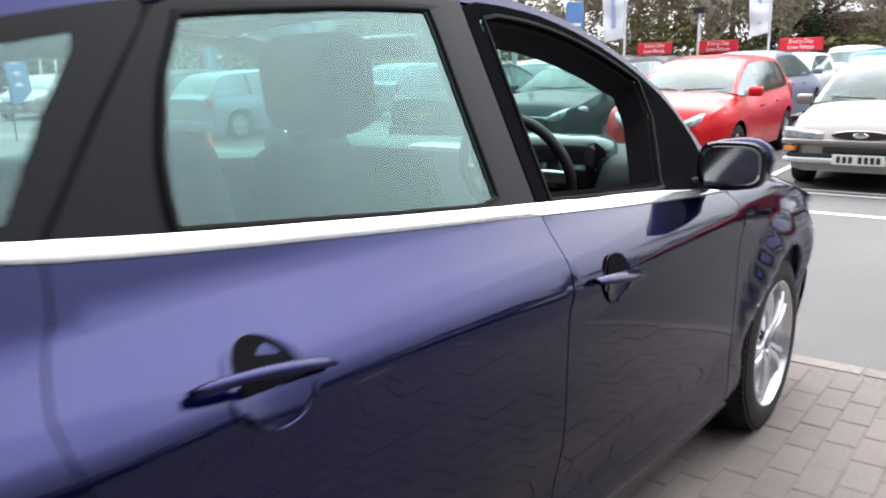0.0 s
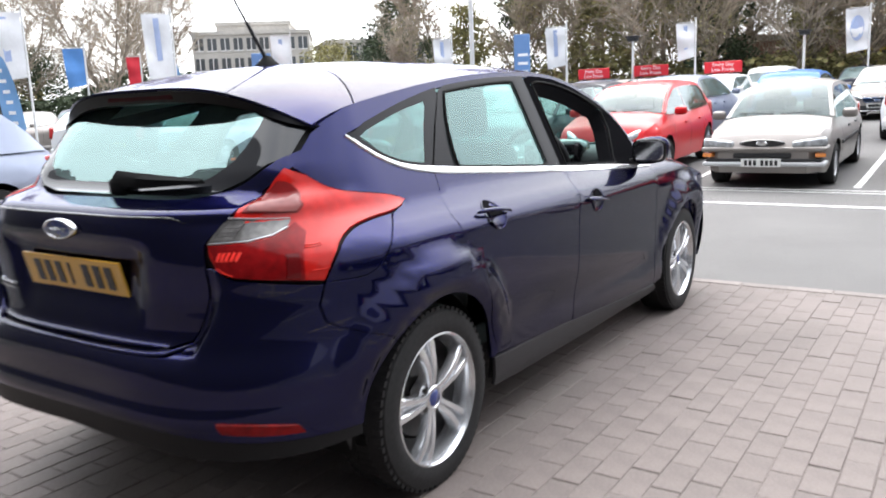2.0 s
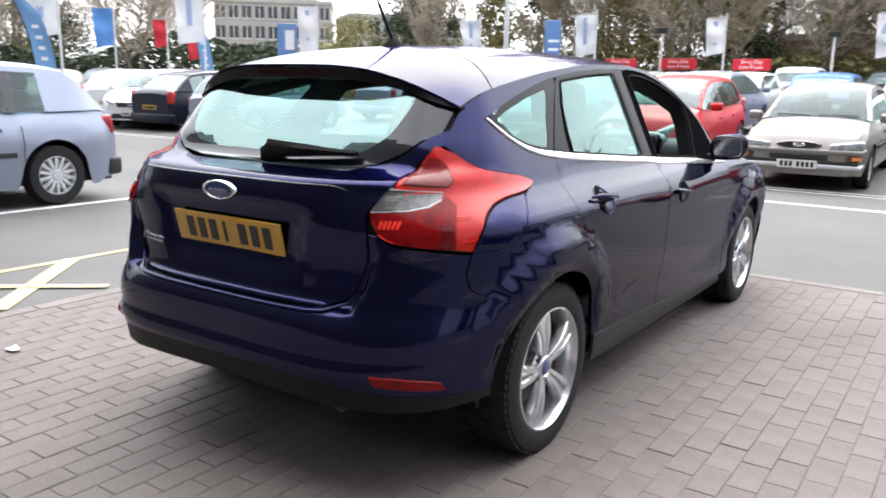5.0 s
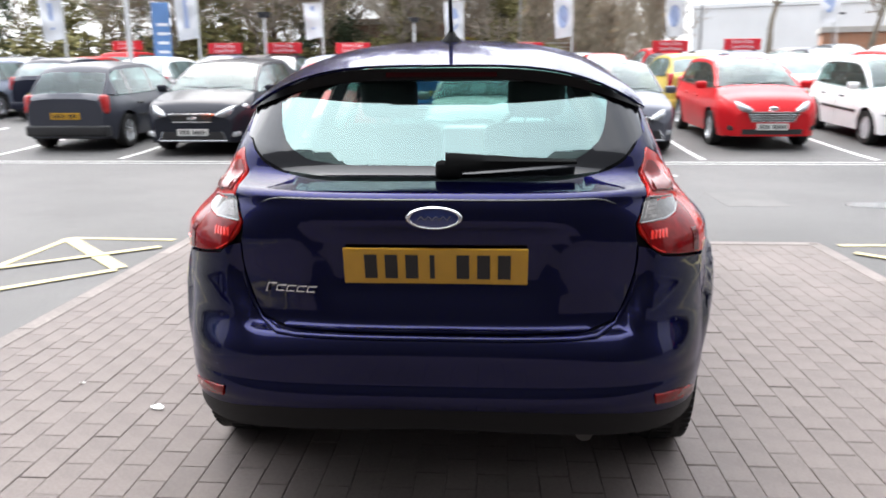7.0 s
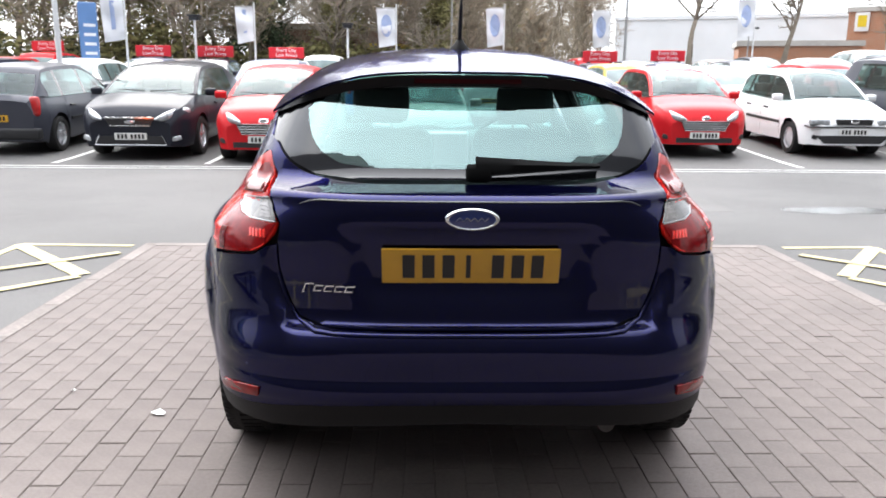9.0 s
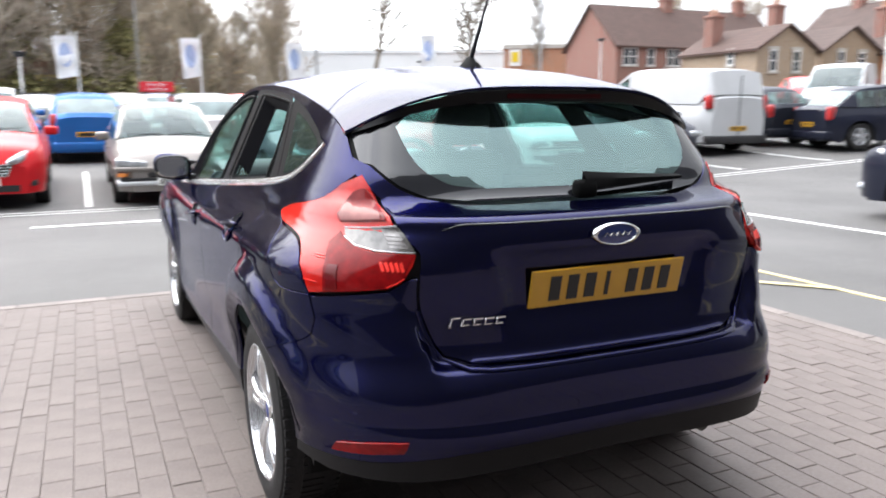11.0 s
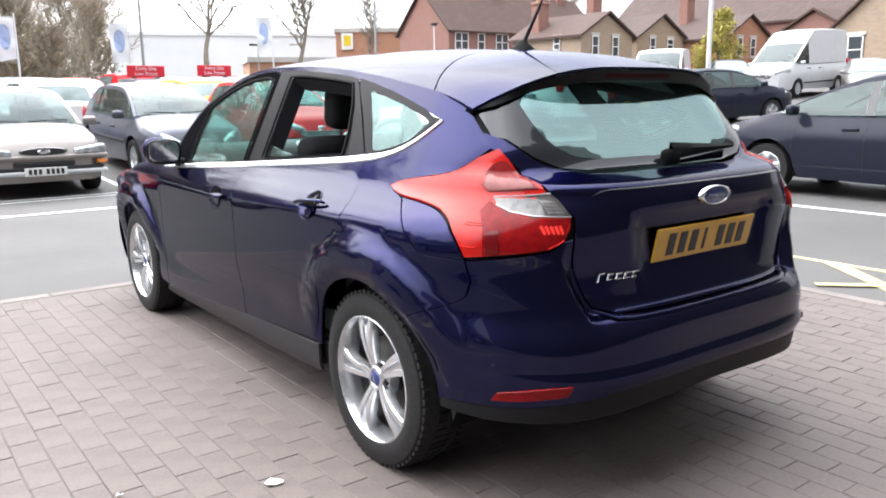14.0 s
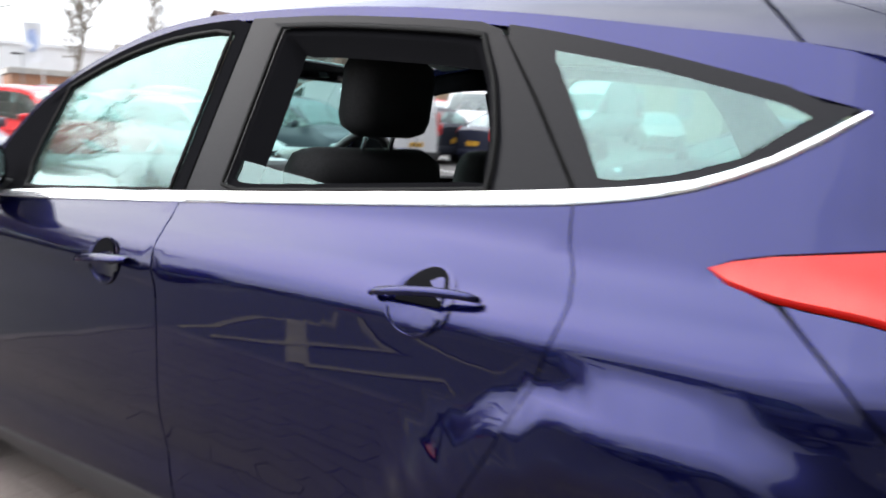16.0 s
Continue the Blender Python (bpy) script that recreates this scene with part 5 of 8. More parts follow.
                    bm.faces.new((prev[i], prev[j], ring[j], ring[i]))
            else:
                bm.faces.new(ring)
            prev = ring
        bm.faces.new(prev[::-1])
        bmesh.ops.recalc_face_normals(bm, faces=bm.faces)
        part("door_handle", bm, P_body, parent_door, "", smooth=True, angle=70)
    # mirror
    bm = bmesh.new()
    bmesh.ops.create_uvsphere(bm, u_segments=24, v_segments=16, radius=1)
    for v in bm.verts:
        c = v.co.copy()
        c = Vector([math.copysign(abs(t) ** 0.72, t) for t in c])
        v.co = Vector((c.x * 0.098, c.y * (0.080 if c.y > 0 else 0.03), c.z * 0.070 + 0.010 * c.x))
        v.co = Vector((sd * v.co.x, v.co.y, v.co.z)) + Vector((sd * 0.90, 1.95, 1.012))
    if sd < 0:
        bmesh.ops.reverse_faces(bm, faces=bm.faces)
    mir = part("wing_mirror", bm, P_body, focus, "deep blue door mirror", smooth=True)
    bm = bmesh.new()
    pill(bm, 0.077, 0.052, -0.003, 0.003, Matrix.Translation((sd * 0.903, 1.915, 1.012)) @ Matrix.Rotation(sd * 0.06, 4, "Z"))
    part("mirror_glass", bm, M_chrome, mir, "mirror glass")
    bm = bmesh.new()
    box(bm, (-0.08, -0.03, -0.02), (0.08, 0.035, 0.02), 0.012, Matrix.Translation((sd * 0.815, 1.98, 0.955)) @ Matrix.Rotation(sd * -0.3, 4, "Y"))
    part("mirror_arm", bm, M_trim, mir)
    bm = bmesh.new()
    pill(bm, 0.090, 0.063, -0.012, 0.012, Matrix.Translation((sd * 0.902, 1.934, 1.012)))
    part("mirror_rim", bm, M_gloss_black, mir)
    # reflector in the bumper
    loop = [X(0.625, 0.446), X(0.70, 0.437), X(0.768, 0.412), X(0.775, 0.386), X(0.72, 0.396), X(0.632, 0.414)]
    panel("bumper_reflector", dense(loop, 0.02, True, (0, 3, 5)), M_lens_dark, focus, "red bumper reflector", sd, h=0.018, lift=0.006, rim=0.006)

# rear bumper over the whole tail
top = [X(x, z) for x, z in ((0.0, 0.626), (0.2, 0.626), (0.40, 0.628), (0.455, 0.632), (0.512, 0.652), (0.549, 0.72), (0.569, 0.785), (0.572, 0.863))]
right = dense(top, 0.03, False) + [X(0.604, 0.857), X(0.642, 0.831)] + ys(shift(curve2(SEAM), -0.006)) + ys(arch(0.0, 0.365, 131, 173)) + ys([(-0.365, 0.355)]) + [X(x, z) for x, z in ((0.76, 0.366), (0.68, 0.378), (0.482, 0.403), (0.25, 0.409), (0.0, 0.41))]
loop = right + [(-a, b) for a, b in right[::-1]][1:-1]
rear_bumper = panel("rear_bumper", loop, P_body, focus, "", 1, h=0.02, rim=0.014)
step = [(a, b - 0.007) for a, b in dense(top[:7], 0.03, False)]
band("bumper_step", [(-a, b) for a, b in step[::-1]][:-1] + step, 0.011, P_body, rear_bumper, "", 1, 0.004, False)
low = ys([(-0.367, 0.352), (-0.365, 0.322)])
right = [X(0.0, 0.407), X(0.25, 0.406), X(0.482, 0.400), X(0.68, 0.375), X(0.76, 0.363)] + low + [X(0.78, 0.314), X(0.6, 0.322), X(0.4, 0.334), X(0.0, 0.345)]
loop = right + [(-a, b) for a, b in right[::-1]][1:-1]
panel("rear_valance", loop, M_valance, focus, "black plastic lower bumper", 1, h=0.05, lift=-0.002, rim=0.02)
# tailgate
side_run = dense([X(x, z) for x, z in TAILGATE_SIDE], 0.025, False)
right = dense([X(0.0, 1.034), X(0.327, 1.035), X(0.472, 1.051), X(0.55, 1.084), X(0.602, 1.142)], 0.03, False) + ys([(-0.345, 1.165), (-0.392, 1.118)]) + side_run + dense([X(0.43, 0.634), X(0.2, 0.632), X(0.0, 0.632)], 0.04, False)
loop = right + [(-a, b) for a, b in right[::-1]][1:-1]
tailgate = panel("tailgate", loop, P_body, focus, "", 1, h=0.025, rim=0.014)
crease = [X(-0.5, 0.985), X(-0.47, 0.997)] + [X(-0.44 + 0.88 * k / 16, 1.001) for k in range(17)] + [X(0.47, 0.997), X(0.5, 0.985)]
band("tailgate_seam", crease, 0.004, M_gloss_black, tailgate, "thin seam over the number plate", 1, 0.0015, False)
# rear window with its dark border
g_out = [[X(0.0, 1.040), X(0.327, 1.041), X(0.472, 1.057), X(0.545, 1.09), X(0.596, 1.146)], ys([(-0.378, 1.150), (-0.330, 1.195), (-0.290, 1.230)]), [X(0.60, 1.248), X(0.5, 1.300), X(0.4, 1.322), X(0.0, 1.345)]]
g_in = [[X(0.0, 1.072), X(0.296, 1.074), X(0.40, 1.088), X(0.455, 1.12)], [X(0.475, 1.14), X(0.495, 1.18), X(0.508, 1.25)], [X(0.507, 1.262), X(0.4, 1.307), X(0.0, 1.327)]]


def both(runs):
    r = [list(a) for a in runs]
    bottom = [(-a, b) for a, b in r[0][::-1]][:-1] + r[0]
    upper = r[2] + [(-a, b) for a, b in r[2][::-1]][1:]
    return [bottom, r[1], upper, [(-a, b) for a, b in r[1][::-1]]]


for sd in (1, -1):
    panel("tailgate_seal", [X(0.47, 1.045), X(0.56, 1.085)] + ys([(-0.372, 1.118), (-0.335, 1.155), (-0.285, 1.205), (-0.262, 1.225), (-0.285, 1.238)]) + [X(0.56, 1.255), X(0.5, 1.2)], M_rubber, focus, "black rubber tailgate seal", sd, h=0.04, lift=-0.006, rim=0)
ring_panel("window_border", both(g_out), both(g_in), M_frit, focus, "black printed border of the rear window", 1, 0.0, 3, 40)
rear_glass = panel("rear_window", [q for r in both(g_in) for q in resample(r, 30)[:-1]], M_glass_rear, focus, "", 1, h=0.06, lift=0.0, rim=0)
rear_glass.visible_shadow = False


# roof, spoiler, screen and bonnet
def edge_pt(y):
    z = curve_at(ROOF_EDGE, y)
    return Vector(skin(s_side(y, z), z))


def roof_pt(u, y):
    e = edge_pt(y)
    zc = curve_at(ROOF_MID, y)
    c = abs(u)
    return Vector((u * e.x, y, zc - (zc - e.z) * (0.55 * c ** 2 + 0.45 * c ** 5)))


def joint_y(u):
    return 0.115 - 0.19 * abs(u) ** 3


def surface(name, fn, nu, nv, mat, parent, label="", thick=0.0):
    bm = bmesh.new()
    vs = [[bm.verts.new(fn(-1 + 2 * i / nu, j / nv)) for i in range(nu + 1)] for j in range(nv + 1)]
    for j in range(nv):
        for i in range(nu):
            bm.faces.new((vs[j][i], vs[j][i + 1], vs[j + 1][i + 1], vs[j + 1][i]))
    bmesh.ops.recalc_face_normals(bm, faces=bm.faces)
    if thick:
        rim_edges = [e for e in bm.edges if e.is_boundary]
        ext = bmesh.ops.extrude_edge_only(bm, edges=rim_edges)
        for v in ext["geom"]:
            if isinstance(v, bmesh.types.BMVert):
                v.co.z -= thick
    return part(name, bm, mat, parent, label, smooth=True, angle=40)


def roof_fn(u, t):
    y0 = joint_y(u) + 0.006
    y1 = 1.52 - 0.14 * abs(u) ** 2.5
    return roof_pt(u, y0 + (y1 - y0) * t)


surface("roof", roof_fn, 28, 30, P_body, focus, thick=0.01)


def tail_edge(u):
    c = abs(u)
    return Vector((0.595 * u + 0.042 * u * c ** 4, -0.434 + 0.139 * c ** 3.8, 1.368 - 0.130 * c ** 3.8))


def spoiler_fn(u, t):
    a, b = roof_pt(u, joint_y(u) - 0.003), tail_edge(u)
    p = a.lerp(b, t)
    p.z += 0.014 * math.sin(math.pi * t) * (1 - 0.6 * abs(u) ** 3)
    return p


spoiler = surface("roof_spoiler", spoiler_fn, 32, 12, P_body, focus, "deep blue roof spoiler, black beneath", thick=0.008)


def under_fn(u, t):
    c = abs(u)
    a = tail_edge(u) + Vector((0, 0.002, -0.010))
    lip = tail_edge(u) + Vector((0, 0.014, -0.011 - 0.035 * (1 - c ** 5)))
    wide = (0.585 + 0.046 * c ** 8) * u
    on_skin = Vector(skin(s_rear(wide, lip.z), lip.z))
    lip.y = min(lip.y, on_skin.y - 0.007)
    z = 1.318 - 0.085 * c ** 5
    b = Vector(skin(s_rear(wide, z), z)) + Vector((0, -0.004, 0))
    return a.lerp(lip, t / 0.25) if t <= 0.25 else lip.lerp(b, (t - 0.25) / 0.75)


surface("spoiler_underside", under_fn, 32, 8, M_under, spoiler, "black underside")
bm = bmesh.new()
box(bm, (-0.17, -0.428, 1.330), (0.17, -0.408, 1.348), 0.004)
part("high_brake_light", bm, M_brake_lens, spoiler, "dark red high brake light")


def screen_fn(u, t):
    ye = 1.40 + 0.78 * t
    e = edge_pt(min(ye, 2.19))
    c = Vector((0, 1.53 + 0.93 * t, 1.444 - 0.47 * t + 0.03 * math.sin(math.pi * t)))
    k = abs(u)
    f = 0.45 * k ** 2 + 0.55 * k ** 3
    return Vector((u * e.x * 0.985, c.y + (e.y - c.y) * f, c.z + (e.z - c.z) * f))


ws = surface("windscreen", screen_fn, 24, 16, M_glass, focus)
ws.visible_shadow = False


def bonnet_fn(u, t):
    y = 2.20 + 1.05 * t
    z = curve_at([(2.2, 0.948), (2.45, 0.915), (2.8, 0.85), (3.1, 0.775), (3.25, 0.69)], y)
    e = Vector(skin(s_side(y, z), z))
    k = abs(u)
    f = 0.4 * k ** 2 + 0.6 * k ** 6
    return Vector((u * e.x * 0.995, (y + 0.26 * (1 - t * 0.1)) + (y - (y + 0.26 * (1 - t * 0.1))) * f, (z + 0.075 * (1 - 0.3 * t)) + (-0.075 * (1 - 0.3 * t)) * f))


surface("bonnet", bonnet_fn, 20, 16, P_body, focus, thick=0.01)


def nose_fn(u, t):
    a = bonnet_fn(u, 1.0)
    z = 0.22 + (a.z - 0.22) * (1 - t)
    out = 0.05 * math.sin(math.pi * t * 0.8)
    return Vector((a.x * (1 + 0.04 * math.sin(math.pi * t)), a.y + out * (1 - abs(u) ** 3), z))


surface("front_bumper", nose_fn, 20, 12, P_body, focus)
bm = bmesh.new()
box(bm, (-0.45, 3.44, 0.3), (0.45, 3.56, 0.5), 0.03)
part("front_grille", bm, M_gloss_black, focus)
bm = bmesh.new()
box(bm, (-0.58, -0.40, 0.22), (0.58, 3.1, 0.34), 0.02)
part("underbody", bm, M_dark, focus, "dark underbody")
bm = bmesh.new()
tube(bm, (0.44, -0.40, 0.30), (0.44, -0.66, 0.285), 0.026, n=16)
part("exhaust_pipe", bm, M_brake, focus, "dull steel exhaust tailpipe")

# aerial
bm = bmesh.new()
lathe(bm, [(0.0, 0.045), (0.012, 0.044), (0.02, 0.03), (0.04, 0.008), (0.042, 0.0)], 20, Matrix.Translation((0, 0.165, 1.450)) @ Matrix.Rotation(-math.pi / 2, 4, "Y") @ Matrix.Diagonal((1, 1.5, 1, 1)))
aerial = part("aerial", bm, M_rubber, focus, "black whip aerial leaning back", smooth=True)
bm = bmesh.new()
tube(bm, (0, 0.16, 1.48), (0, 0.07, 1.615), 0.0085, 0.0065)
tube(bm, (0, 0.07, 1.615), (0, -0.12, 1.90), 0.0045, 0.003)
part("whip", bm, M_trim, aerial)

# badge, lettering bars and plate
bm = bmesh.new()
lathe(bm, [(0.0, 0.009), (0.055, 0.008), (0.062, 0.007)], 40, Matrix.Translation((0, -0.748, 0.955)) @ Matrix.Rotation(-math.pi / 2, 4, "Z") @ Matrix.Diagonal((1, 1.17, 0.47, 1)))
badge = part("badge", bm, M_badge_blue, tailgate, "blue oval badge in a chrome ring", smooth=True)
bm = bmesh.new()
lathe(bm, [(0.056, 0.006), (0.059, 0.012), (0.065, 0.011), (0.067, -0.004)], 40, Matrix.Translation((0, -0.748, 0.955)) @ Matrix.Rotation(-math.pi / 2, 4, "Z") @ Matrix.Diagonal((1, 1.17, 0.47, 1)))
part("badge_ring", bm, M_chrome, badge, smooth=True)
bm = bmesh.new()
for k in range(9):
    x0, x1 = -0.046 + 0.0102 * k, -0.046 + 0.0102 * (k + 1)
    za, zb = (0.955 + (0.006 if (k + i) % 2 else -0.005) for i in (0, 1))
    tube(bm, (x0, -0.7585, za), (x1, -0.7585, zb), 0.0016, n=5)
part("badge_script", bm, M_chrome, badge, "pale script shape on the badge")
for k in range(5):
    bm = bmesh.new()
    x = -0.478 + 0.031 * k
    p = Vector(skin(s_rear(-x, 0.745), 0.745))
    hgt = 0.014 if k == 0 else 0.010
    sl = Matrix.Translation((x, p.y - 0.004, 0.742)) @ Matrix(((1, 0, 0.35, 0), (0, 1, 0, 0), (0, 0, 1, 0), (0, 0, 0, 1)))
    box(bm, (-0.012, -0.003, hgt - 0.005), (0.014, 0.003, hgt), 0.001, sl)
    box(bm, (-0.012, -0.003, -hgt), (0.012 if k else -0.006, 0.003, -hgt + 0.004), 0.001, sl)
    box(bm, (-0.013, -0.003, -hgt), (-0.009, 0.003, hgt), 0.001, sl)
    part("model_name_bar", bm, M_chrome, tailgate, "slanting chrome shape of the model name")
tilt = Matrix.Translation((0, -0.722, 0.812)) @ Matrix.Rotation(radians(13), 4, "X")
bm = bmesh.new()
box(bm, (-0.26, -0.004, -0.0555), (0.26, 0.004, 0.0555), 0.003, tilt)
plate = part("number_plate", bm, M_plate_yellow, tailgate, "yellow rear number plate")
for k in range(7):
    x = -0.182 + 0.058 * k + (0.028 if k > 3 else 0)
    bm = bmesh.new()
    wd = 0.018 if k != 3 else 0.007
    box(bm, (x - wd, -0.0065, -0.037), (x + wd, -0.004, 0.037), 0.001, tilt)
    part("plate_bar", bm, M_ink, plate)

# rear wiper
bm = bmesh.new()
p0 = Vector(skin(s_rear(0.0, 1.065), 1.065))
box(bm, (-0.03, -0.045, -0.03), (0.05, -0.008, 0.026), 0.014, Matrix.Translation(p0 + Vector((0.02, 0, 0))))
prev = None
for k in range(13):
    t = k / 12
    x = 0.02 + 0.385 * t
    z = 1.067 + 0.012 * t
    q = Vector(skin(s_rear(x, z), z)) + Vector((0, -0.035 + 0.012 * t, 0.004))
    hh = 0.034 * (1 - t) ** 1.1 + 0.010
    ring = [bm.verts.new(q + Vector((0, dy, dz))) for dy, dz in ((-0.010, -0.3 * hh), (-0.012, 0.5 * hh), (0.006, hh), (0.014, -0.5 * hh))]
    if prev:
        for i in range(4):
            j = (i + 1) % 4
            bm.faces.new((prev[i], prev[j], ring[j], ring[i]))
    prev = ring
bm.faces.new(prev)
bmesh.ops.recalc_face_normals(bm, faces=bm.faces)
part("rear_wiper", bm, M_rubber, focus, "black rear wiper at rest", smooth=True, angle=50)


# wheels
def alloy_wheel():
    bm = bmesh.new()
    lathe(bm, [(0.205, -0.10), (0.25, -0.104), (0.295, -0.096), (0.311, -0.075), (0.316, -0.04), (0.3165, 0.0), (0.316, 0.04), (0.311, 0.072), (0.298, 0.094), (0.27, 0.103), (0.243, 0.1035), (0.228, 0.098), (0.2235, 0.086)], 72)
    me_t = bpy.data.meshes.new("tyre")
    bm.to_mesh(me_t)
    bm.free()
    me_t.materials.append(M_tyre)
    bm = bmesh.new()
    for k in range(64):
        m = Matrix.Rotation(2 * math.pi * k / 64, 4, "X")
        for x0, x1 in ((0.052, 0.088), (-0.088, -0.052)):
            box(bm, (x0, -0.0095, 0.300), (x1, 0.0095, 0.3135), 0, m)
        box(bm, (-0.035, -0.0105, 0.312), (0.035, 0.0105, 0.3205), 0, m)
    me_b = bpy.data.meshes.new("tread_blocks")
    bm.to_mesh(me_b)
    bm.free()
    me_b.materials.append(M_tyre)
    bm = bmesh.new()
    lathe(bm, [(0.2245, 0.090), (0.2265, 0.098), (0.221, 0.100), (0.215, 0.092), (0.206, 0.05), (0.198, -0.03), (0.192, -0.09)], 72)
    # five broad spokes, each split by a slot that opens outwards
    for k in range(5):
        m = Matrix.Rotation(2 * math.pi * k / 5, 4, "X")
        rows = []
        for t in range(11):
            u = t / 10
            r = 0.040 + 0.176 * u
            w = 0.021 + 0.012 * u + 0.017 * u * u
            g = w * (0.10 + 0.26 * u)
            x = 0.064 + 0.020 * math.sin(math.pi * (0.15 + 0.75 * u)) + 0.012 * u
            deep = 0.004 + 0.020 * smooth_step(0.05, 0.5, u)
            rows.append([bm.verts.new(m @ Vector((x + d, side, r))) for side, d in ((-w, -0.035), (-w, -0.006), (-0.86 * w, 0.001), (-1.3 * g, 0.001), (-g, -0.003), (-0.8 * g, -deep), (0.8 * g, -deep), (g, -0.003), (1.3 * g, 0.001), (0.86 * w, 0.001), (w, -0.006), (w, -0.035))])
        for p, q in zip(rows, rows[1:]):
            for i in range(11):
                bm.faces.new((p[i], q[i], q[i + 1], p[i + 1]))
    lathe(bm, [(0.0, 0.074), (0.03, 0.074), (0.033, 0.078), (0.040, 0.078), (0.047, 0.070), (0.066, 0.056), (0.068, 0.02)], 40)
    bmesh.ops.recalc_face_normals(bm, faces=bm.faces)
    me_r = bpy.data.meshes.new("rim")
    bm.to_mesh(me_r)
    bm.free()
    me_r.materials.append(M_alloy)
    for me in (me_t, me_r):
        me.polygons.foreach_set("use_smooth", [True] * len(me.polygons))
        me.set_sharp_from_angle(angle=radians(38))
    return me_t, me_b, me_r


tyre_me, tread_me, rim_me = alloy_wheel()
for wx in (0.764, -0.764):
    for wy in (0.0, 2.648):
        wheel = new("wheel", tyre_me)
        wheel.parent = focus
        wheel["label"] = "treaded black tyre on a split five-spoke silver alloy"
        wheel.matrix_basis = Matrix.Translation((wx, wy, 0.3105)) @ (Matrix.Identity(4) if wx > 0 else Matrix.Rotation(math.pi, 4, "Z")) @ Matrix.Rotation(0.22 + wy, 4, "X")
        tread = new("tread", tread_me)
        tread.parent = wheel
        tread["kind"] = "stuff"
        rim = new("rim", rim_me)
        rim.parent = wheel
        bm = bmesh.new()
        lathe(bm, [(0.0, 0.081), (0.024, 0.0805), (0.029, 0.076)], 24)
        part("centre_cap", bm, M_badge_blue, wheel, "blue wheel centre cap", smooth=True)
        for k in range(5):
            bm = bmesh.new()
            a = 2 * math.pi * (k + 0.5) / 5
            tube(bm, (0.05, 0.054 * math.sin(a), 0.054 * math.cos(a)), (0.073, 0.054 * math.sin(a), 0.054 * math.cos(a)), 0.0095, n=6)
            part("wheel_nut", bm, M_brake, wheel)
        bm = bmesh.new()
        lathe(bm, [(0.06, 0.01), (0.14, 0.01), (0.14, -0.01), (0.06, -0.01)], 40)
        part("brake_disc", bm, M_brake, wheel, "steel brake disc", smooth=True, angle=40)
        bm = bmesh.new()
        lathe(bm, [(0.203, 0.022), (0.150, 0.006), (0.142, -0.012), (0.10, -0.02), (0.02, -0.02)], 32)
        part("brake_backplate", bm, M_dark, wheel)

# cabin
bm = bmesh.new()
vs = [[bm.verts.new(roof_pt(-0.93 + 1.86 * i / 10, -0.15 + 1.6 * j / 10) + Vector((0, 0, -0.035))) for i in range(11)] for j in range(11)]
for j in range(10):
    for i in range(10):
        bm.faces.new((vs[j][i], vs[j + 1][i], vs[j + 1][i + 1], vs[j][i + 1]))
part("headliner", bm, M_headliner, focus, "pale grey cloth headliner", smooth=True)


def seat(x, y, parent, name="front_seat"):
    bm = bmesh.new()
    box(bm, (-0.25, -0.26, 0.0), (0.25, 0.26, 0.16), 0.06, Matrix.Translation((x, y + 0.2, 0.45)))
    base = part(name, bm, M_cloth, parent, "black cloth seat", smooth=True, angle=60)
    bm = bmesh.new()
    box(bm, (-0.25, -0.07, 0.0), (0.25, 0.07, 0.56), 0.06, Matrix.Translation((x, y - 0.04, 0.56)) @ Matrix.Rotation(radians(14), 4, "X"))
    part("backrest", bm, M_cloth, base, smooth=True, angle=60)
    bm = bmesh.new()
    vs = box(bm, (-0.135, -0.055, 0.0), (0.135, 0.055, 0.20), 0.045, Matrix.Translation((x, y - 0.205, 1.135)) @ Matrix.Rotation(radians(8), 4, "X"))
    part("headrest", bm, M_cloth, base, "black padded headrest", smooth=True, angle=60)
    for dx in (-0.05, 0.05):
        bm = bmesh.new()
        tube(bm, (x + dx, y - 0.17, 1.06), (x + dx, y - 0.20, 1.15), 0.006)
        part("headrest_post", bm, M_chrome, base)


seat(0.36, 1.18, focus)
seat(-0.34, 1.16, focus)
bm = bmesh.new()
box(bm, (-0.62, 0.12, 0.42), (0.62, 0.62, 0.58), 0.06)
bench = part("rear_bench", bm, M_cloth, focus, "black cloth rear bench", smooth=True, angle=60)
bm = bmesh.new()
box(bm, (-0.62, -0.06, 0.0), (0.62, 0.06, 0.50), 0.05, Matrix.Translation((0, 0.1, 0.55)) @ Matrix.Rotation(radians(16), 4, "X"))
part("backrest", bm, M_cloth, bench, smooth=True, angle=60)
for x in (-0.38, 0.38):
    bm = bmesh.new()
    box(bm, (-0.12, -0.04, 0.0), (0.12, 0.04, 0.10), 0.03, Matrix.Translation((x, -0.02, 1.04)) @ Matrix.Rotation(radians(10), 4, "X"))
    part("headrest", bm, M_cloth, bench, smooth=True, angle=60)
bm = bmesh.new()
box(bm, (-0.56, -0.50, 0.985), (0.56, -0.06, 1.005), 0.006)
part("parcel_shelf", bm, M_dash, focus, "dark parcel shelf")
bm = bmesh.new()
box(bm, (-0.72, 1.86, 0.62), (0.72, 2.45, 1.02), 0.08)
dash = part("dashboard", bm, M_dash, focus, "dark grey dashboard", smooth=True, angle=60)
bm = bmesh.new()
box(bm, (-0.14, 1.82, 0.66), (0.14, 1.95, 1.035), 0.02)
part("centre_console", bm, M_silver_trim, dash, "silver and black centre console")
bm = bmesh.new()
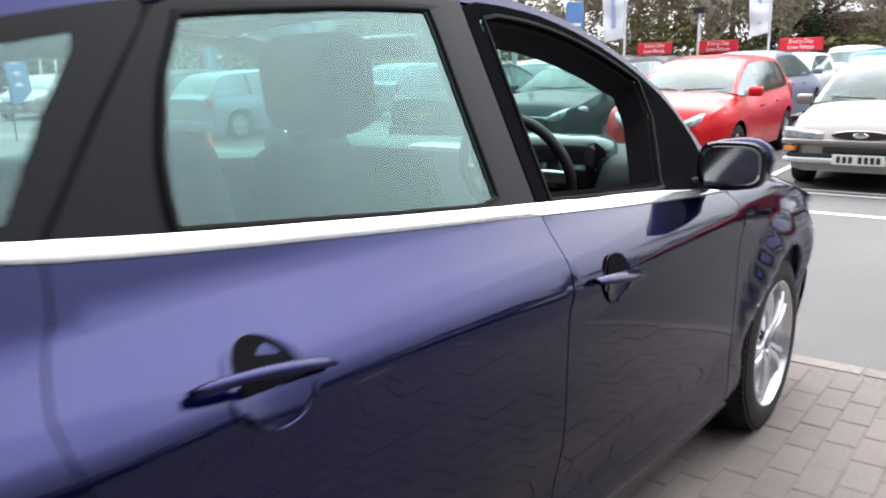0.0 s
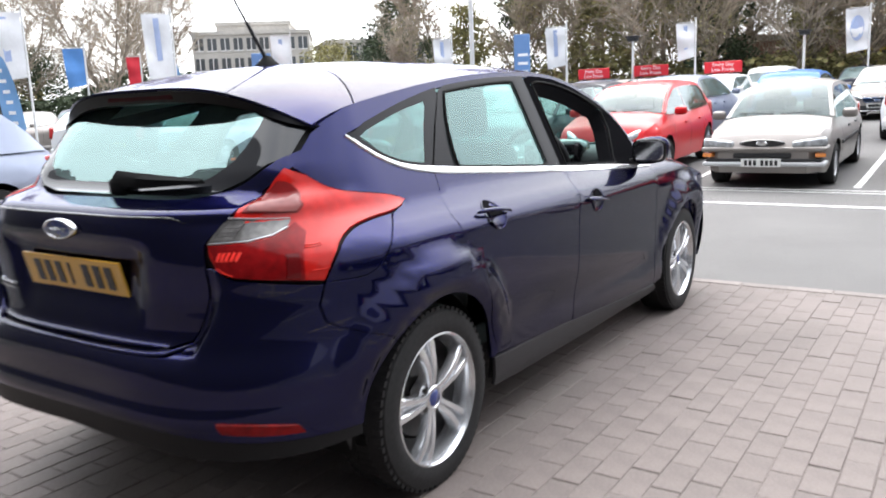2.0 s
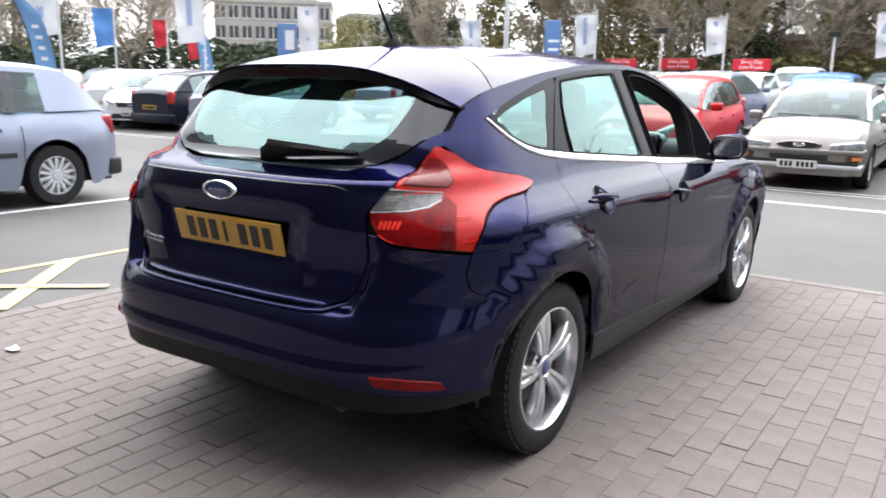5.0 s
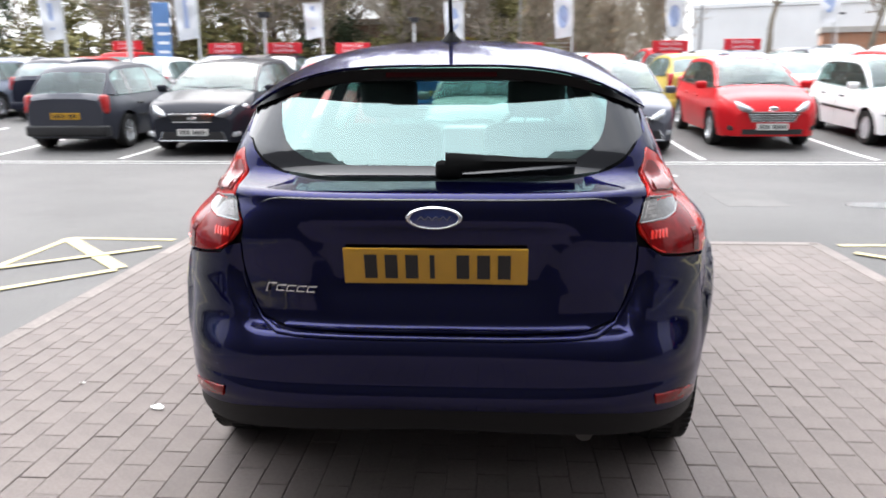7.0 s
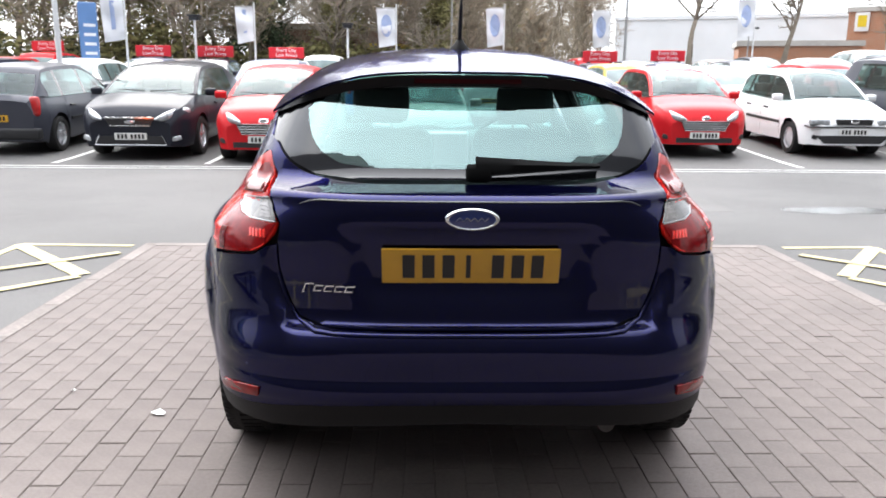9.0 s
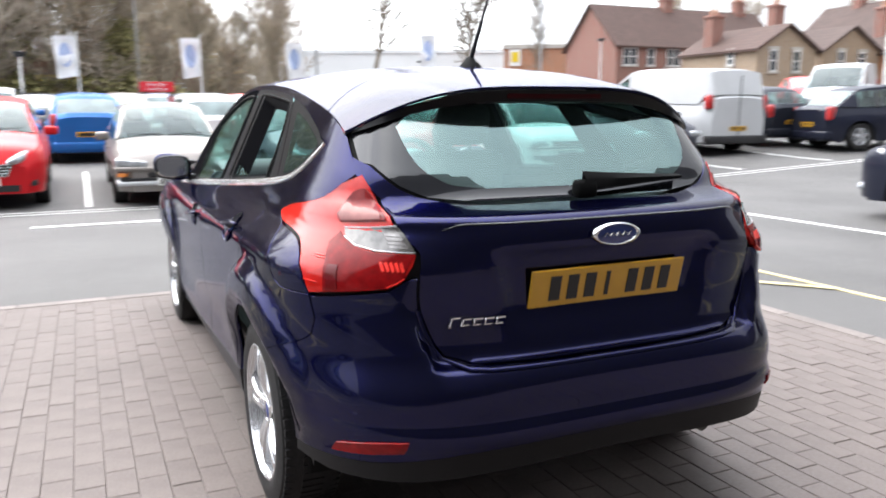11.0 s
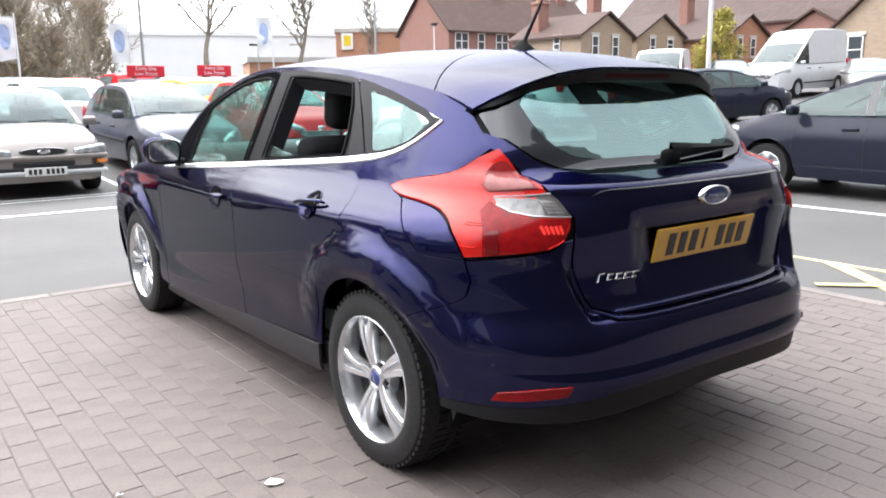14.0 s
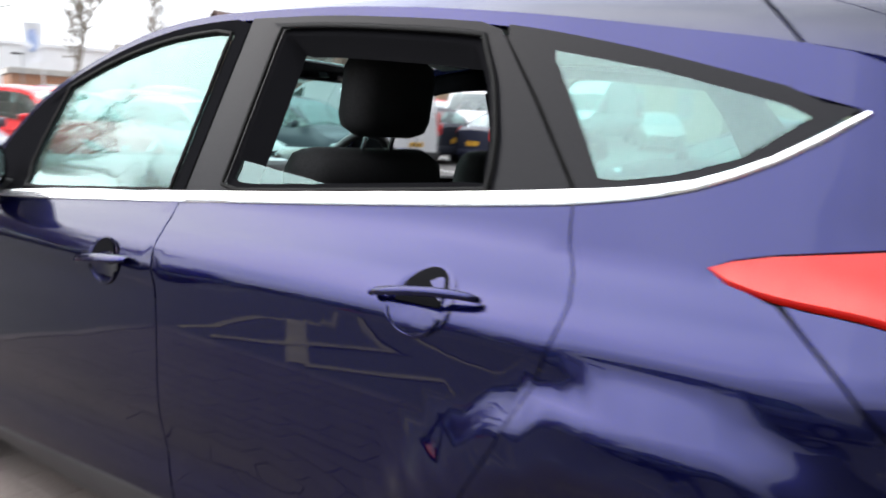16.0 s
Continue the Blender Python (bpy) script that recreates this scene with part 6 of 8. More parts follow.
box(bm, (0.2, 1.84, 0.90), (0.55, 2.02, 1.075), 0.04)
part("instrument_binnacle", bm, M_gloss_black, dash, smooth=True, angle=60)
m = Matrix.Translation((0.36, 1.72, 0.975)) @ Matrix.Rotation(math.pi / 2 , 4, "Z") @ Matrix.Rotation(radians(-22), 4, "Y")
bm = bmesh.new()
circ = []
for k in range(36):
    a = 2 * math.pi * k / 36
    circ.append([bm.verts.new(m @ Vector((0.016 * math.sin(b), (0.178 + 0.016 * math.cos(b)) * math.cos(a), (0.178 + 0.016 * math.cos(b)) * math.sin(a)))) for b in (0, 1.05, 2.1, 3.14, 4.2, 5.24)])
for k in range(36):
    p, q = circ[k], circ[(k + 1) % 36]
    for i in range(6):
        bm.faces.new((p[i], q[i], q[(i + 1) % 6], p[(i + 1) % 6]))
wheel = part("steering_wheel", bm, M_trim, focus, "black steering wheel with silver spokes", smooth=True)
bm = bmesh.new()
for a in (0, math.pi, -math.pi / 2):
    box(bm, (-0.006, 0.03, -0.018), (0.010, 0.172, 0.018), 0.006, m @ Matrix.Rotation(a, 4, "X"))
part("wheel_spoke", bm, M_silver_trim, wheel)
bm = bmesh.new()
lathe(bm, [(0.0, -0.03), (0.05, -0.03), (0.07, -0.01), (0.06, 0.02)], 24, m)
part("wheel_hub", bm, M_trim, wheel, smooth=True)
bm = bmesh.new()
box(bm, (-0.11, -0.012, -0.032), (0.11, 0.02, 0.032), 0.012, Matrix.Translation((0.02, 1.56, 1.335)))
part("rear_view_mirror", bm, M_gloss_black, focus, "black rear-view mirror", smooth=True, angle=60)
bm = bmesh.new()
box(bm, (-0.72, -0.3, 0.30), (0.72, 2.4, 0.34))
part("cabin_floor", bm, M_cloth, focus)


# ---- further cars of the lot ----
def lot_car(label, paint, spec, x, y, heading, board=False, wheel="alloy"):
    return parked_car(label, paint, spec, stand(x, y, heading), wheel=wheel, board=board, moulding=M_trim if wheel == "cap" else None, seats=False)


row_two = [(-13.3, P_silver, ASTRA, "silver hatchback in the second row, tail forward"), (-10.9, P_navy, HATCH, "dark blue hatchback in the second row"), (-8.5, P_white, HATCH, "white hatchback in the second row, tail forward"), (-6.1, P_grey, FOCUS1, "dark grey hatchback in the second row"), (-3.75, P_lilac, FOCUS2, "lilac-blue hatchback in the second row"), (-1.2, P_blue, HATCH, "bright blue small hatchback showing its tail"), (1.5, P_white, ASTRA, "white hatchback in the second row"), (4.9, P_yellow, HATCH, "yellow small hatchback in the second row"), (7.4, P_white, FOCUS1, "white hatchback in the second row, dusty"), (9.9, P_red, HATCH, "red hatchback in the second row"), (12.4, P_steel, ASTRA, "grey hatchback in the second row")]
for x, paint, spec, label in row_two:
    lot_car(label, paint, spec, x + random.uniform(-0.1, 0.1), 19.2 + random.uniform(-0.3, 0.3), random.uniform(-2, 2))
paints = [P_white, P_grey, P_silver, P_black, P_red, P_navy, P_beige, P_steel]
names = {P_white: "white", P_grey: "dark grey", P_silver: "silver-blue", P_black: "black", P_red: "red", P_navy: "navy", P_beige: "beige", P_steel: "steel grey"}
boards = {-9.6, -7.3, -4.9, 6.2, 8.7}
for k, x in enumerate((-17.0, -14.5, -12.1, -9.6, -7.9 + 0.6, -4.9, -2.5, 0.0, 2.2, 3.9, 6.2, 8.7, 11.2, 14.2, 16.7)):
    paint = paints[(k * 3 + 1) % 8]
    lot_car(f"{names[paint]} hatchback in the third row" + (" under a red price board" if any(abs(x - b) < 0.7 for b in boards) else ", nose forward"), paint, (HATCH, ASTRA, FOCUS1, CORSA)[k % 4], x, 24.0 + random.uniform(-0.3, 0.3), 180 + random.uniform(-2, 2), board=any(abs(x - b) < 0.7 for b in boards))
for k, x in enumerate((-20, -17.4, -14.8, -12.0, -9.4, -6.8, -4.0, -1.4, 1.4, 4.0, 6.6, 9.4, 12.0, 15.0, 18.0, 21.0)):
    paint = paints[(k * 5 + 2) % 8]
    lot_car(f"{names[paint]} car in the last row before the trees", paint, (ASTRA, HATCH, SCENIC, FOCUS2)[k % 4], x, 31.5 + random.uniform(-0.4, 0.4), 180 * (k % 2) + random.uniform(-2, 2), board=k in (2, 8))
for k, (x, y, a) in enumerate(((-21.5, 14.0, 40), (-24.0, 17.0, 215), (-27.0, 13.0, 215), (-18.5, 17.5, 215), (-22.0, 21.5, 35), (-30.0, 19.0, 35), (-13.6, 13.6, 0), (-16.2, 13.8, 2), (21.5, 20.0, 150), (26.5, 16.5, 130), (28.5, 12.0, 120), (20.5, 24.5, 160), (27.0, 22.0, 140), (30.5, 8.0, 120))):
    paint = paints[(k * 3) % 8]
    lot_car(f"{names[paint]} car parked at the edge of the lot", paint, (MONDEO, HATCH, ASTRA, FOCUS2)[k % 4], x, y, a)


# ---- flags, poles, lamps and signs ----
M_flag = material("white_flag_cloth", (0.78, 0.79, 0.82), rough=0.8, grain=0.04, stain=0.08, stain_scale=2)
M_mark = material("pale_blue_print", (0.36, 0.44, 0.66), rough=0.75, stain=0.1, stain_scale=3)
M_flag_blue = material("blue_flag_cloth", (0.10, 0.27, 0.62), rough=0.75, stain=0.12, stain_scale=2)
M_feather = material("light_blue_feather_cloth", (0.17, 0.34, 0.60), rough=0.75, stain=0.1, stain_scale=2)
M_flag_red = material("red_flag_cloth", (0.6, 0.03, 0.05), rough=0.75, stain=0.1)
M_pole = material("white_pole_paint", (0.72, 0.73, 0.74), rough=0.4, stain=0.08)
M_galv = material("galvanised_steel", (0.4, 0.41, 0.42), rough=0.45, metal=0.6, stain=0.15)
M_lantern = material("dark_lantern", (0.03, 0.03, 0.035), rough=0.4)
M_totem = material("blue_grey_totem", (0.13, 0.25, 0.5), rough=0.35, stain=0.06)


def flag(x, y, top, width, drop, cloth, label, mark=None, toward=-1, lean=0.0):
    thing = empty("flag", label, "flag", "flags of the lot", Matrix.Translation((x, y, ground_z(x, y) - 0.02)))
    h = top - ground_z(x, y)
    away = Vector((x, y + 2.5)).normalized()
    across = Vector((away.y, -away.x, 0)) * -toward
    bm = bmesh.new()
    tube(bm, (0, 0, 0), (lean, 0, h + 0.15), 0.045, 0.03, 10)
    tube(bm, (lean, 0, h), Vector((lean, 0, h)) - across * width, 0.015, 0.012, 6)
    part("pole", bm, M_pole, thing)
    bm = bmesh.new()
    n, mm = 10, 14
    vs = []
    for j in range(mm + 1):
        row = []
        for i in range(n + 1):
            u, v = i / n, j / mm
            wave = 0.05 * math.sin(5 * v + 4 * u + x) * (0.3 + u) + 0.03 * math.sin(11 * v + x)
            p = Vector((lean, 0, h - 0.03 - drop * v - 0.12 * u * v)) - across * (width * u * (1 - 0.12 * v) + 0.04)
            p += Vector((away.x, away.y, 0)) * wave
            row.append(bm.verts.new(p))
        vs.append(row)
    for j in range(mm):
        for i in range(n):
            bm.faces.new((vs[j][i], vs[j][i + 1], vs[j + 1][i + 1], vs[j + 1][i]))
    cl = part("cloth", bm, cloth, thing, smooth=True)
    if mark:
        for kind, u0, v0, su, sv in mark:
            bm = bmesh.new()
            pts = []
            for k in range(20 if kind == "oval" else 4):
                a = 2 * math.pi * (k + 0.5) / (20 if kind == "oval" else 4)
                c, s = math.cos(a), math.sin(a)
                if kind != "oval":
                    c, s = math.copysign(1, c), math.copysign(1, s)
                u, v = u0 + su * c, v0 + sv * s
                wave = 0.05 * math.sin(5 * v + 4 * u + x) * (0.3 + u) + 0.03 * math.sin(11 * v + x)
                p = Vector((lean, 0, h - 0.03 - drop * v - 0.12 * u * v)) - across * (width * u * (1 - 0.12 * v) + 0.04)
                pts.append(p + Vector((away.x, away.y, 0)) * (wave - 0.015))
            bm.faces.new([bm.verts.new(p) for p in pts])
            part("flag_mark", bm, M_mark if cloth is M_flag else M_flag, cl)
    return thing


OVAL = [("oval", 0.5, 0.45, 0.3, 0.30)]
BARS = [("bar", 0.5, 0.4, 0.10, 0.33)]
flag(-9.8, 24.0, 3.9, 0.7, 1.3, M_flag, "white flag with a pale blue mark on a white pole", BARS, toward=-1)
flag(-6.3, 27.4, 3.95, 0.65, 1.2, M_flag, "drooping white flag on a white pole", BARS)
flag(-13.85, 22.85, 3.75, 0.65, 1.2, M_flag, "small white flag on a white pole", BARS)
flag(-1.2, 32.0, 4.35, 0.8, 1.5, M_flag, "white flag with a blue oval", OVAL)
flag(3.42, 31.9, 4.4, 0.75, 1.5, M_flag, "white flag with a blue oval", OVAL)
flag(9.85, 39.9, 5.05, 0.9, 1.8, M_flag, "white flag with a blue oval", OVAL)
flag(17.0, 38.5, 5.6, 0.85, 1.8, M_flag, "pale white flag with a faint oval", OVAL)
flag(-24.0, 12.6, 4.9, 1.1, 2.1, M_flag, "tall white flag with a blue mark", BARS)
flag(-22.2, 17.1, 5.0, 1.0, 2.2, M_flag, "tall white flag with a blue mark", BARS)
flag(-25.0, 26.0, 4.9, 0.9, 2.0, M_flag, "white flag beyond the parked cars", BARS)
flag(-27.0, 16.6, 4.1, 0.75, 1.4, M_flag_blue, "blue flag on a white pole", None)
flag(-31.0, 22.0, 4.2, 0.6, 1.2, M_flag_red, "small red flag on a pole", None)
flag(-36.0, 14.0, 3.6, 0.5, 1.2, M_flag_red, "small red flag on a pole", None)
flag(-28.0, 21.5, 3.6, 0.5, 1.2, M_flag_red, "small red flag on a pole", None)


def feather_flag(x, y, top, label):
    thing = empty("feather_flag", label, "flag", "feather flags of the lot", Matrix.Translation((x, y, ground_z(x, y) - 0.02)))
    h = top - ground_z(x, y)
    away = Vector((x - 2.3, y + 2.4)).normalized()
    across = Vector((-away.y, away.x, 0))
    bm = bmesh.new()
    spine = [Vector((0, 0, h * t)) + across * (0.55 * t ** 3) for t in [k / 12 for k in range(13)]]
    rings = [[bm.verts.new(p + Vector((0.019 * math.cos(i * math.pi / 3), 0.019 * math.sin(i * math.pi / 3), 0))) for i in range(6)] for p in spine]
    for p, q in zip(rings, rings[1:]):
        for i in range(6):
            bm.faces.new((p[i], p[(i + 1) % 6], q[(i + 1) % 6], q[i]))
    bm.faces.new(rings[-1])
    part("pole", bm, M_lantern, thing)
    bm = bmesh.new()
    prev = None
    for k in range(3, 13):
        t = k / 12
        w = 0.45 * min(1, (t - 0.2) * 8) * (1 - max(0, t - 0.85) * 4.5)
        row = [bm.verts.new(spine[k] - across * w * i / 4 + Vector((away.x, away.y, 0)) * 0.03 * math.sin(9 * t + i)) for i in range(5)]
        if prev:
            for i in range(4):
                bm.faces.new((prev[i], prev[i + 1], row[i + 1], row[i]))
        prev = row
    cl = part("cloth", bm, M_feather, thing, smooth=True)
    for k in range(6):
        bm = bmesh.new()
        t = 0.38 + 0.075 * k
        c = Vector((0, 0, h * t)) + across * (0.55 * t ** 3 - 0.22) - Vector((away.x, away.y, 0)) * 0.05
        vs = [bm.verts.new(c + across * a * 0.075 + Vector((0, 0, b * 0.042))) for a, b in ((-1, -1), (1, -1), (1, 1), (-1, 1))]
        bm.faces.new(vs)
        part("flag_mark", bm, M_flag, cl)


feather_flag(-19.0, 7.6, 3.1, "light blue feather flag with white marks")
feather_flag(-17.6, 8.3, 3.4, "light blue feather flag with white marks")
feather_flag(-23.0, 17.6, 3.9, "light blue feather flag half hidden by cars")


def lamp_post(x, y, top, label, head="lantern", r=0.05):
    z = ground_z(x, y)
    thing = empty("street_lamp", label, "street lamp", "lamps of the lot", Matrix.Translation((x, y, z - 0.02)))
    h = top - z
    bm = bmesh.new()
    tube(bm, (0, 0, 0), (0, 0, h), r, r * 0.85, 12)
    part("post", bm, M_pole if head != "dark" else M_galv, thing)
    bm = bmesh.new()
    if head == "lantern":
        box(bm, (-0.17, -0.17, h - 0.02), (0.17, 0.17, h + 0.1), 0.03)
        box(bm, (-0.22, -0.22, h + 0.1), (0.22, 0.22, h + 0.16), 0.02)
    else:
        box(bm, (-0.65, -0.12, h), (-0.1, 0.12, h + 0.14), 0.04)
        box(bm, (0.1, -0.12, h), (0.65, 0.12, h + 0.14), 0.04)
        tube(bm, (-0.3, 0, h + 0.05), (0.3, 0, h + 0.05), 0.03)
    part("lantern", bm, M_lantern, thing, smooth=True, angle=40)


lamp_post(-8.05, 25.8, 3.35, "white lamp post with a small dark lantern")
lamp_post(-3.1, 30.0, 3.4, "white lamp post with a small dark lantern")
lamp_post(16.9, 11.0, 4.05, "tall white lamp post with a dark lantern", r=0.07)
lamp_post(22.4, 52.4, 5.0, "grey lamp post with two dark heads", head="dark")
lamp_post(32.0, 44.0, 6.2, "lamp post in front of the brick house")
lamp_post(-30.0, 15.0, 3.0, "low lamp post among the cars")
bm = bmesh.new()
px, py = -7.8, 14.4
tube(bm, (0, 0, 0), (0, 0, 6.5), 0.06, 0.045, 12)
pole = part("flagpole", bm, M_pole, None)
tagged(pole, "tall bare white pole between the parked cars", "pole")
pole.matrix_basis = Matrix.Translation((px, py, ground_z(px, py) - 0.02))
for px, py, hh, rr in ((1.4, 38.0, 9.0, 0.06), (12.0, 45.0, 9.5, 0.09), (29.0, 47.0, 9.5, 0.09)):
    bm = bmesh.new()
    tube(bm, (0, 0, 0), (0, 0, hh), rr, rr * 0.7, 10)
    ob = part("telegraph_pole", bm, M_galv, None)
    tagged(ob, "grey telegraph pole behind the lot", "pole", "telegraph poles")
    ob.matrix_basis = Matrix.Translation((px, py, ground_z(px, py) - 0.05))

totem = empty("totem_sign", "tall blue totem sign with pale bars", "sign", m=Matrix.Translation((-9.3, 19.75, ground_z(-9.3, 19.75) - 0.02)) @ Matrix.Rotation(radians(25), 4, "Z"))
bm = bmesh.new()
box(bm, (-0.24, -0.08, 0), (0.24, 0.08, 3.0), 0.03)
part("panel", bm, M_totem, totem)
for k in range(4):
    bm = bmesh.new()
    box(bm, (-0.12, -0.09, 1.6 + 0.25 * k), (0.18, -0.082, 1.68 + 0.25 * k))
    part("sign_bar", bm, M_flag, totem)
totem2 = empty("totem_sign", "blue and white board sign beyond the cars", "sign", m=Matrix.Translation((-26.0, 25.0, ground_z(-26, 25) - 0.02)) @ Matrix.Rotation(radians(48), 4, "Z"))
bm = bmesh.new()
box(bm, (-0.45, -0.08, 0), (0.45, 0.08, 3.6), 0.03)
part("panel", bm, M_totem, totem2)
bm = bmesh.new()
box(bm, (-0.1, -0.09, 2.4), (0.32, -0.082, 3.3), 0.02)
part("sign_bar", bm, M_flag, totem2)

M_yellow_sign = material("yellow_sign_board", (0.75, 0.55, 0.03), rough=0.5, stain=0.08)
ysign = empty("shop_sign", "long yellow shop sign with dark bars", "sign", m=Matrix.Translation((-2.1, 44.0, 2.95)))
bm = bmesh.new()
box(bm, (-1.2, -0.05, 0), (1.2, 0.05, 0.42), 0.02)
part("panel", bm, M_yellow_sign, ysign)
for k in range(5):
    bm = bmesh.new()
    box(bm, (-0.7 + 0.32 * k, -0.06, 0.1), (-0.5 + 0.32 * k, -0.052, 0.3))
    part("sign_bar", bm, M_ink, ysign)
bm = bmesh.new()
box(bm, (-0.05, 0.05, -2.0), (0.05, 0.12, 0.3))
part("post", bm, M_galv, ysign)
for cx, cy in ((-8.3, 46.3), (3.6, 46.6)):
    rack = empty("slatted_barrier", "white slatted barrier in front of the brick wall", "barrier", "white slatted barriers", Matrix.Translation((cx, cy, ground_z(cx, cy))))
    for k in range(4):
        bm = bmesh.new()
        box(bm, (-1.05 + 0.08 * k, -0.04, 1.25 + 0.24 * k), (1.05 - 0.05 * k, 0.04, 1.33 + 0.24 * k), 0.01)
        part("slat", bm, M_white_paint, rack)
    for xx in (-0.8, 0.8):
        bm = bmesh.new()
        tube(bm, (xx, 0.06, 0), (xx, 0.06, 2.1), 0.04)
        part("post", bm, M_galv, rack)


# ---- buildings ----
def masonry(name, colour, mortar, scale=1.0, wide=0.225, high=0.075):
    """Brickwork at real size, as a material for far walls."""
    m = material(name, colour, rough=0.85, grain=0.1, grain_scale=8, stain=0.12, stain_scale=0.5)
    n, l = m.node_tree.nodes, m.node_tree.links
    b = n["Principled BSDF"]
    br = n.new("ShaderNodeTexBrick")
    br.inputs["Color1"].default_value = (*colour, 1)
    br.inputs["Color2"].default_value = (*[c * 0.78 for c in colour], 1)
    br.inputs["Mortar"].default_value = (*mortar, 1)
    br.inputs["Scale"].default_value = 1.0
    br.inputs["Brick Width"].default_value, br.inputs["Row Height"].default_value, br.inputs["Mortar Size"].default_value = wide, high, 0.01
    tc = n.new("ShaderNodeTexCoord")
    sep, add, com = n.new("ShaderNodeSeparateXYZ"), n.new("ShaderNodeMath"), n.new("ShaderNodeCombineXYZ")
    l.new(tc.outputs["Object"], sep.inputs[0])
    l.new(sep.outputs[0], add.inputs[0])
    l.new(sep.outputs[1], add.inputs[1])
    l.new(add.outputs[0], com.inputs[0])
    l.new(sep.outputs[2], com.inputs[1])
    l.new(com.outputs[0], br.inputs["Vector"])
    l.new(br.outputs["Color"], b.inputs["Base Color"])
    return m


M_red_brick = masonry("red_brick", (0.29, 0.115, 0.088), (0.28, 0.23, 0.20))
M_buff_brick = masonry("buff_brick", (0.40, 0.29, 0.20), (0.34, 0.29, 0.24))
M_orange_brick = masonry("orange_brick", (0.50, 0.21, 0.11), (0.38, 0.31, 0.25))
M_tiles = masonry("brown_roof_tiles", (0.105, 0.064, 0.054), (0.035, 0.024, 0.022), wide=0.25, high=0.2)
M_slate = masonry("brown_slate_roof", (0.10, 0.068, 0.06), (0.04, 0.03, 0.028), wide=0.3, high=0.22)
M_concrete = material("pale_grey_concrete", (0.48, 0.46, 0.43), rough=0.85, grain=0.08, grain_scale=3, stain=0.15, stain_scale=0.3)
M_clad = material("white_cladding", (0.78, 0.80, 0.82), rough=0.5, stain=0.05, stain_scale=0.3)
M_far_glass = material("far_window_glass", (0.06, 0.07, 0.08), rough=0.08, coat=0.5)
M_upvc = material("white_window_frame", (0.78, 0.78, 0.78), rough=0.4)
M_wall = material("dark_unseen_wall", (0.03, 0.03, 0.034), rough=0.6, grain=0.1, grain_scale=4, stain=0.2, stain_scale=0.4)


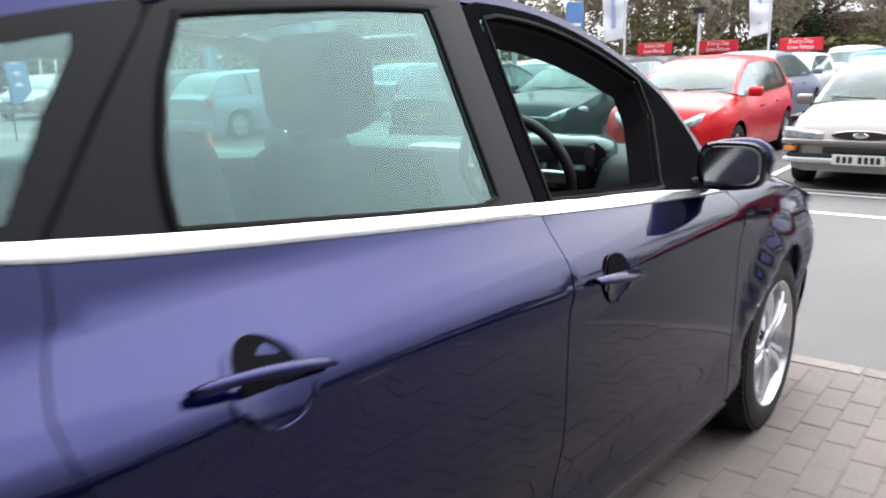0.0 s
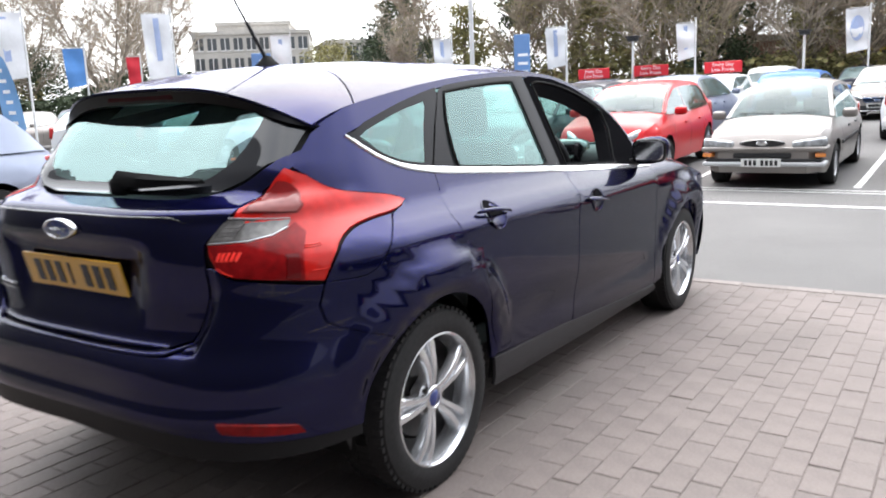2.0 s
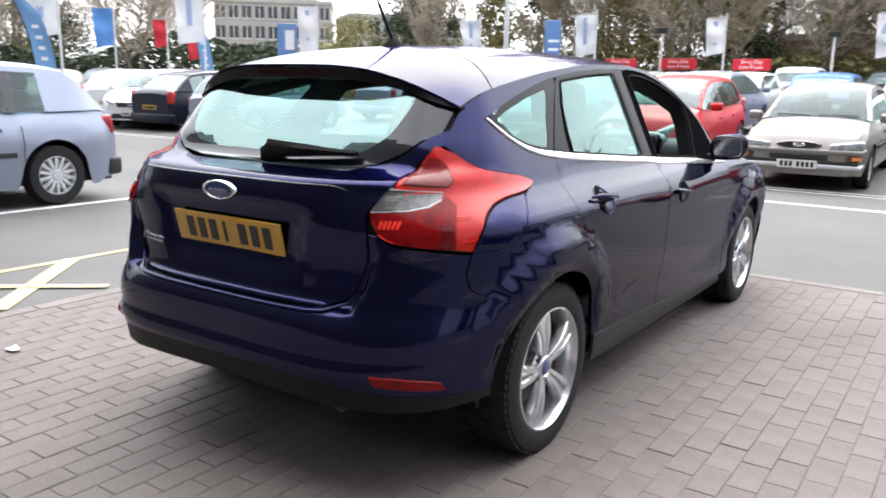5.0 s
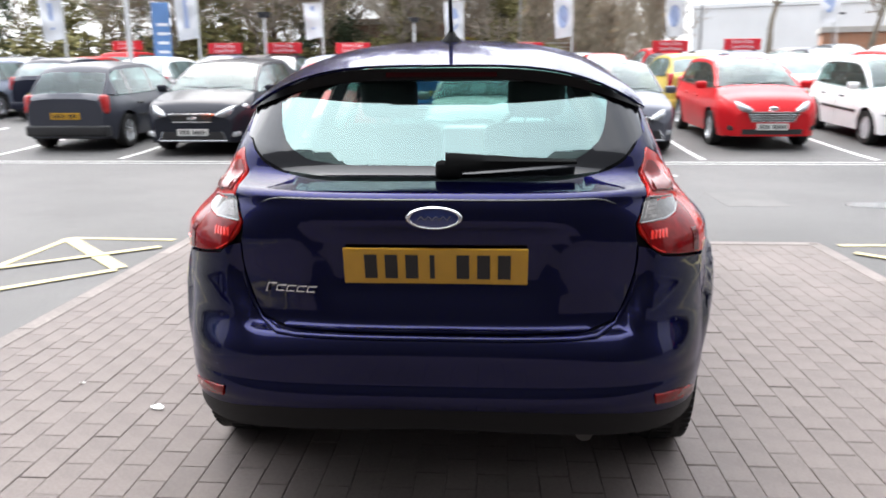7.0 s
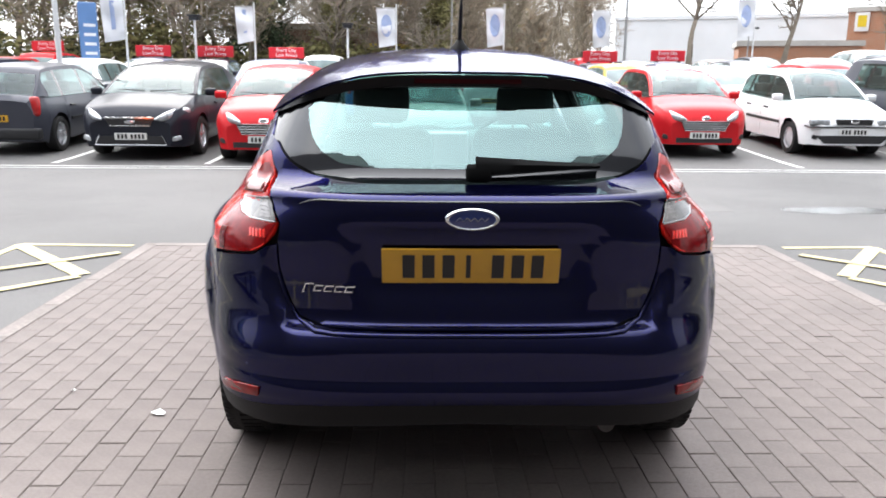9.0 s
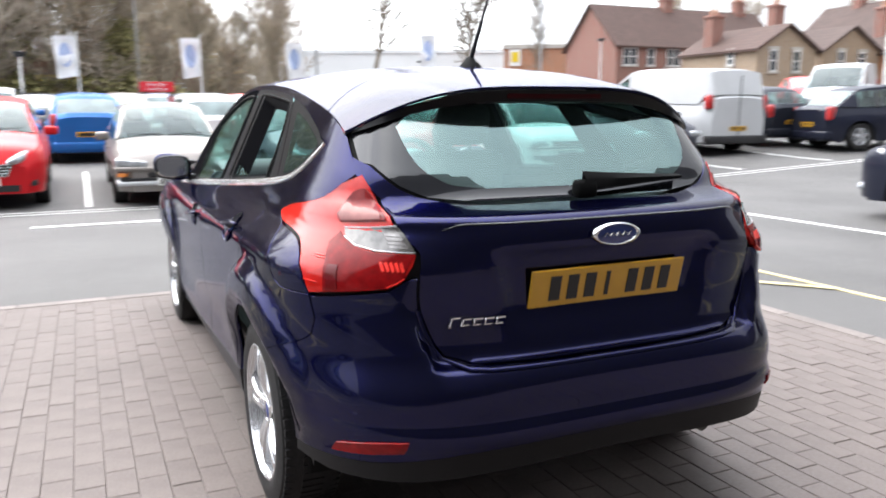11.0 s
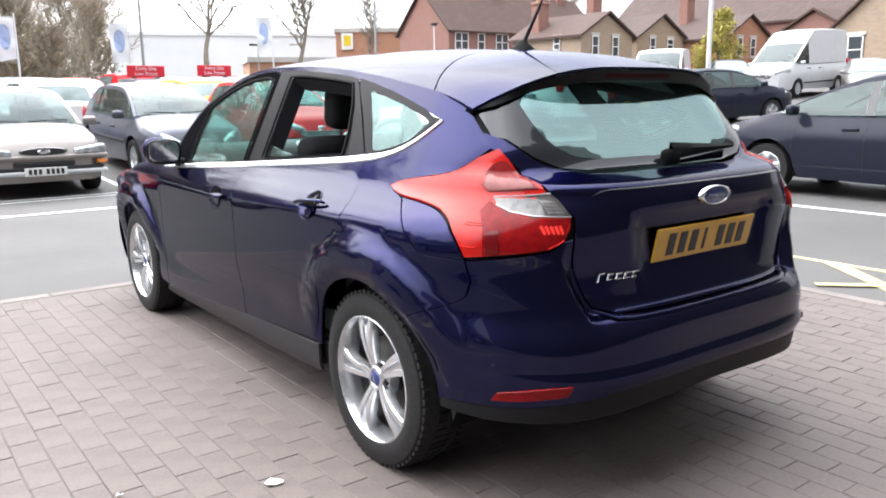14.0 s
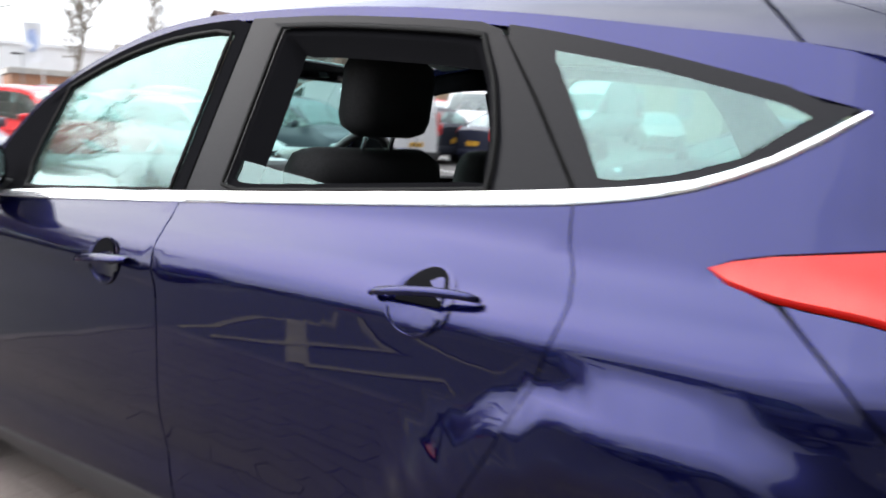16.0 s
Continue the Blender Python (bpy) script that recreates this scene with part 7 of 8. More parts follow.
def house(label, lo, hi, eave, ridge, along, wall, roof, windows=(), chimneys=(), base=1.0):
    """A gabled house on the rectangle lo..hi; along: the ridge's axis. windows: (face, offset, z, width, height)."""
    thing = empty("house", label, "house", "brick houses beyond the lot", Matrix.Translation((lo[0], lo[1], base)))
    w, d = hi[0] - lo[0], hi[1] - lo[1]
    e, r = eave - base, ridge - base
    bm = bmesh.new()
    if along == "x":
        prof = [(0, 0, 0), (0, d, 0), (0, d, e), (0, d / 2, r - 0.08), (0, 0, e)]
        ext = Vector((w, 0, 0))
    else:
        prof = [(0, 0, 0), (w, 0, 0), (w, 0, e), (w / 2, 0, r - 0.08), (0, 0, e)]
        ext = Vector((0, d, 0))
    a = [bm.verts.new(p) for p in prof]
    b = [bm.verts.new(Vector(p) + ext) for p in prof]
    bm.faces.new(a)
    bm.faces.new(b[::-1])
    for i in range(5):
        j = (i + 1) % 5
        bm.faces.new((a[i], a[j], b[j], b[i]))
    bmesh.ops.recalc_face_normals(bm, faces=bm.faces)
    walls = part("wall", bm, wall, thing)
    o = 0.25
    for sgn in (0, 1):
        bm = bmesh.new()
        if along == "x":
            y0, y1 = (-o, d / 2) if sgn == 0 else (d + o, d / 2)
            drop = (r - e) / (d / 2) * o
            pts = [(-o, y0, e - drop), (w + o, y0, e - drop), (w + o, y1, r), (-o, y1, r)]
        else:
            x0, x1 = (-o, w / 2) if sgn == 0 else (w + o, w / 2)
            drop = (r - e) / (w / 2) * o
            pts = [(x0, -o, e - drop), (x0, d + o, e - drop), (x1, d + o, r), (x1, -o, r)]
        lo_v = [bm.verts.new(p) for p in pts]
        hi_v = [bm.verts.new(Vector(p) + Vector((0, 0, 0.14))) for p in pts]
        bm.faces.new(lo_v)
        bm.faces.new(hi_v)
        for i in range(4):
            j = (i + 1) % 4
            bm.faces.new((lo_v[i], lo_v[j], hi_v[j], hi_v[i]))
        bmesh.ops.recalc_face_normals(bm, faces=bm.faces)
        part("roof", bm, roof, thing)
    for face, off, z, ww, hh in windows:
        m = Matrix.Translation((off, -0.02, z - base)) if face == "-y" else Matrix.Translation((-0.02, off, z - base)) @ Matrix.Rotation(-math.pi / 2, 4, "Z")
        bm = bmesh.new()
        for q in ((-ww / 2, -hh / 2, -ww / 2 + 0.07, hh / 2), (ww / 2 - 0.07, -hh / 2, ww / 2, hh / 2), (-ww / 2, hh / 2 - 0.07, ww / 2, hh / 2), (-ww / 2, -hh / 2, ww / 2, -hh / 2 + 0.07), (-ww / 2, -0.03, ww / 2, 0.03)):
            box(bm, (q[0], -0.05, q[1]), (q[2], 0.03, q[3]), 0, m)
        if ww > 1.0:
            box(bm, (-0.04, -0.05, -hh / 2), (0.04, 0.03, hh / 2), 0, m)
        win = part("window", bm, M_upvc, thing, "white-framed window")
        bm = bmesh.new()
        box(bm, (-ww / 2, -0.01, -hh / 2), (ww / 2, 0.03, hh / 2), 0, m)
        part("pane", bm, M_far_glass, win)
        bm = bmesh.new()
        box(bm, (-ww / 2 - 0.1, -0.1, -hh / 2 - 0.1), (ww / 2 + 0.1, 0.03, -hh / 2), 0, m)
        part("sill", bm, M_concrete, win)
        bm = bmesh.new()
        box(bm, (-ww / 2 - 0.1, -0.03, hh / 2), (ww / 2 + 0.1, 0.02, hh / 2 + 0.18), 0, m)
        part("lintel", bm, M_concrete, win)
    for cx, cy, top in chimneys:
        bm = bmesh.new()
        box(bm, (cx - 0.45, cy - 0.35, r - 1.2), (cx + 0.45, cy + 0.35, top - base), 0.02)
        box(bm, (cx - 0.52, cy - 0.42, top - base - 0.18), (cx + 0.52, cy + 0.42, top - base - 0.05), 0.02)
        ch = part("chimney", bm, M_red_brick, thing)
        for k in (-0.2, 0.2):
            bm = bmesh.new()
            tube(bm, (cx + k, cy, top - base - 0.02), (cx + k, cy, top - base + 0.4), 0.11, 0.09, 10)
            part("chimney_pot", bm, M_orange_brick, ch)
    return thing


house("red brick house with a brown tiled roof", (34.3, 45.3), (50.5, 51.8), 6.15, 9.2, "x", M_red_brick, M_tiles, [("-y", 1.2, 5.3, 1.3, 1.25), ("-y", 3.1, 5.3, 0.7, 1.25), ("-y", 5.2, 5.3, 1.3, 1.25), ("-y", 7.2, 5.3, 0.8, 1.25)], [(7.0, 3.2, 10.0), (14.5, 3.2, 10.2)])
house("buff brick rear wing with a gable and two windows", (34.2, 32.0), (38.9, 38.2), 4.85, 6.2, "y", M_buff_brick, M_tiles, [("-y", 1.25, 4.2, 0.62, 1.25), ("-y", 3.1, 4.2, 0.62, 1.25), ("-x", 2.0, 4.4, 0.6, 0.8)], [(0.9, 4.5, 7.2)])
house("buff brick rear wing between the houses", (41.0, 33.3), (46.2, 39.5), 5.0, 6.5, "y", M_buff_brick, M_slate, [("-y", 1.6, 4.4, 0.62, 1.25), ("-y", 3.5, 4.6, 0.7, 0.8)], [(1.2, 5.0, 8.4)])
house("red brick rear wing with a gable and two windows", (46.2, 30.0), (51.6, 36.0), 4.95, 6.5, "y", M_orange_brick, M_slate, [("-y", 1.6, 4.35, 0.65, 1.3), ("-y", 3.2, 4.35, 0.65, 1.3)], [(2.4, 5.0, 8.2)])
house("long terrace roof behind the rear wings", (52.5, 18.0), (60.0, 46.0), 6.4, 9.6, "y", M_red_brick, M_slate, [], [(3.75, 4.0, 10.9), (3.75, 11.0, 10.9), (3.75, 18.0, 10.9), (3.75, 25.0, 10.9)])
house("brick house with a low tiled roof", (43.4, 19.8), (51.0, 25.0), 4.4, 5.9, "x", M_red_brick, M_tiles, [], [(6.5, 2.6, 6.9)])
house("buff brick house with a steep tiled roof", (38.6, 13.0), (45.5, 19.5), 3.75, 6.7, "x", M_buff_brick, M_tiles, [("-x", 2.0, 3.3, 0.8, 1.4), ("-x", 4.6, 3.3, 0.8, 1.4), ("-y", 2.0, 3.2, 0.9, 1.3)], [(1.0, 3.2, 7.4)], base=0.5)
house("buff brick house at the end of the row", (39.5, 3.0), (46.0, 11.5), 4.0, 6.6, "y", M_buff_brick, M_tiles, [("-x", 2.0, 3.3, 0.9, 1.4), ("-x", 5.5, 3.3, 0.9, 1.4)], [(3.2, 4.0, 7.6)], base=0.3)


def block(name, label, category, a, b, depth, z0, z1, mat, rows=0, cols=0):
    """A flat-roofed building whose front runs from a to b."""
    d = Vector((b[0] - a[0], b[1] - a[1], 0))
    m = Matrix.Translation((a[0], a[1], z0)) @ Matrix.Rotation(math.atan2(d.y, d.x), 4, "Z")
    thing = empty(name, label, category, m=m)
    L, h = d.length, z1 - z0
    bm = bmesh.new()
    box(bm, (0, 0, 0), (L, depth, h))
    part("wall", bm, mat, thing)
    bm = bmesh.new()
    box(bm, (-0.15, -0.15, h - 0.25), (L + 0.15, depth + 0.15, h + 0.12))
    part("roof_edge", bm, M_concrete if mat is not M_clad else M_clad, thing)
    for r in range(rows):
        for c in range(cols):
            bm = bmesh.new()
            ww, hh = L / cols, (h - 0.6) / rows
            x0, zz = c * ww, 0.3 + r * hh
            box(bm, (x0 + 0.15 * ww, -0.03, zz + 0.25 * hh), (x0 + 0.85 * ww, 0.02, zz + 0.85 * hh))
            win = part("window", bm, M_far_glass, thing)
            bm = bmesh.new()
            box(bm, (x0 + 0.47 * ww, -0.06, zz + 0.25 * hh), (x0 + 0.53 * ww, -0.02, zz + 0.85 * hh))
            box(bm, (x0 + 0.12 * ww, -0.08, zz + 0.2 * hh), (x0 + 0.88 * ww, -0.02, zz + 0.25 * hh))
            part("frame", bm, M_upvc, win)
    return thing


block("office_block", "grey concrete office block with rows of windows", "office building", (-67.2, 54.7), (-58.0, 62.8), 12, 1, 9.9, M_concrete, 4, 9)
block("office_block", "upper storey of the grey office block set back", "office building", (-66.5, 57.5), (-60.5, 62.5), 8, 9.9, 11.0, M_concrete)
block("office_block", "low grey office wing beside the trees", "office building", (-58.2, 66.0), (-50.0, 76.0), 10, 1, 9.0, M_concrete, 3, 7)
block("shed", "large white-clad shed beyond the trees", "shed", (21.0, 85.0), (42.3, 76.0), 20, 1, 8.1, M_clad)
orange = block("brick_block", "orange brick block with a flat roof", "building", (34.8, 62.9), (41.5, 58.7), 8, 1, 7.35, M_orange_brick)
bm = bmesh.new()
box(bm, (0.5, -0.12, 4.55), (1.55, -0.04, 6.05), 0.02)
sg = part("wall_sign", bm, M_upvc, orange, "white sign with a yellow panel")
bm = bmesh.new()
box(bm, (0.7, -0.14, 4.9), (1.35, -0.122, 5.8))
part("sign_panel", bm, M_yellow_sign, sg)
block("brick_block", "low brown brick building behind the trees", "building", (-11.0, 49.5), (8.5, 50.5), 6, 1, 4.7, M_red_brick)
block("brick_block", "low orange brick wall building beside the pollarded tree", "building", (22.8, 55.0), (30.5, 52.5), 5, 1, 4.2, M_orange_brick)
# unseen plain dark wall behind the camera, added to shade forecourt and tail
bm = bmesh.new()
box(bm, (-26, -4.6, -0.05), (26, -4.2, 9.0))
tagged(part("wall_south", bm, M_wall, None), "plain dark wall out of view, added to shade the forecourt", "wall", kind="structure")


# ---- trees ----
M_bark = material("grey_brown_bark", (0.20, 0.17, 0.135), rough=0.9, grain=0.25, grain_scale=6, stain=0.2, stain_scale=1.0)
M_twig = material("bare_twigs", (0.33, 0.28, 0.215), rough=0.9, island=0.3)
M_twig_pale = material("pale_bare_twigs", (0.42, 0.365, 0.30), rough=0.9, island=0.3)
M_leaf_brown = material("dead_brown_leaves", (0.33, 0.25, 0.15), rough=0.85, island=0.45)
M_leaf_olive = material("olive_leaves", (0.27, 0.25, 0.11), rough=0.8, island=0.5)
M_leaf_dark = material("dark_evergreen_leaves", (0.05, 0.072, 0.036), rough=0.75, island=0.5)
M_leaf_yellow = material("yellow_green_leaves", (0.34, 0.30, 0.07), rough=0.8, island=0.4)


class Sprigs:
    """Gathers many small strips and leaves for one crown."""

    def __init__(self):
        self.v, self.f = [], []

    def strip(self, a, b, ra, rb):
        d = (b - a)
        s = d.cross(Vector((0.3, 0.5, 0.8)))
        s = s.normalized() if s.length > 1e-6 else Vector((1, 0, 0))
        u = d.normalized().cross(s)
        i = len(self.v)
        for p, r in ((a, ra), (b, rb)):
            self.v += [p + s * r, p - s * 0.5 * r + u * 0.87 * r, p - s * 0.5 * r - u * 0.87 * r]
        self.f += [(i, i + 1, i + 4, i + 3), (i + 1, i + 2, i + 5, i + 4), (i + 2, i, i + 3, i + 5)]

    def blade(self, p, d, w):
        s = d.cross(Vector((0.3, 0.5, 0.8))).normalized() * w
        u = d.cross(s).normalized() * w
        i = len(self.v)
        self.v += [p + s, p - s * 0.5 + u * 0.87, p - s * 0.5 - u * 0.87, p + d]
        self.f += [(i, i + 1, i + 3), (i + 1, i + 2, i + 3), (i + 2, i, i + 3)]

    def leaf(self, p, size, rng):
        n = Vector((rng.gauss(0, 1), rng.gauss(0, 1), rng.gauss(0, 1))).normalized()
        t = n.cross(Vector((0, 0, 1)) if abs(n.z) < 0.9 else Vector((1, 0, 0))).normalized()
        b = n.cross(t)
        i = len(self.v)
        self.v += [p + t * size, p + b * size * 0.6, p - t * size, p - b * size * 0.6]
        self.f.append((i, i + 1, i + 2, i + 3))

    def done(self, name, mat, parent):
        me = bpy.data.meshes.new(name)
        me.from_pydata([tuple(p) for p in self.v], [], self.f)
        me.materials.append(mat)
        ob = new(name, me)
        ob.parent = parent
        return ob


def leafy_mass(sp, c, w, h, n, size, rng):
    for k in range(n):
        d = Vector((rng.gauss(0, 1), rng.gauss(0, 1), rng.gauss(0, 1)))
        d = d.normalized() * rng.random() ** 0.4
        sp.leaf(c + Vector((d.x * w, d.y * w, d.z * h)), size * rng.uniform(0.5, 1.3), rng)


def twig_tree(x, y, h, seed, label, leaf_mat=None, n_leaf=0, wood_mat=None, ivy=0, width=0.34, girth=0.014, clear=1, base=None, stout=1.0, rise=(0.5, 1.3), twigs=4):
    """A many-stemmed wood tree: trunk, limbs from low down, and a close net of fine twigs."""
    rng = random.Random(seed)
    thing = empty("tree", label, "tree", "trees round the lot", Matrix.Translation((x, y, (ground_z(x, y) if base is None else base) - 0.1)))
    wood, fine, lv = Sprigs(), Sprigs(), Sprigs()
    p, d, r = Vector((0, 0, 0)), Vector((rng.gauss(0, 0.05), rng.gauss(0, 0.05), 1)).normalized(), h * girth
    joints = []
    for k in range(14):
        q = p + d * h / 14
        wood.strip(p, q, r, r * 0.87)
        if k > clear:
            joints.append((q, r))
        d = (d + Vector((rng.gauss(0, 0.09), rng.gauss(0, 0.09), 0.05))).normalized()
        p, r = q, r * 0.87
    ends = []
    for q, rr in joints:
        for k in range(rng.randint(2, 3)):
            a = rng.uniform(0, 6.283)
            up = rng.uniform(*rise)
            dd = Vector((math.cos(a), math.sin(a), up)).normalized()
            ln = h * width * rng.uniform(0.5, 1.0) * (1.15 - 0.5 * q.z / h)
            o, w = q, rr * 0.5
            for m in range(5):
                o2 = o + dd * ln / 5
                wood.strip(o, o2, w, w * 0.75)
                dd = (dd + Vector((rng.gauss(0, 0.2), rng.gauss(0, 0.2), 0.12))).normalized()
                o, w = o2, w * 0.75
                for t in range(twigs):
                    e = (dd + Vector((rng.gauss(0, 0.7), rng.gauss(0, 0.7), rng.gauss(0.15, 0.5)))).normalized()
                    s1 = o + e * h * rng.uniform(0.05, 0.12)
                    fine.strip(o, s1, 0.022 * stout, 0.014 * stout)
                    ends.append(s1)
                    for u in range(twigs):
                        e2 = (e + Vector((rng.gauss(0, 0.6), rng.gauss(0, 0.6), rng.gauss(0.1, 0.5)))).normalized()
                        fine.blade(s1.lerp(o, rng.random() * 0.6), e2 * h * rng.uniform(0.04, 0.1), 0.011 * stout)
    wood.done("trunk", M_bark, thing)
    fine.done("crown", wood_mat or M_twig, thing)
    if leaf_mat:
        for k in range(n_leaf):
            t = ends[rng.randrange(len(ends))]
            lv.leaf(t + Vector((rng.gauss(0, 0.3), rng.gauss(0, 0.3), rng.gauss(0, 0.3))), rng.uniform(0.04, 0.1), rng)
        for k in range(ivy):
            q, rr = joints[rng.randrange(min(9, len(joints)))]
            lv.leaf(q + Vector((rng.gauss(0, 0.35), rng.gauss(0, 0.35), rng.gauss(0, 0.6))), rng.uniform(0.06, 0.12), rng)
        lv.done("foliage", leaf_mat, thing)
    return thing


rng0 = random.Random(11)
k = 0
for ring, (dist, hgt, count, a0, a1) in enumerate(((40.5, 9.0, 17, -42, 8), (45, 12.5, 18, -43, 10), (51, 16, 16, -44, 12), (58, 19, 13, -44, 13))):
    for i in range(count):
        a = radians(a0 + (a1 - a0) * (i + rng0.uniform(-0.35, 0.35)) / (count - 1))
        x, y = dist * math.sin(a) + rng0.uniform(-1.2, 1.2), dist * math.cos(a) - 2.5 + rng0.uniform(-1.2, 1.2)
        if -30 < math.degrees(a) < -24 and ring < 3 or (math.degrees(a) < -27 and ring > 1) or math.degrees(a) < -35:
            continue
        shrink = 1.0 - 0.58 * smooth_step(radians(-2), radians(7), a) - 0.35 * smooth_step(radians(29), radians(32), -a)
        leafy = rng0.random()
        lm = M_leaf_olive if leafy < 0.55 else (M_leaf_brown if leafy < 0.8 else None)
        twig_tree(x, y, hgt * rng0.uniform(0.85, 1.12) * shrink, 100 + k, "bare wood tree with grey-brown twigs and a few last leaves", lm, 1000 if shrink > 0.9 else 150, M_twig if k % 3 else M_twig_pale, 260 if leafy < 0.3 else 0)
        k += 1


def evergreen(x, y, h, w, seed, label, mat, n=9000):
    rng = random.Random(seed)
    thing = empty("tree", label, "tree", "trees round the lot", Matrix.Translation((x, y, ground_z(x, y) - 0.1)))
    bm = bmesh.new()
    tube(bm, (0, 0, 0), (0, 0, h * 0.8), 0.2, 0.05, 8)
    part("trunk", bm, M_bark, thing)
    lv = Sprigs()
    clumps = 60
    for k in range(clumps):
        z = h * (0.08 + 0.9 * rng.random())
        rr = w * (1 - (z / h) ** 1.8 * 0.8) * rng.uniform(0.2, 1.0)
        a = rng.uniform(0, 6.283)
        leafy_mass(lv, Vector((rr * math.cos(a), rr * math.sin(a), z)), w * rng.uniform(0.18, 0.4), w * rng.uniform(0.14, 0.36), n // clumps, 0.085, rng)
    lv.done("crown", mat, thing)
    return thing


for x, y, h, w, s, mat in ((-24.2, 33.5, 7.0, 2.4, 1, M_leaf_dark), (-27.5, 36, 5.8, 2.6, 2, M_leaf_dark), (-8.6, 38.5, 9.5, 2.0, 3, M_leaf_dark), (-11.5, 39.5, 8.0, 2.4, 4, M_leaf_olive), (-46, 22.5, 8.0, 3.2, 5, M_leaf_olive), (-50, 18.0, 8.5, 3.5, 6, M_leaf_dark), (-43, 17.0, 7.0, 3.0, 7, M_leaf_dark), (-33, 38, 5.0, 3.5, 8, M_leaf_olive), (42.5, 28.0, 4.6, 1.8, 9, M_leaf_yellow), (-18.5, 37.5, 9.0, 2.4, 10, M_leaf_dark), (-4.2, 39.5, 7.0, 1.8, 11, M_leaf_olive), (-14.6, 38.0, 6.0, 2.6, 12, M_leaf_olive), (0.8, 41.0, 5.0, 2.2, 13, M_leaf_olive), (-21.5, 36.0, 6.0, 2.4, 14, M_leaf_olive), (-40, 13.0, 7.5, 3.0, 15, M_leaf_dark), (-45, 13.5, 9.5, 3.4, 16, M_leaf_dark), (-52, 12.0, 9.0, 3.6, 17, M_leaf_dark), (-47, 26.0, 5.0, 4.0, 18, M_leaf_dark), (-56, 24.0, 7.0, 4.5, 19, M_leaf_dark)):
    evergreen(x, y, h, w, s, "evergreen tree with dark dense foliage" if mat is M_leaf_dark else "tree in thin yellow-green leaf", mat)
for x, y, h, s in ((-36, 24, 11, 31), (-41, 27, 12, 32), (-33, 21.5, 9, 33), (-40, 20, 10, 34), (-47, 33, 12, 36), (-24, 38, 9.5, 37), (-44, 24, 11, 38), (-39.5, 29.5, 10, 39), (-51, 28, 13, 40)):
    twig_tree(x, y, h, s, "bare winter tree standing beyond the flags", M_leaf_brown if s % 2 else None, 200, M_twig_pale)
twig_tree(17.3, 49.1, 11.5, 51, "bare street tree with spreading limbs", girth=0.027, clear=3, width=0.58, stout=2.1, wood_mat=M_bark, rise=(0.7, 1.9), twigs=2)
twig_tree(20.4, 42.3, 7.6, 52, "pollarded bare street tree with upright limbs", girth=0.036, clear=3, width=0.48, stout=2.0, wood_mat=M_bark, rise=(0.9, 2.2), twigs=2)
twig_tree(34.9, 57.0, 8.5, 53, "slender bare tree before the brick block", width=0.24, base=3.2, stout=1.5, wood_mat=M_bark, rise=(0.9, 2.0), twigs=2)
for x, y, h, s in ((6, 60, 8.7, 61), (10, 66, 10.2, 62), (14, 70, 9.2, 63), (3, 63, 9.2, 64), (60, 58, 8.8, 65), (66, 50, 8.3, 66), (52, 62, 9.3, 67)):
    twig_tree(x, y, h, s, "distant bare tree against the sky", wood_mat=M_twig_pale, width=0.4, stout=1.6)
# undergrowth below the trees
for (a0, a1, dist, deep, n, hgt, mat, seed, lab) in ((-44, 11, 41.0, 3.5, 16000, 3.2, M_leaf_olive, 71, "tangled olive undergrowth below the trees"), (-78, -44, 45.0, 4.0, 22000, 3.8, M_leaf_dark, 74, "dark hedge behind the far cars"), (-44, 11, 43, 14, 30000, 13.0, M_twig, 72, "dense bare thicket among the trees"), (-44, 10, 54, 6, 14000, 14.0, M_leaf_brown, 73, "brown leaf haze deep in the wood")):
    rng = random.Random(seed)
    sp = Sprigs()
    for i in range(n):
        a = radians(rng.uniform(a0, a1))
        if mat in (M_twig, M_leaf_brown) and math.degrees(a) < -27 + rng.uniform(0, 4):
            continue
        dd = dist + rng.uniform(-0.5, deep)
        x, y = dd * math.sin(a), dd * math.cos(a) - 2.5
        top = hgt * (0.75 + 0.25 * math.sin(a * 23) * math.sin(a * 9 + 1)) * (1 - 0.55 * smooth_step(radians(-2), radians(7), a))
        p = Vector((x, y, ground_z(x, y) + abs(top) * rng.random() ** 1.3))
        if mat is M_twig:
            sp.blade(p, Vector((rng.gauss(0, 0.45), rng.gauss(0, 0.45), rng.uniform(0.4, 1.6))), 0.014)
        else:
            sp.leaf(p, rng.uniform(0.08, 0.2), rng)
    tagged(sp.done("undergrowth", mat, None), lab, "undergrowth", kind="stuff")


# ---- block paving of the forecourt ----
def paver_mesh(name, lx, ly):
    hx, hy, c = lx / 2, ly / 2, 0.0025
    v = [(-hx, -hy, -0.03), (hx, -hy, -0.03), (hx, hy, -0.03), (-hx, hy, -0.03), (-hx, -hy, -c), (hx, -hy, -c), (hx, hy, -c), (-hx, hy, -c), (-hx + c, -hy + c, 0), (hx - c, -hy + c, 0), (hx - c, hy - c, 0), (-hx + c, hy - c, 0)]
    f = [(8, 9, 10, 11)] + [(i, (i + 1) % 4, 4 + (i + 1) % 4, 4 + i) for i in range(4)] + [(4 + i, 4 + (i + 1) % 4, 8 + (i + 1) % 4, 8 + i) for i in range(4)]
    return v, f


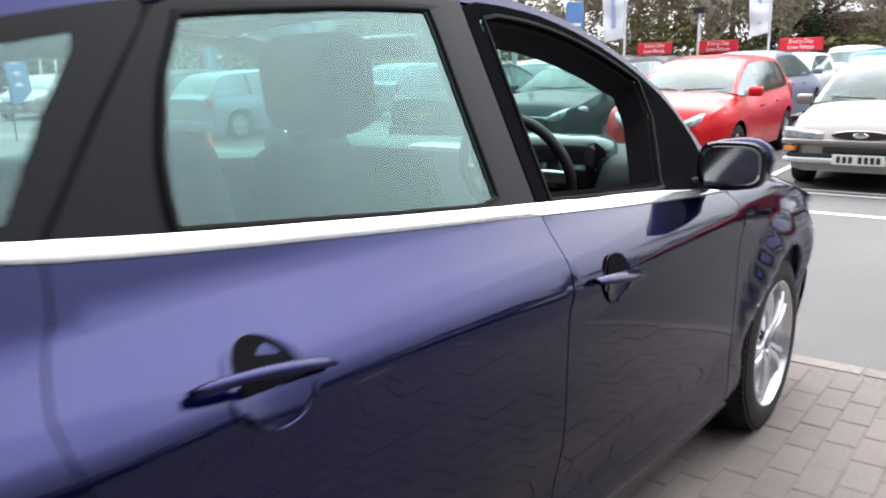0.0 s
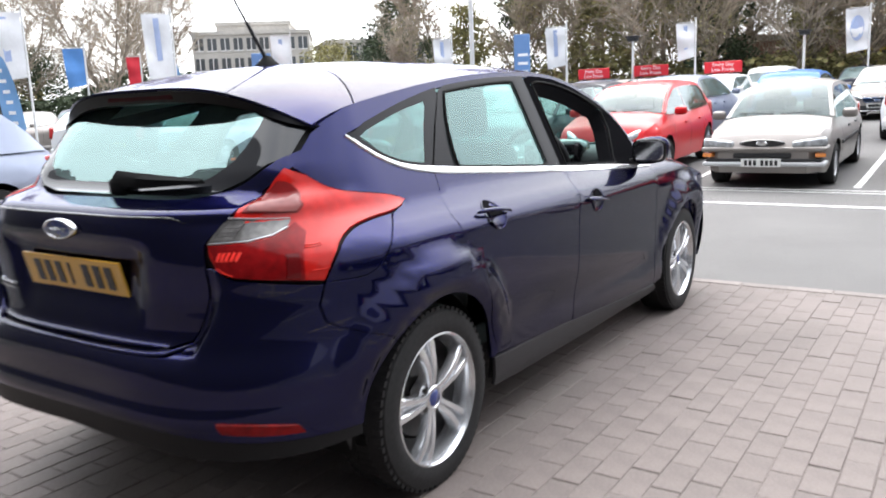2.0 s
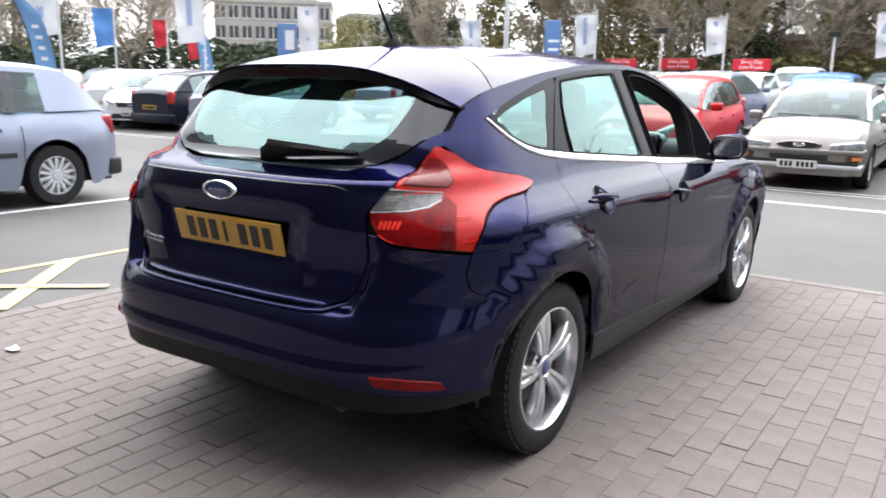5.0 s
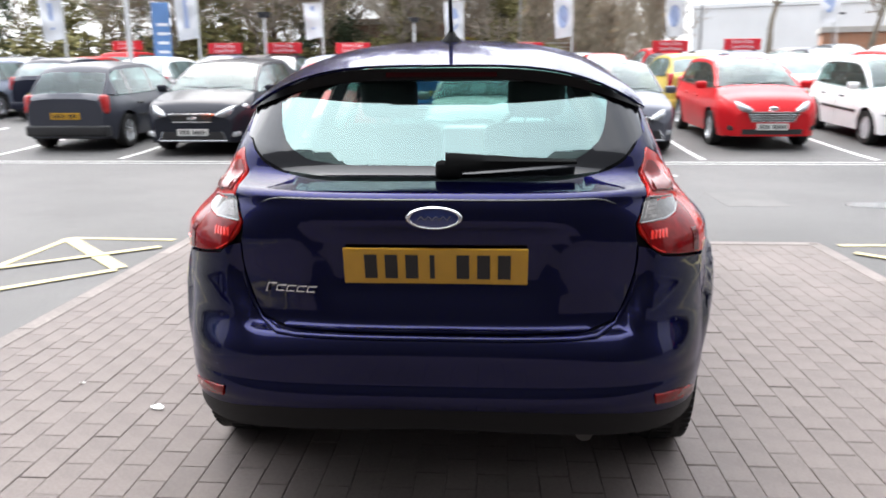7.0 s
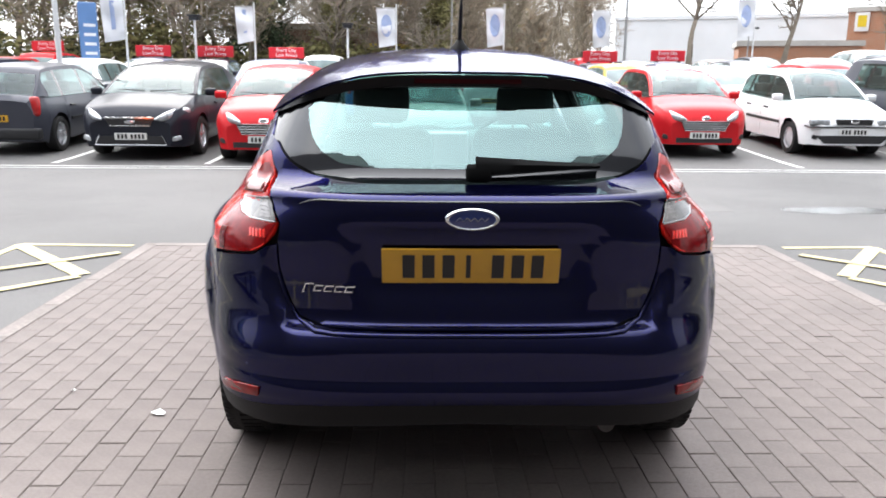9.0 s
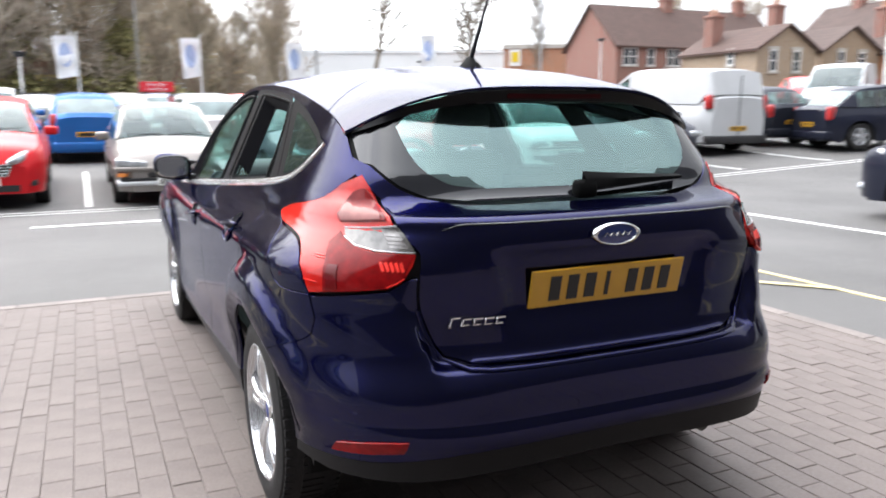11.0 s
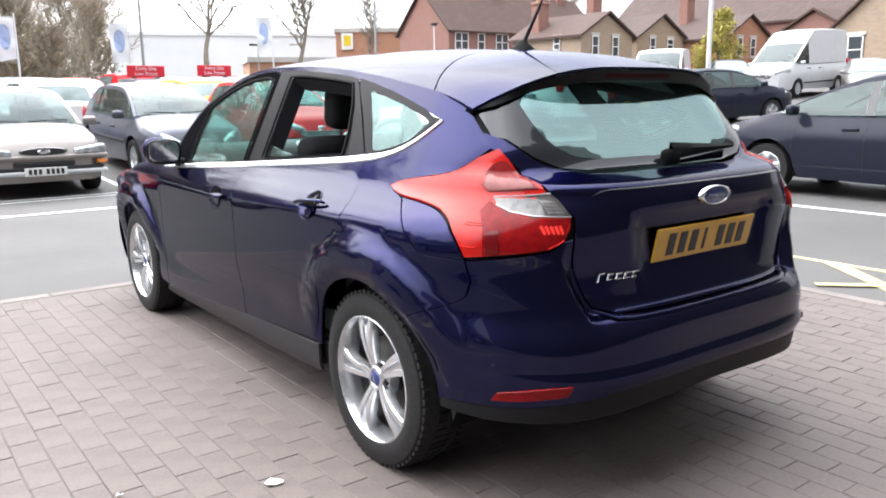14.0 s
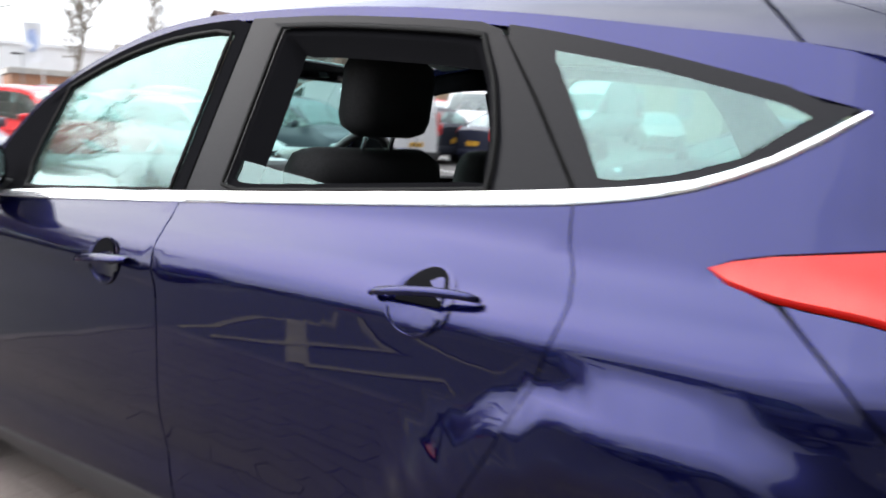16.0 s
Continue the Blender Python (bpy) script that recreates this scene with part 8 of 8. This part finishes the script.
BW, BL = 0.1045, 0.2095
pv, pf = paver_mesh("paver", BW - 0.003, BL - 0.003)
me_block = bpy.data.meshes.new("paving_block")
me_block.from_pydata(pv, [], pf)
me_block.materials.append(M_block)
rngp = random.Random(5)
allv, allf = [], []
nx = int((PAVE_R - PAVE_L - 0.24) / BW)
ny = int((PAVE_F - PAVE_B - 0.12) / BL) + 1
for i in range(nx):
    x = PAVE_L + 0.13 + (i + 0.5) * BW
    for j in range(ny):
        y = PAVE_F - 0.13 - (j + (0.5 if i % 2 else 1.0)) * BL
        z = rngp.gauss(0, 0.0009)
        turn = rngp.gauss(0, 0.006)
        if 0.95 < abs(x) < 2.25 and -0.6 < y < 1.55:
            ob = new("paving_block", me_block)
            ob.parent = pavement
            ob.matrix_basis = Matrix.Translation((x, y, z)) @ Matrix.Rotation(turn, 4, "Z")
        else:
            b = len(allv)
            c, s = math.cos(turn), math.sin(turn)
            allv += [(x + c * p[0] - s * p[1], y + s * p[0] + c * p[1], z + p[2]) for p in pv]
            allf += [tuple(b + q for q in f) for f in pf]
field = mesh_ob("block_field", allv, allf, M_block_stuff, smooth=False)
field.parent = pavement
field["kind"] = "stuff"
field["label"] = "brown concrete paving blocks in stretcher bond"
M_kerb = material("brown_concrete_edging", (0.19, 0.165, 0.152), rough=0.8, grain=0.15, grain_scale=30, stain=0.15, stain_scale=2, bump=0.2, objvar=0.08)
kv, kf = paver_mesh("edging", 0.1, 0.60)
me_kerb = bpy.data.meshes.new("edging_stone")
me_kerb.from_pydata(kv, [], kf)
me_kerb.materials.append(M_kerb)
for x in (PAVE_L + 0.06, PAVE_R - 0.06):
    for j in range(17):
        ob = new("edging_stone", me_kerb)
        ob.parent = pavement
        ob.matrix_basis = Matrix.Translation((x, PAVE_F - 0.32 - j * 0.608, 0.001))
for i in range(9):
    ob = new("edging_stone", me_kerb)
    ob.parent = pavement
    ob.matrix_basis = Matrix.Translation((PAVE_L + 0.31 + i * 0.572, PAVE_F - 0.055, 0.001)) @ Matrix.Rotation(math.pi / 2, 4, "Z") @ Matrix.Diagonal((1, 0.93, 1, 1))
# a wet patch and a mended trench in the lane
M_wet = material("wet_asphalt", (0.075, 0.072, 0.07), rough=0.16, grain=0.2, grain_scale=40, stain=0.2, stain_scale=2)
M_mend = material("mended_asphalt", (0.118, 0.114, 0.11), rough=0.75, grain=0.25, grain_scale=90, stain=0.15, stain_scale=1.5, bump=0.3)
rngw = random.Random(9)
bm = bmesh.new()
bm.faces.new([bm.verts.new((0.62 * (1 + 0.18 * rngw.random()) * math.cos(a * 0.2618), 0.20 * (1 + 0.4 * rngw.random()) * math.sin(a * 0.2618), 0)) for a in range(24)])
wet = part("wet_patch", bm, M_wet, None)
tagged(wet, "shallow wet patch shining on the tarmac lane", "puddle", kind="structure")
wet.matrix_basis = Matrix.Translation((4.45, 5.42, -0.0085))
bm = bmesh.new()
box(bm, (-0.33, -0.5, 0), (0.33, 0.5, 0.004))
mend = part("mended_patch", bm, M_mend, None)
tagged(mend, "square mended patch in the worn tarmac", "tarmac patch", kind="structure")
mend.matrix_basis = Matrix.Translation((2.9, 5.8, -0.0145))
# scraps of paper on the blocks
M_scrap = material("white_paper_scrap", (0.75, 0.75, 0.73), rough=0.8, grain=0.1)
for sx, sy, sr in ((-1.21, 0.07, 0.035), (-1.72, -0.62, 0.05), (-1.65, 0.3, 0.015)):
    bm = bmesh.new()
    vs = [bm.verts.new((sr * rngp.uniform(0.6, 1.2) * math.cos(a * 0.785), 0.7 * sr * rngp.uniform(0.6, 1.2) * math.sin(a * 0.785), 0.004 + rngp.uniform(0, 0.012))) for a in range(8)]
    c = bm.verts.new((0, 0, 0.008))
    for a in range(8):
        bm.faces.new((c, vs[a], vs[(a + 1) % 8]))
    ob = part("paper_scrap", bm, M_scrap, None)
    tagged(ob, "small crumpled scrap of white paper on paving", "litter", "paper scraps")
    ob.matrix_basis = Matrix.Translation((sx, sy, 0.002))
# two orange-and-white traffic cones
M_cone = material("orange_cone_plastic", (0.85, 0.16, 0.03), rough=0.45, stain=0.1)
for cx, cy in ((-6.2, 5.4), (21.0, 12.2)):
    cone = empty("traffic_cone", "orange traffic cone with a white band on tarmac", "traffic cone", "traffic cones", Matrix.Translation((cx, cy, ground_z(cx, cy) - 0.012)))
    bm = bmesh.new()
    box(bm, (-0.2, -0.2, 0), (0.2, 0.2, 0.03), 0.01)
    part("base", bm, M_cone, cone)
    bm = bmesh.new()
    tube(bm, (0, 0, 0.03), (0, 0, 0.7), 0.14, 0.03, 20)
    part("cone", bm, M_cone, cone, smooth=True, angle=40)
    bm = bmesh.new()
    tube(bm, (0, 0, 0.33), (0, 0, 0.48), 0.0965, 0.0735, 20, False)
    part("white_band", bm, M_flag, cone)
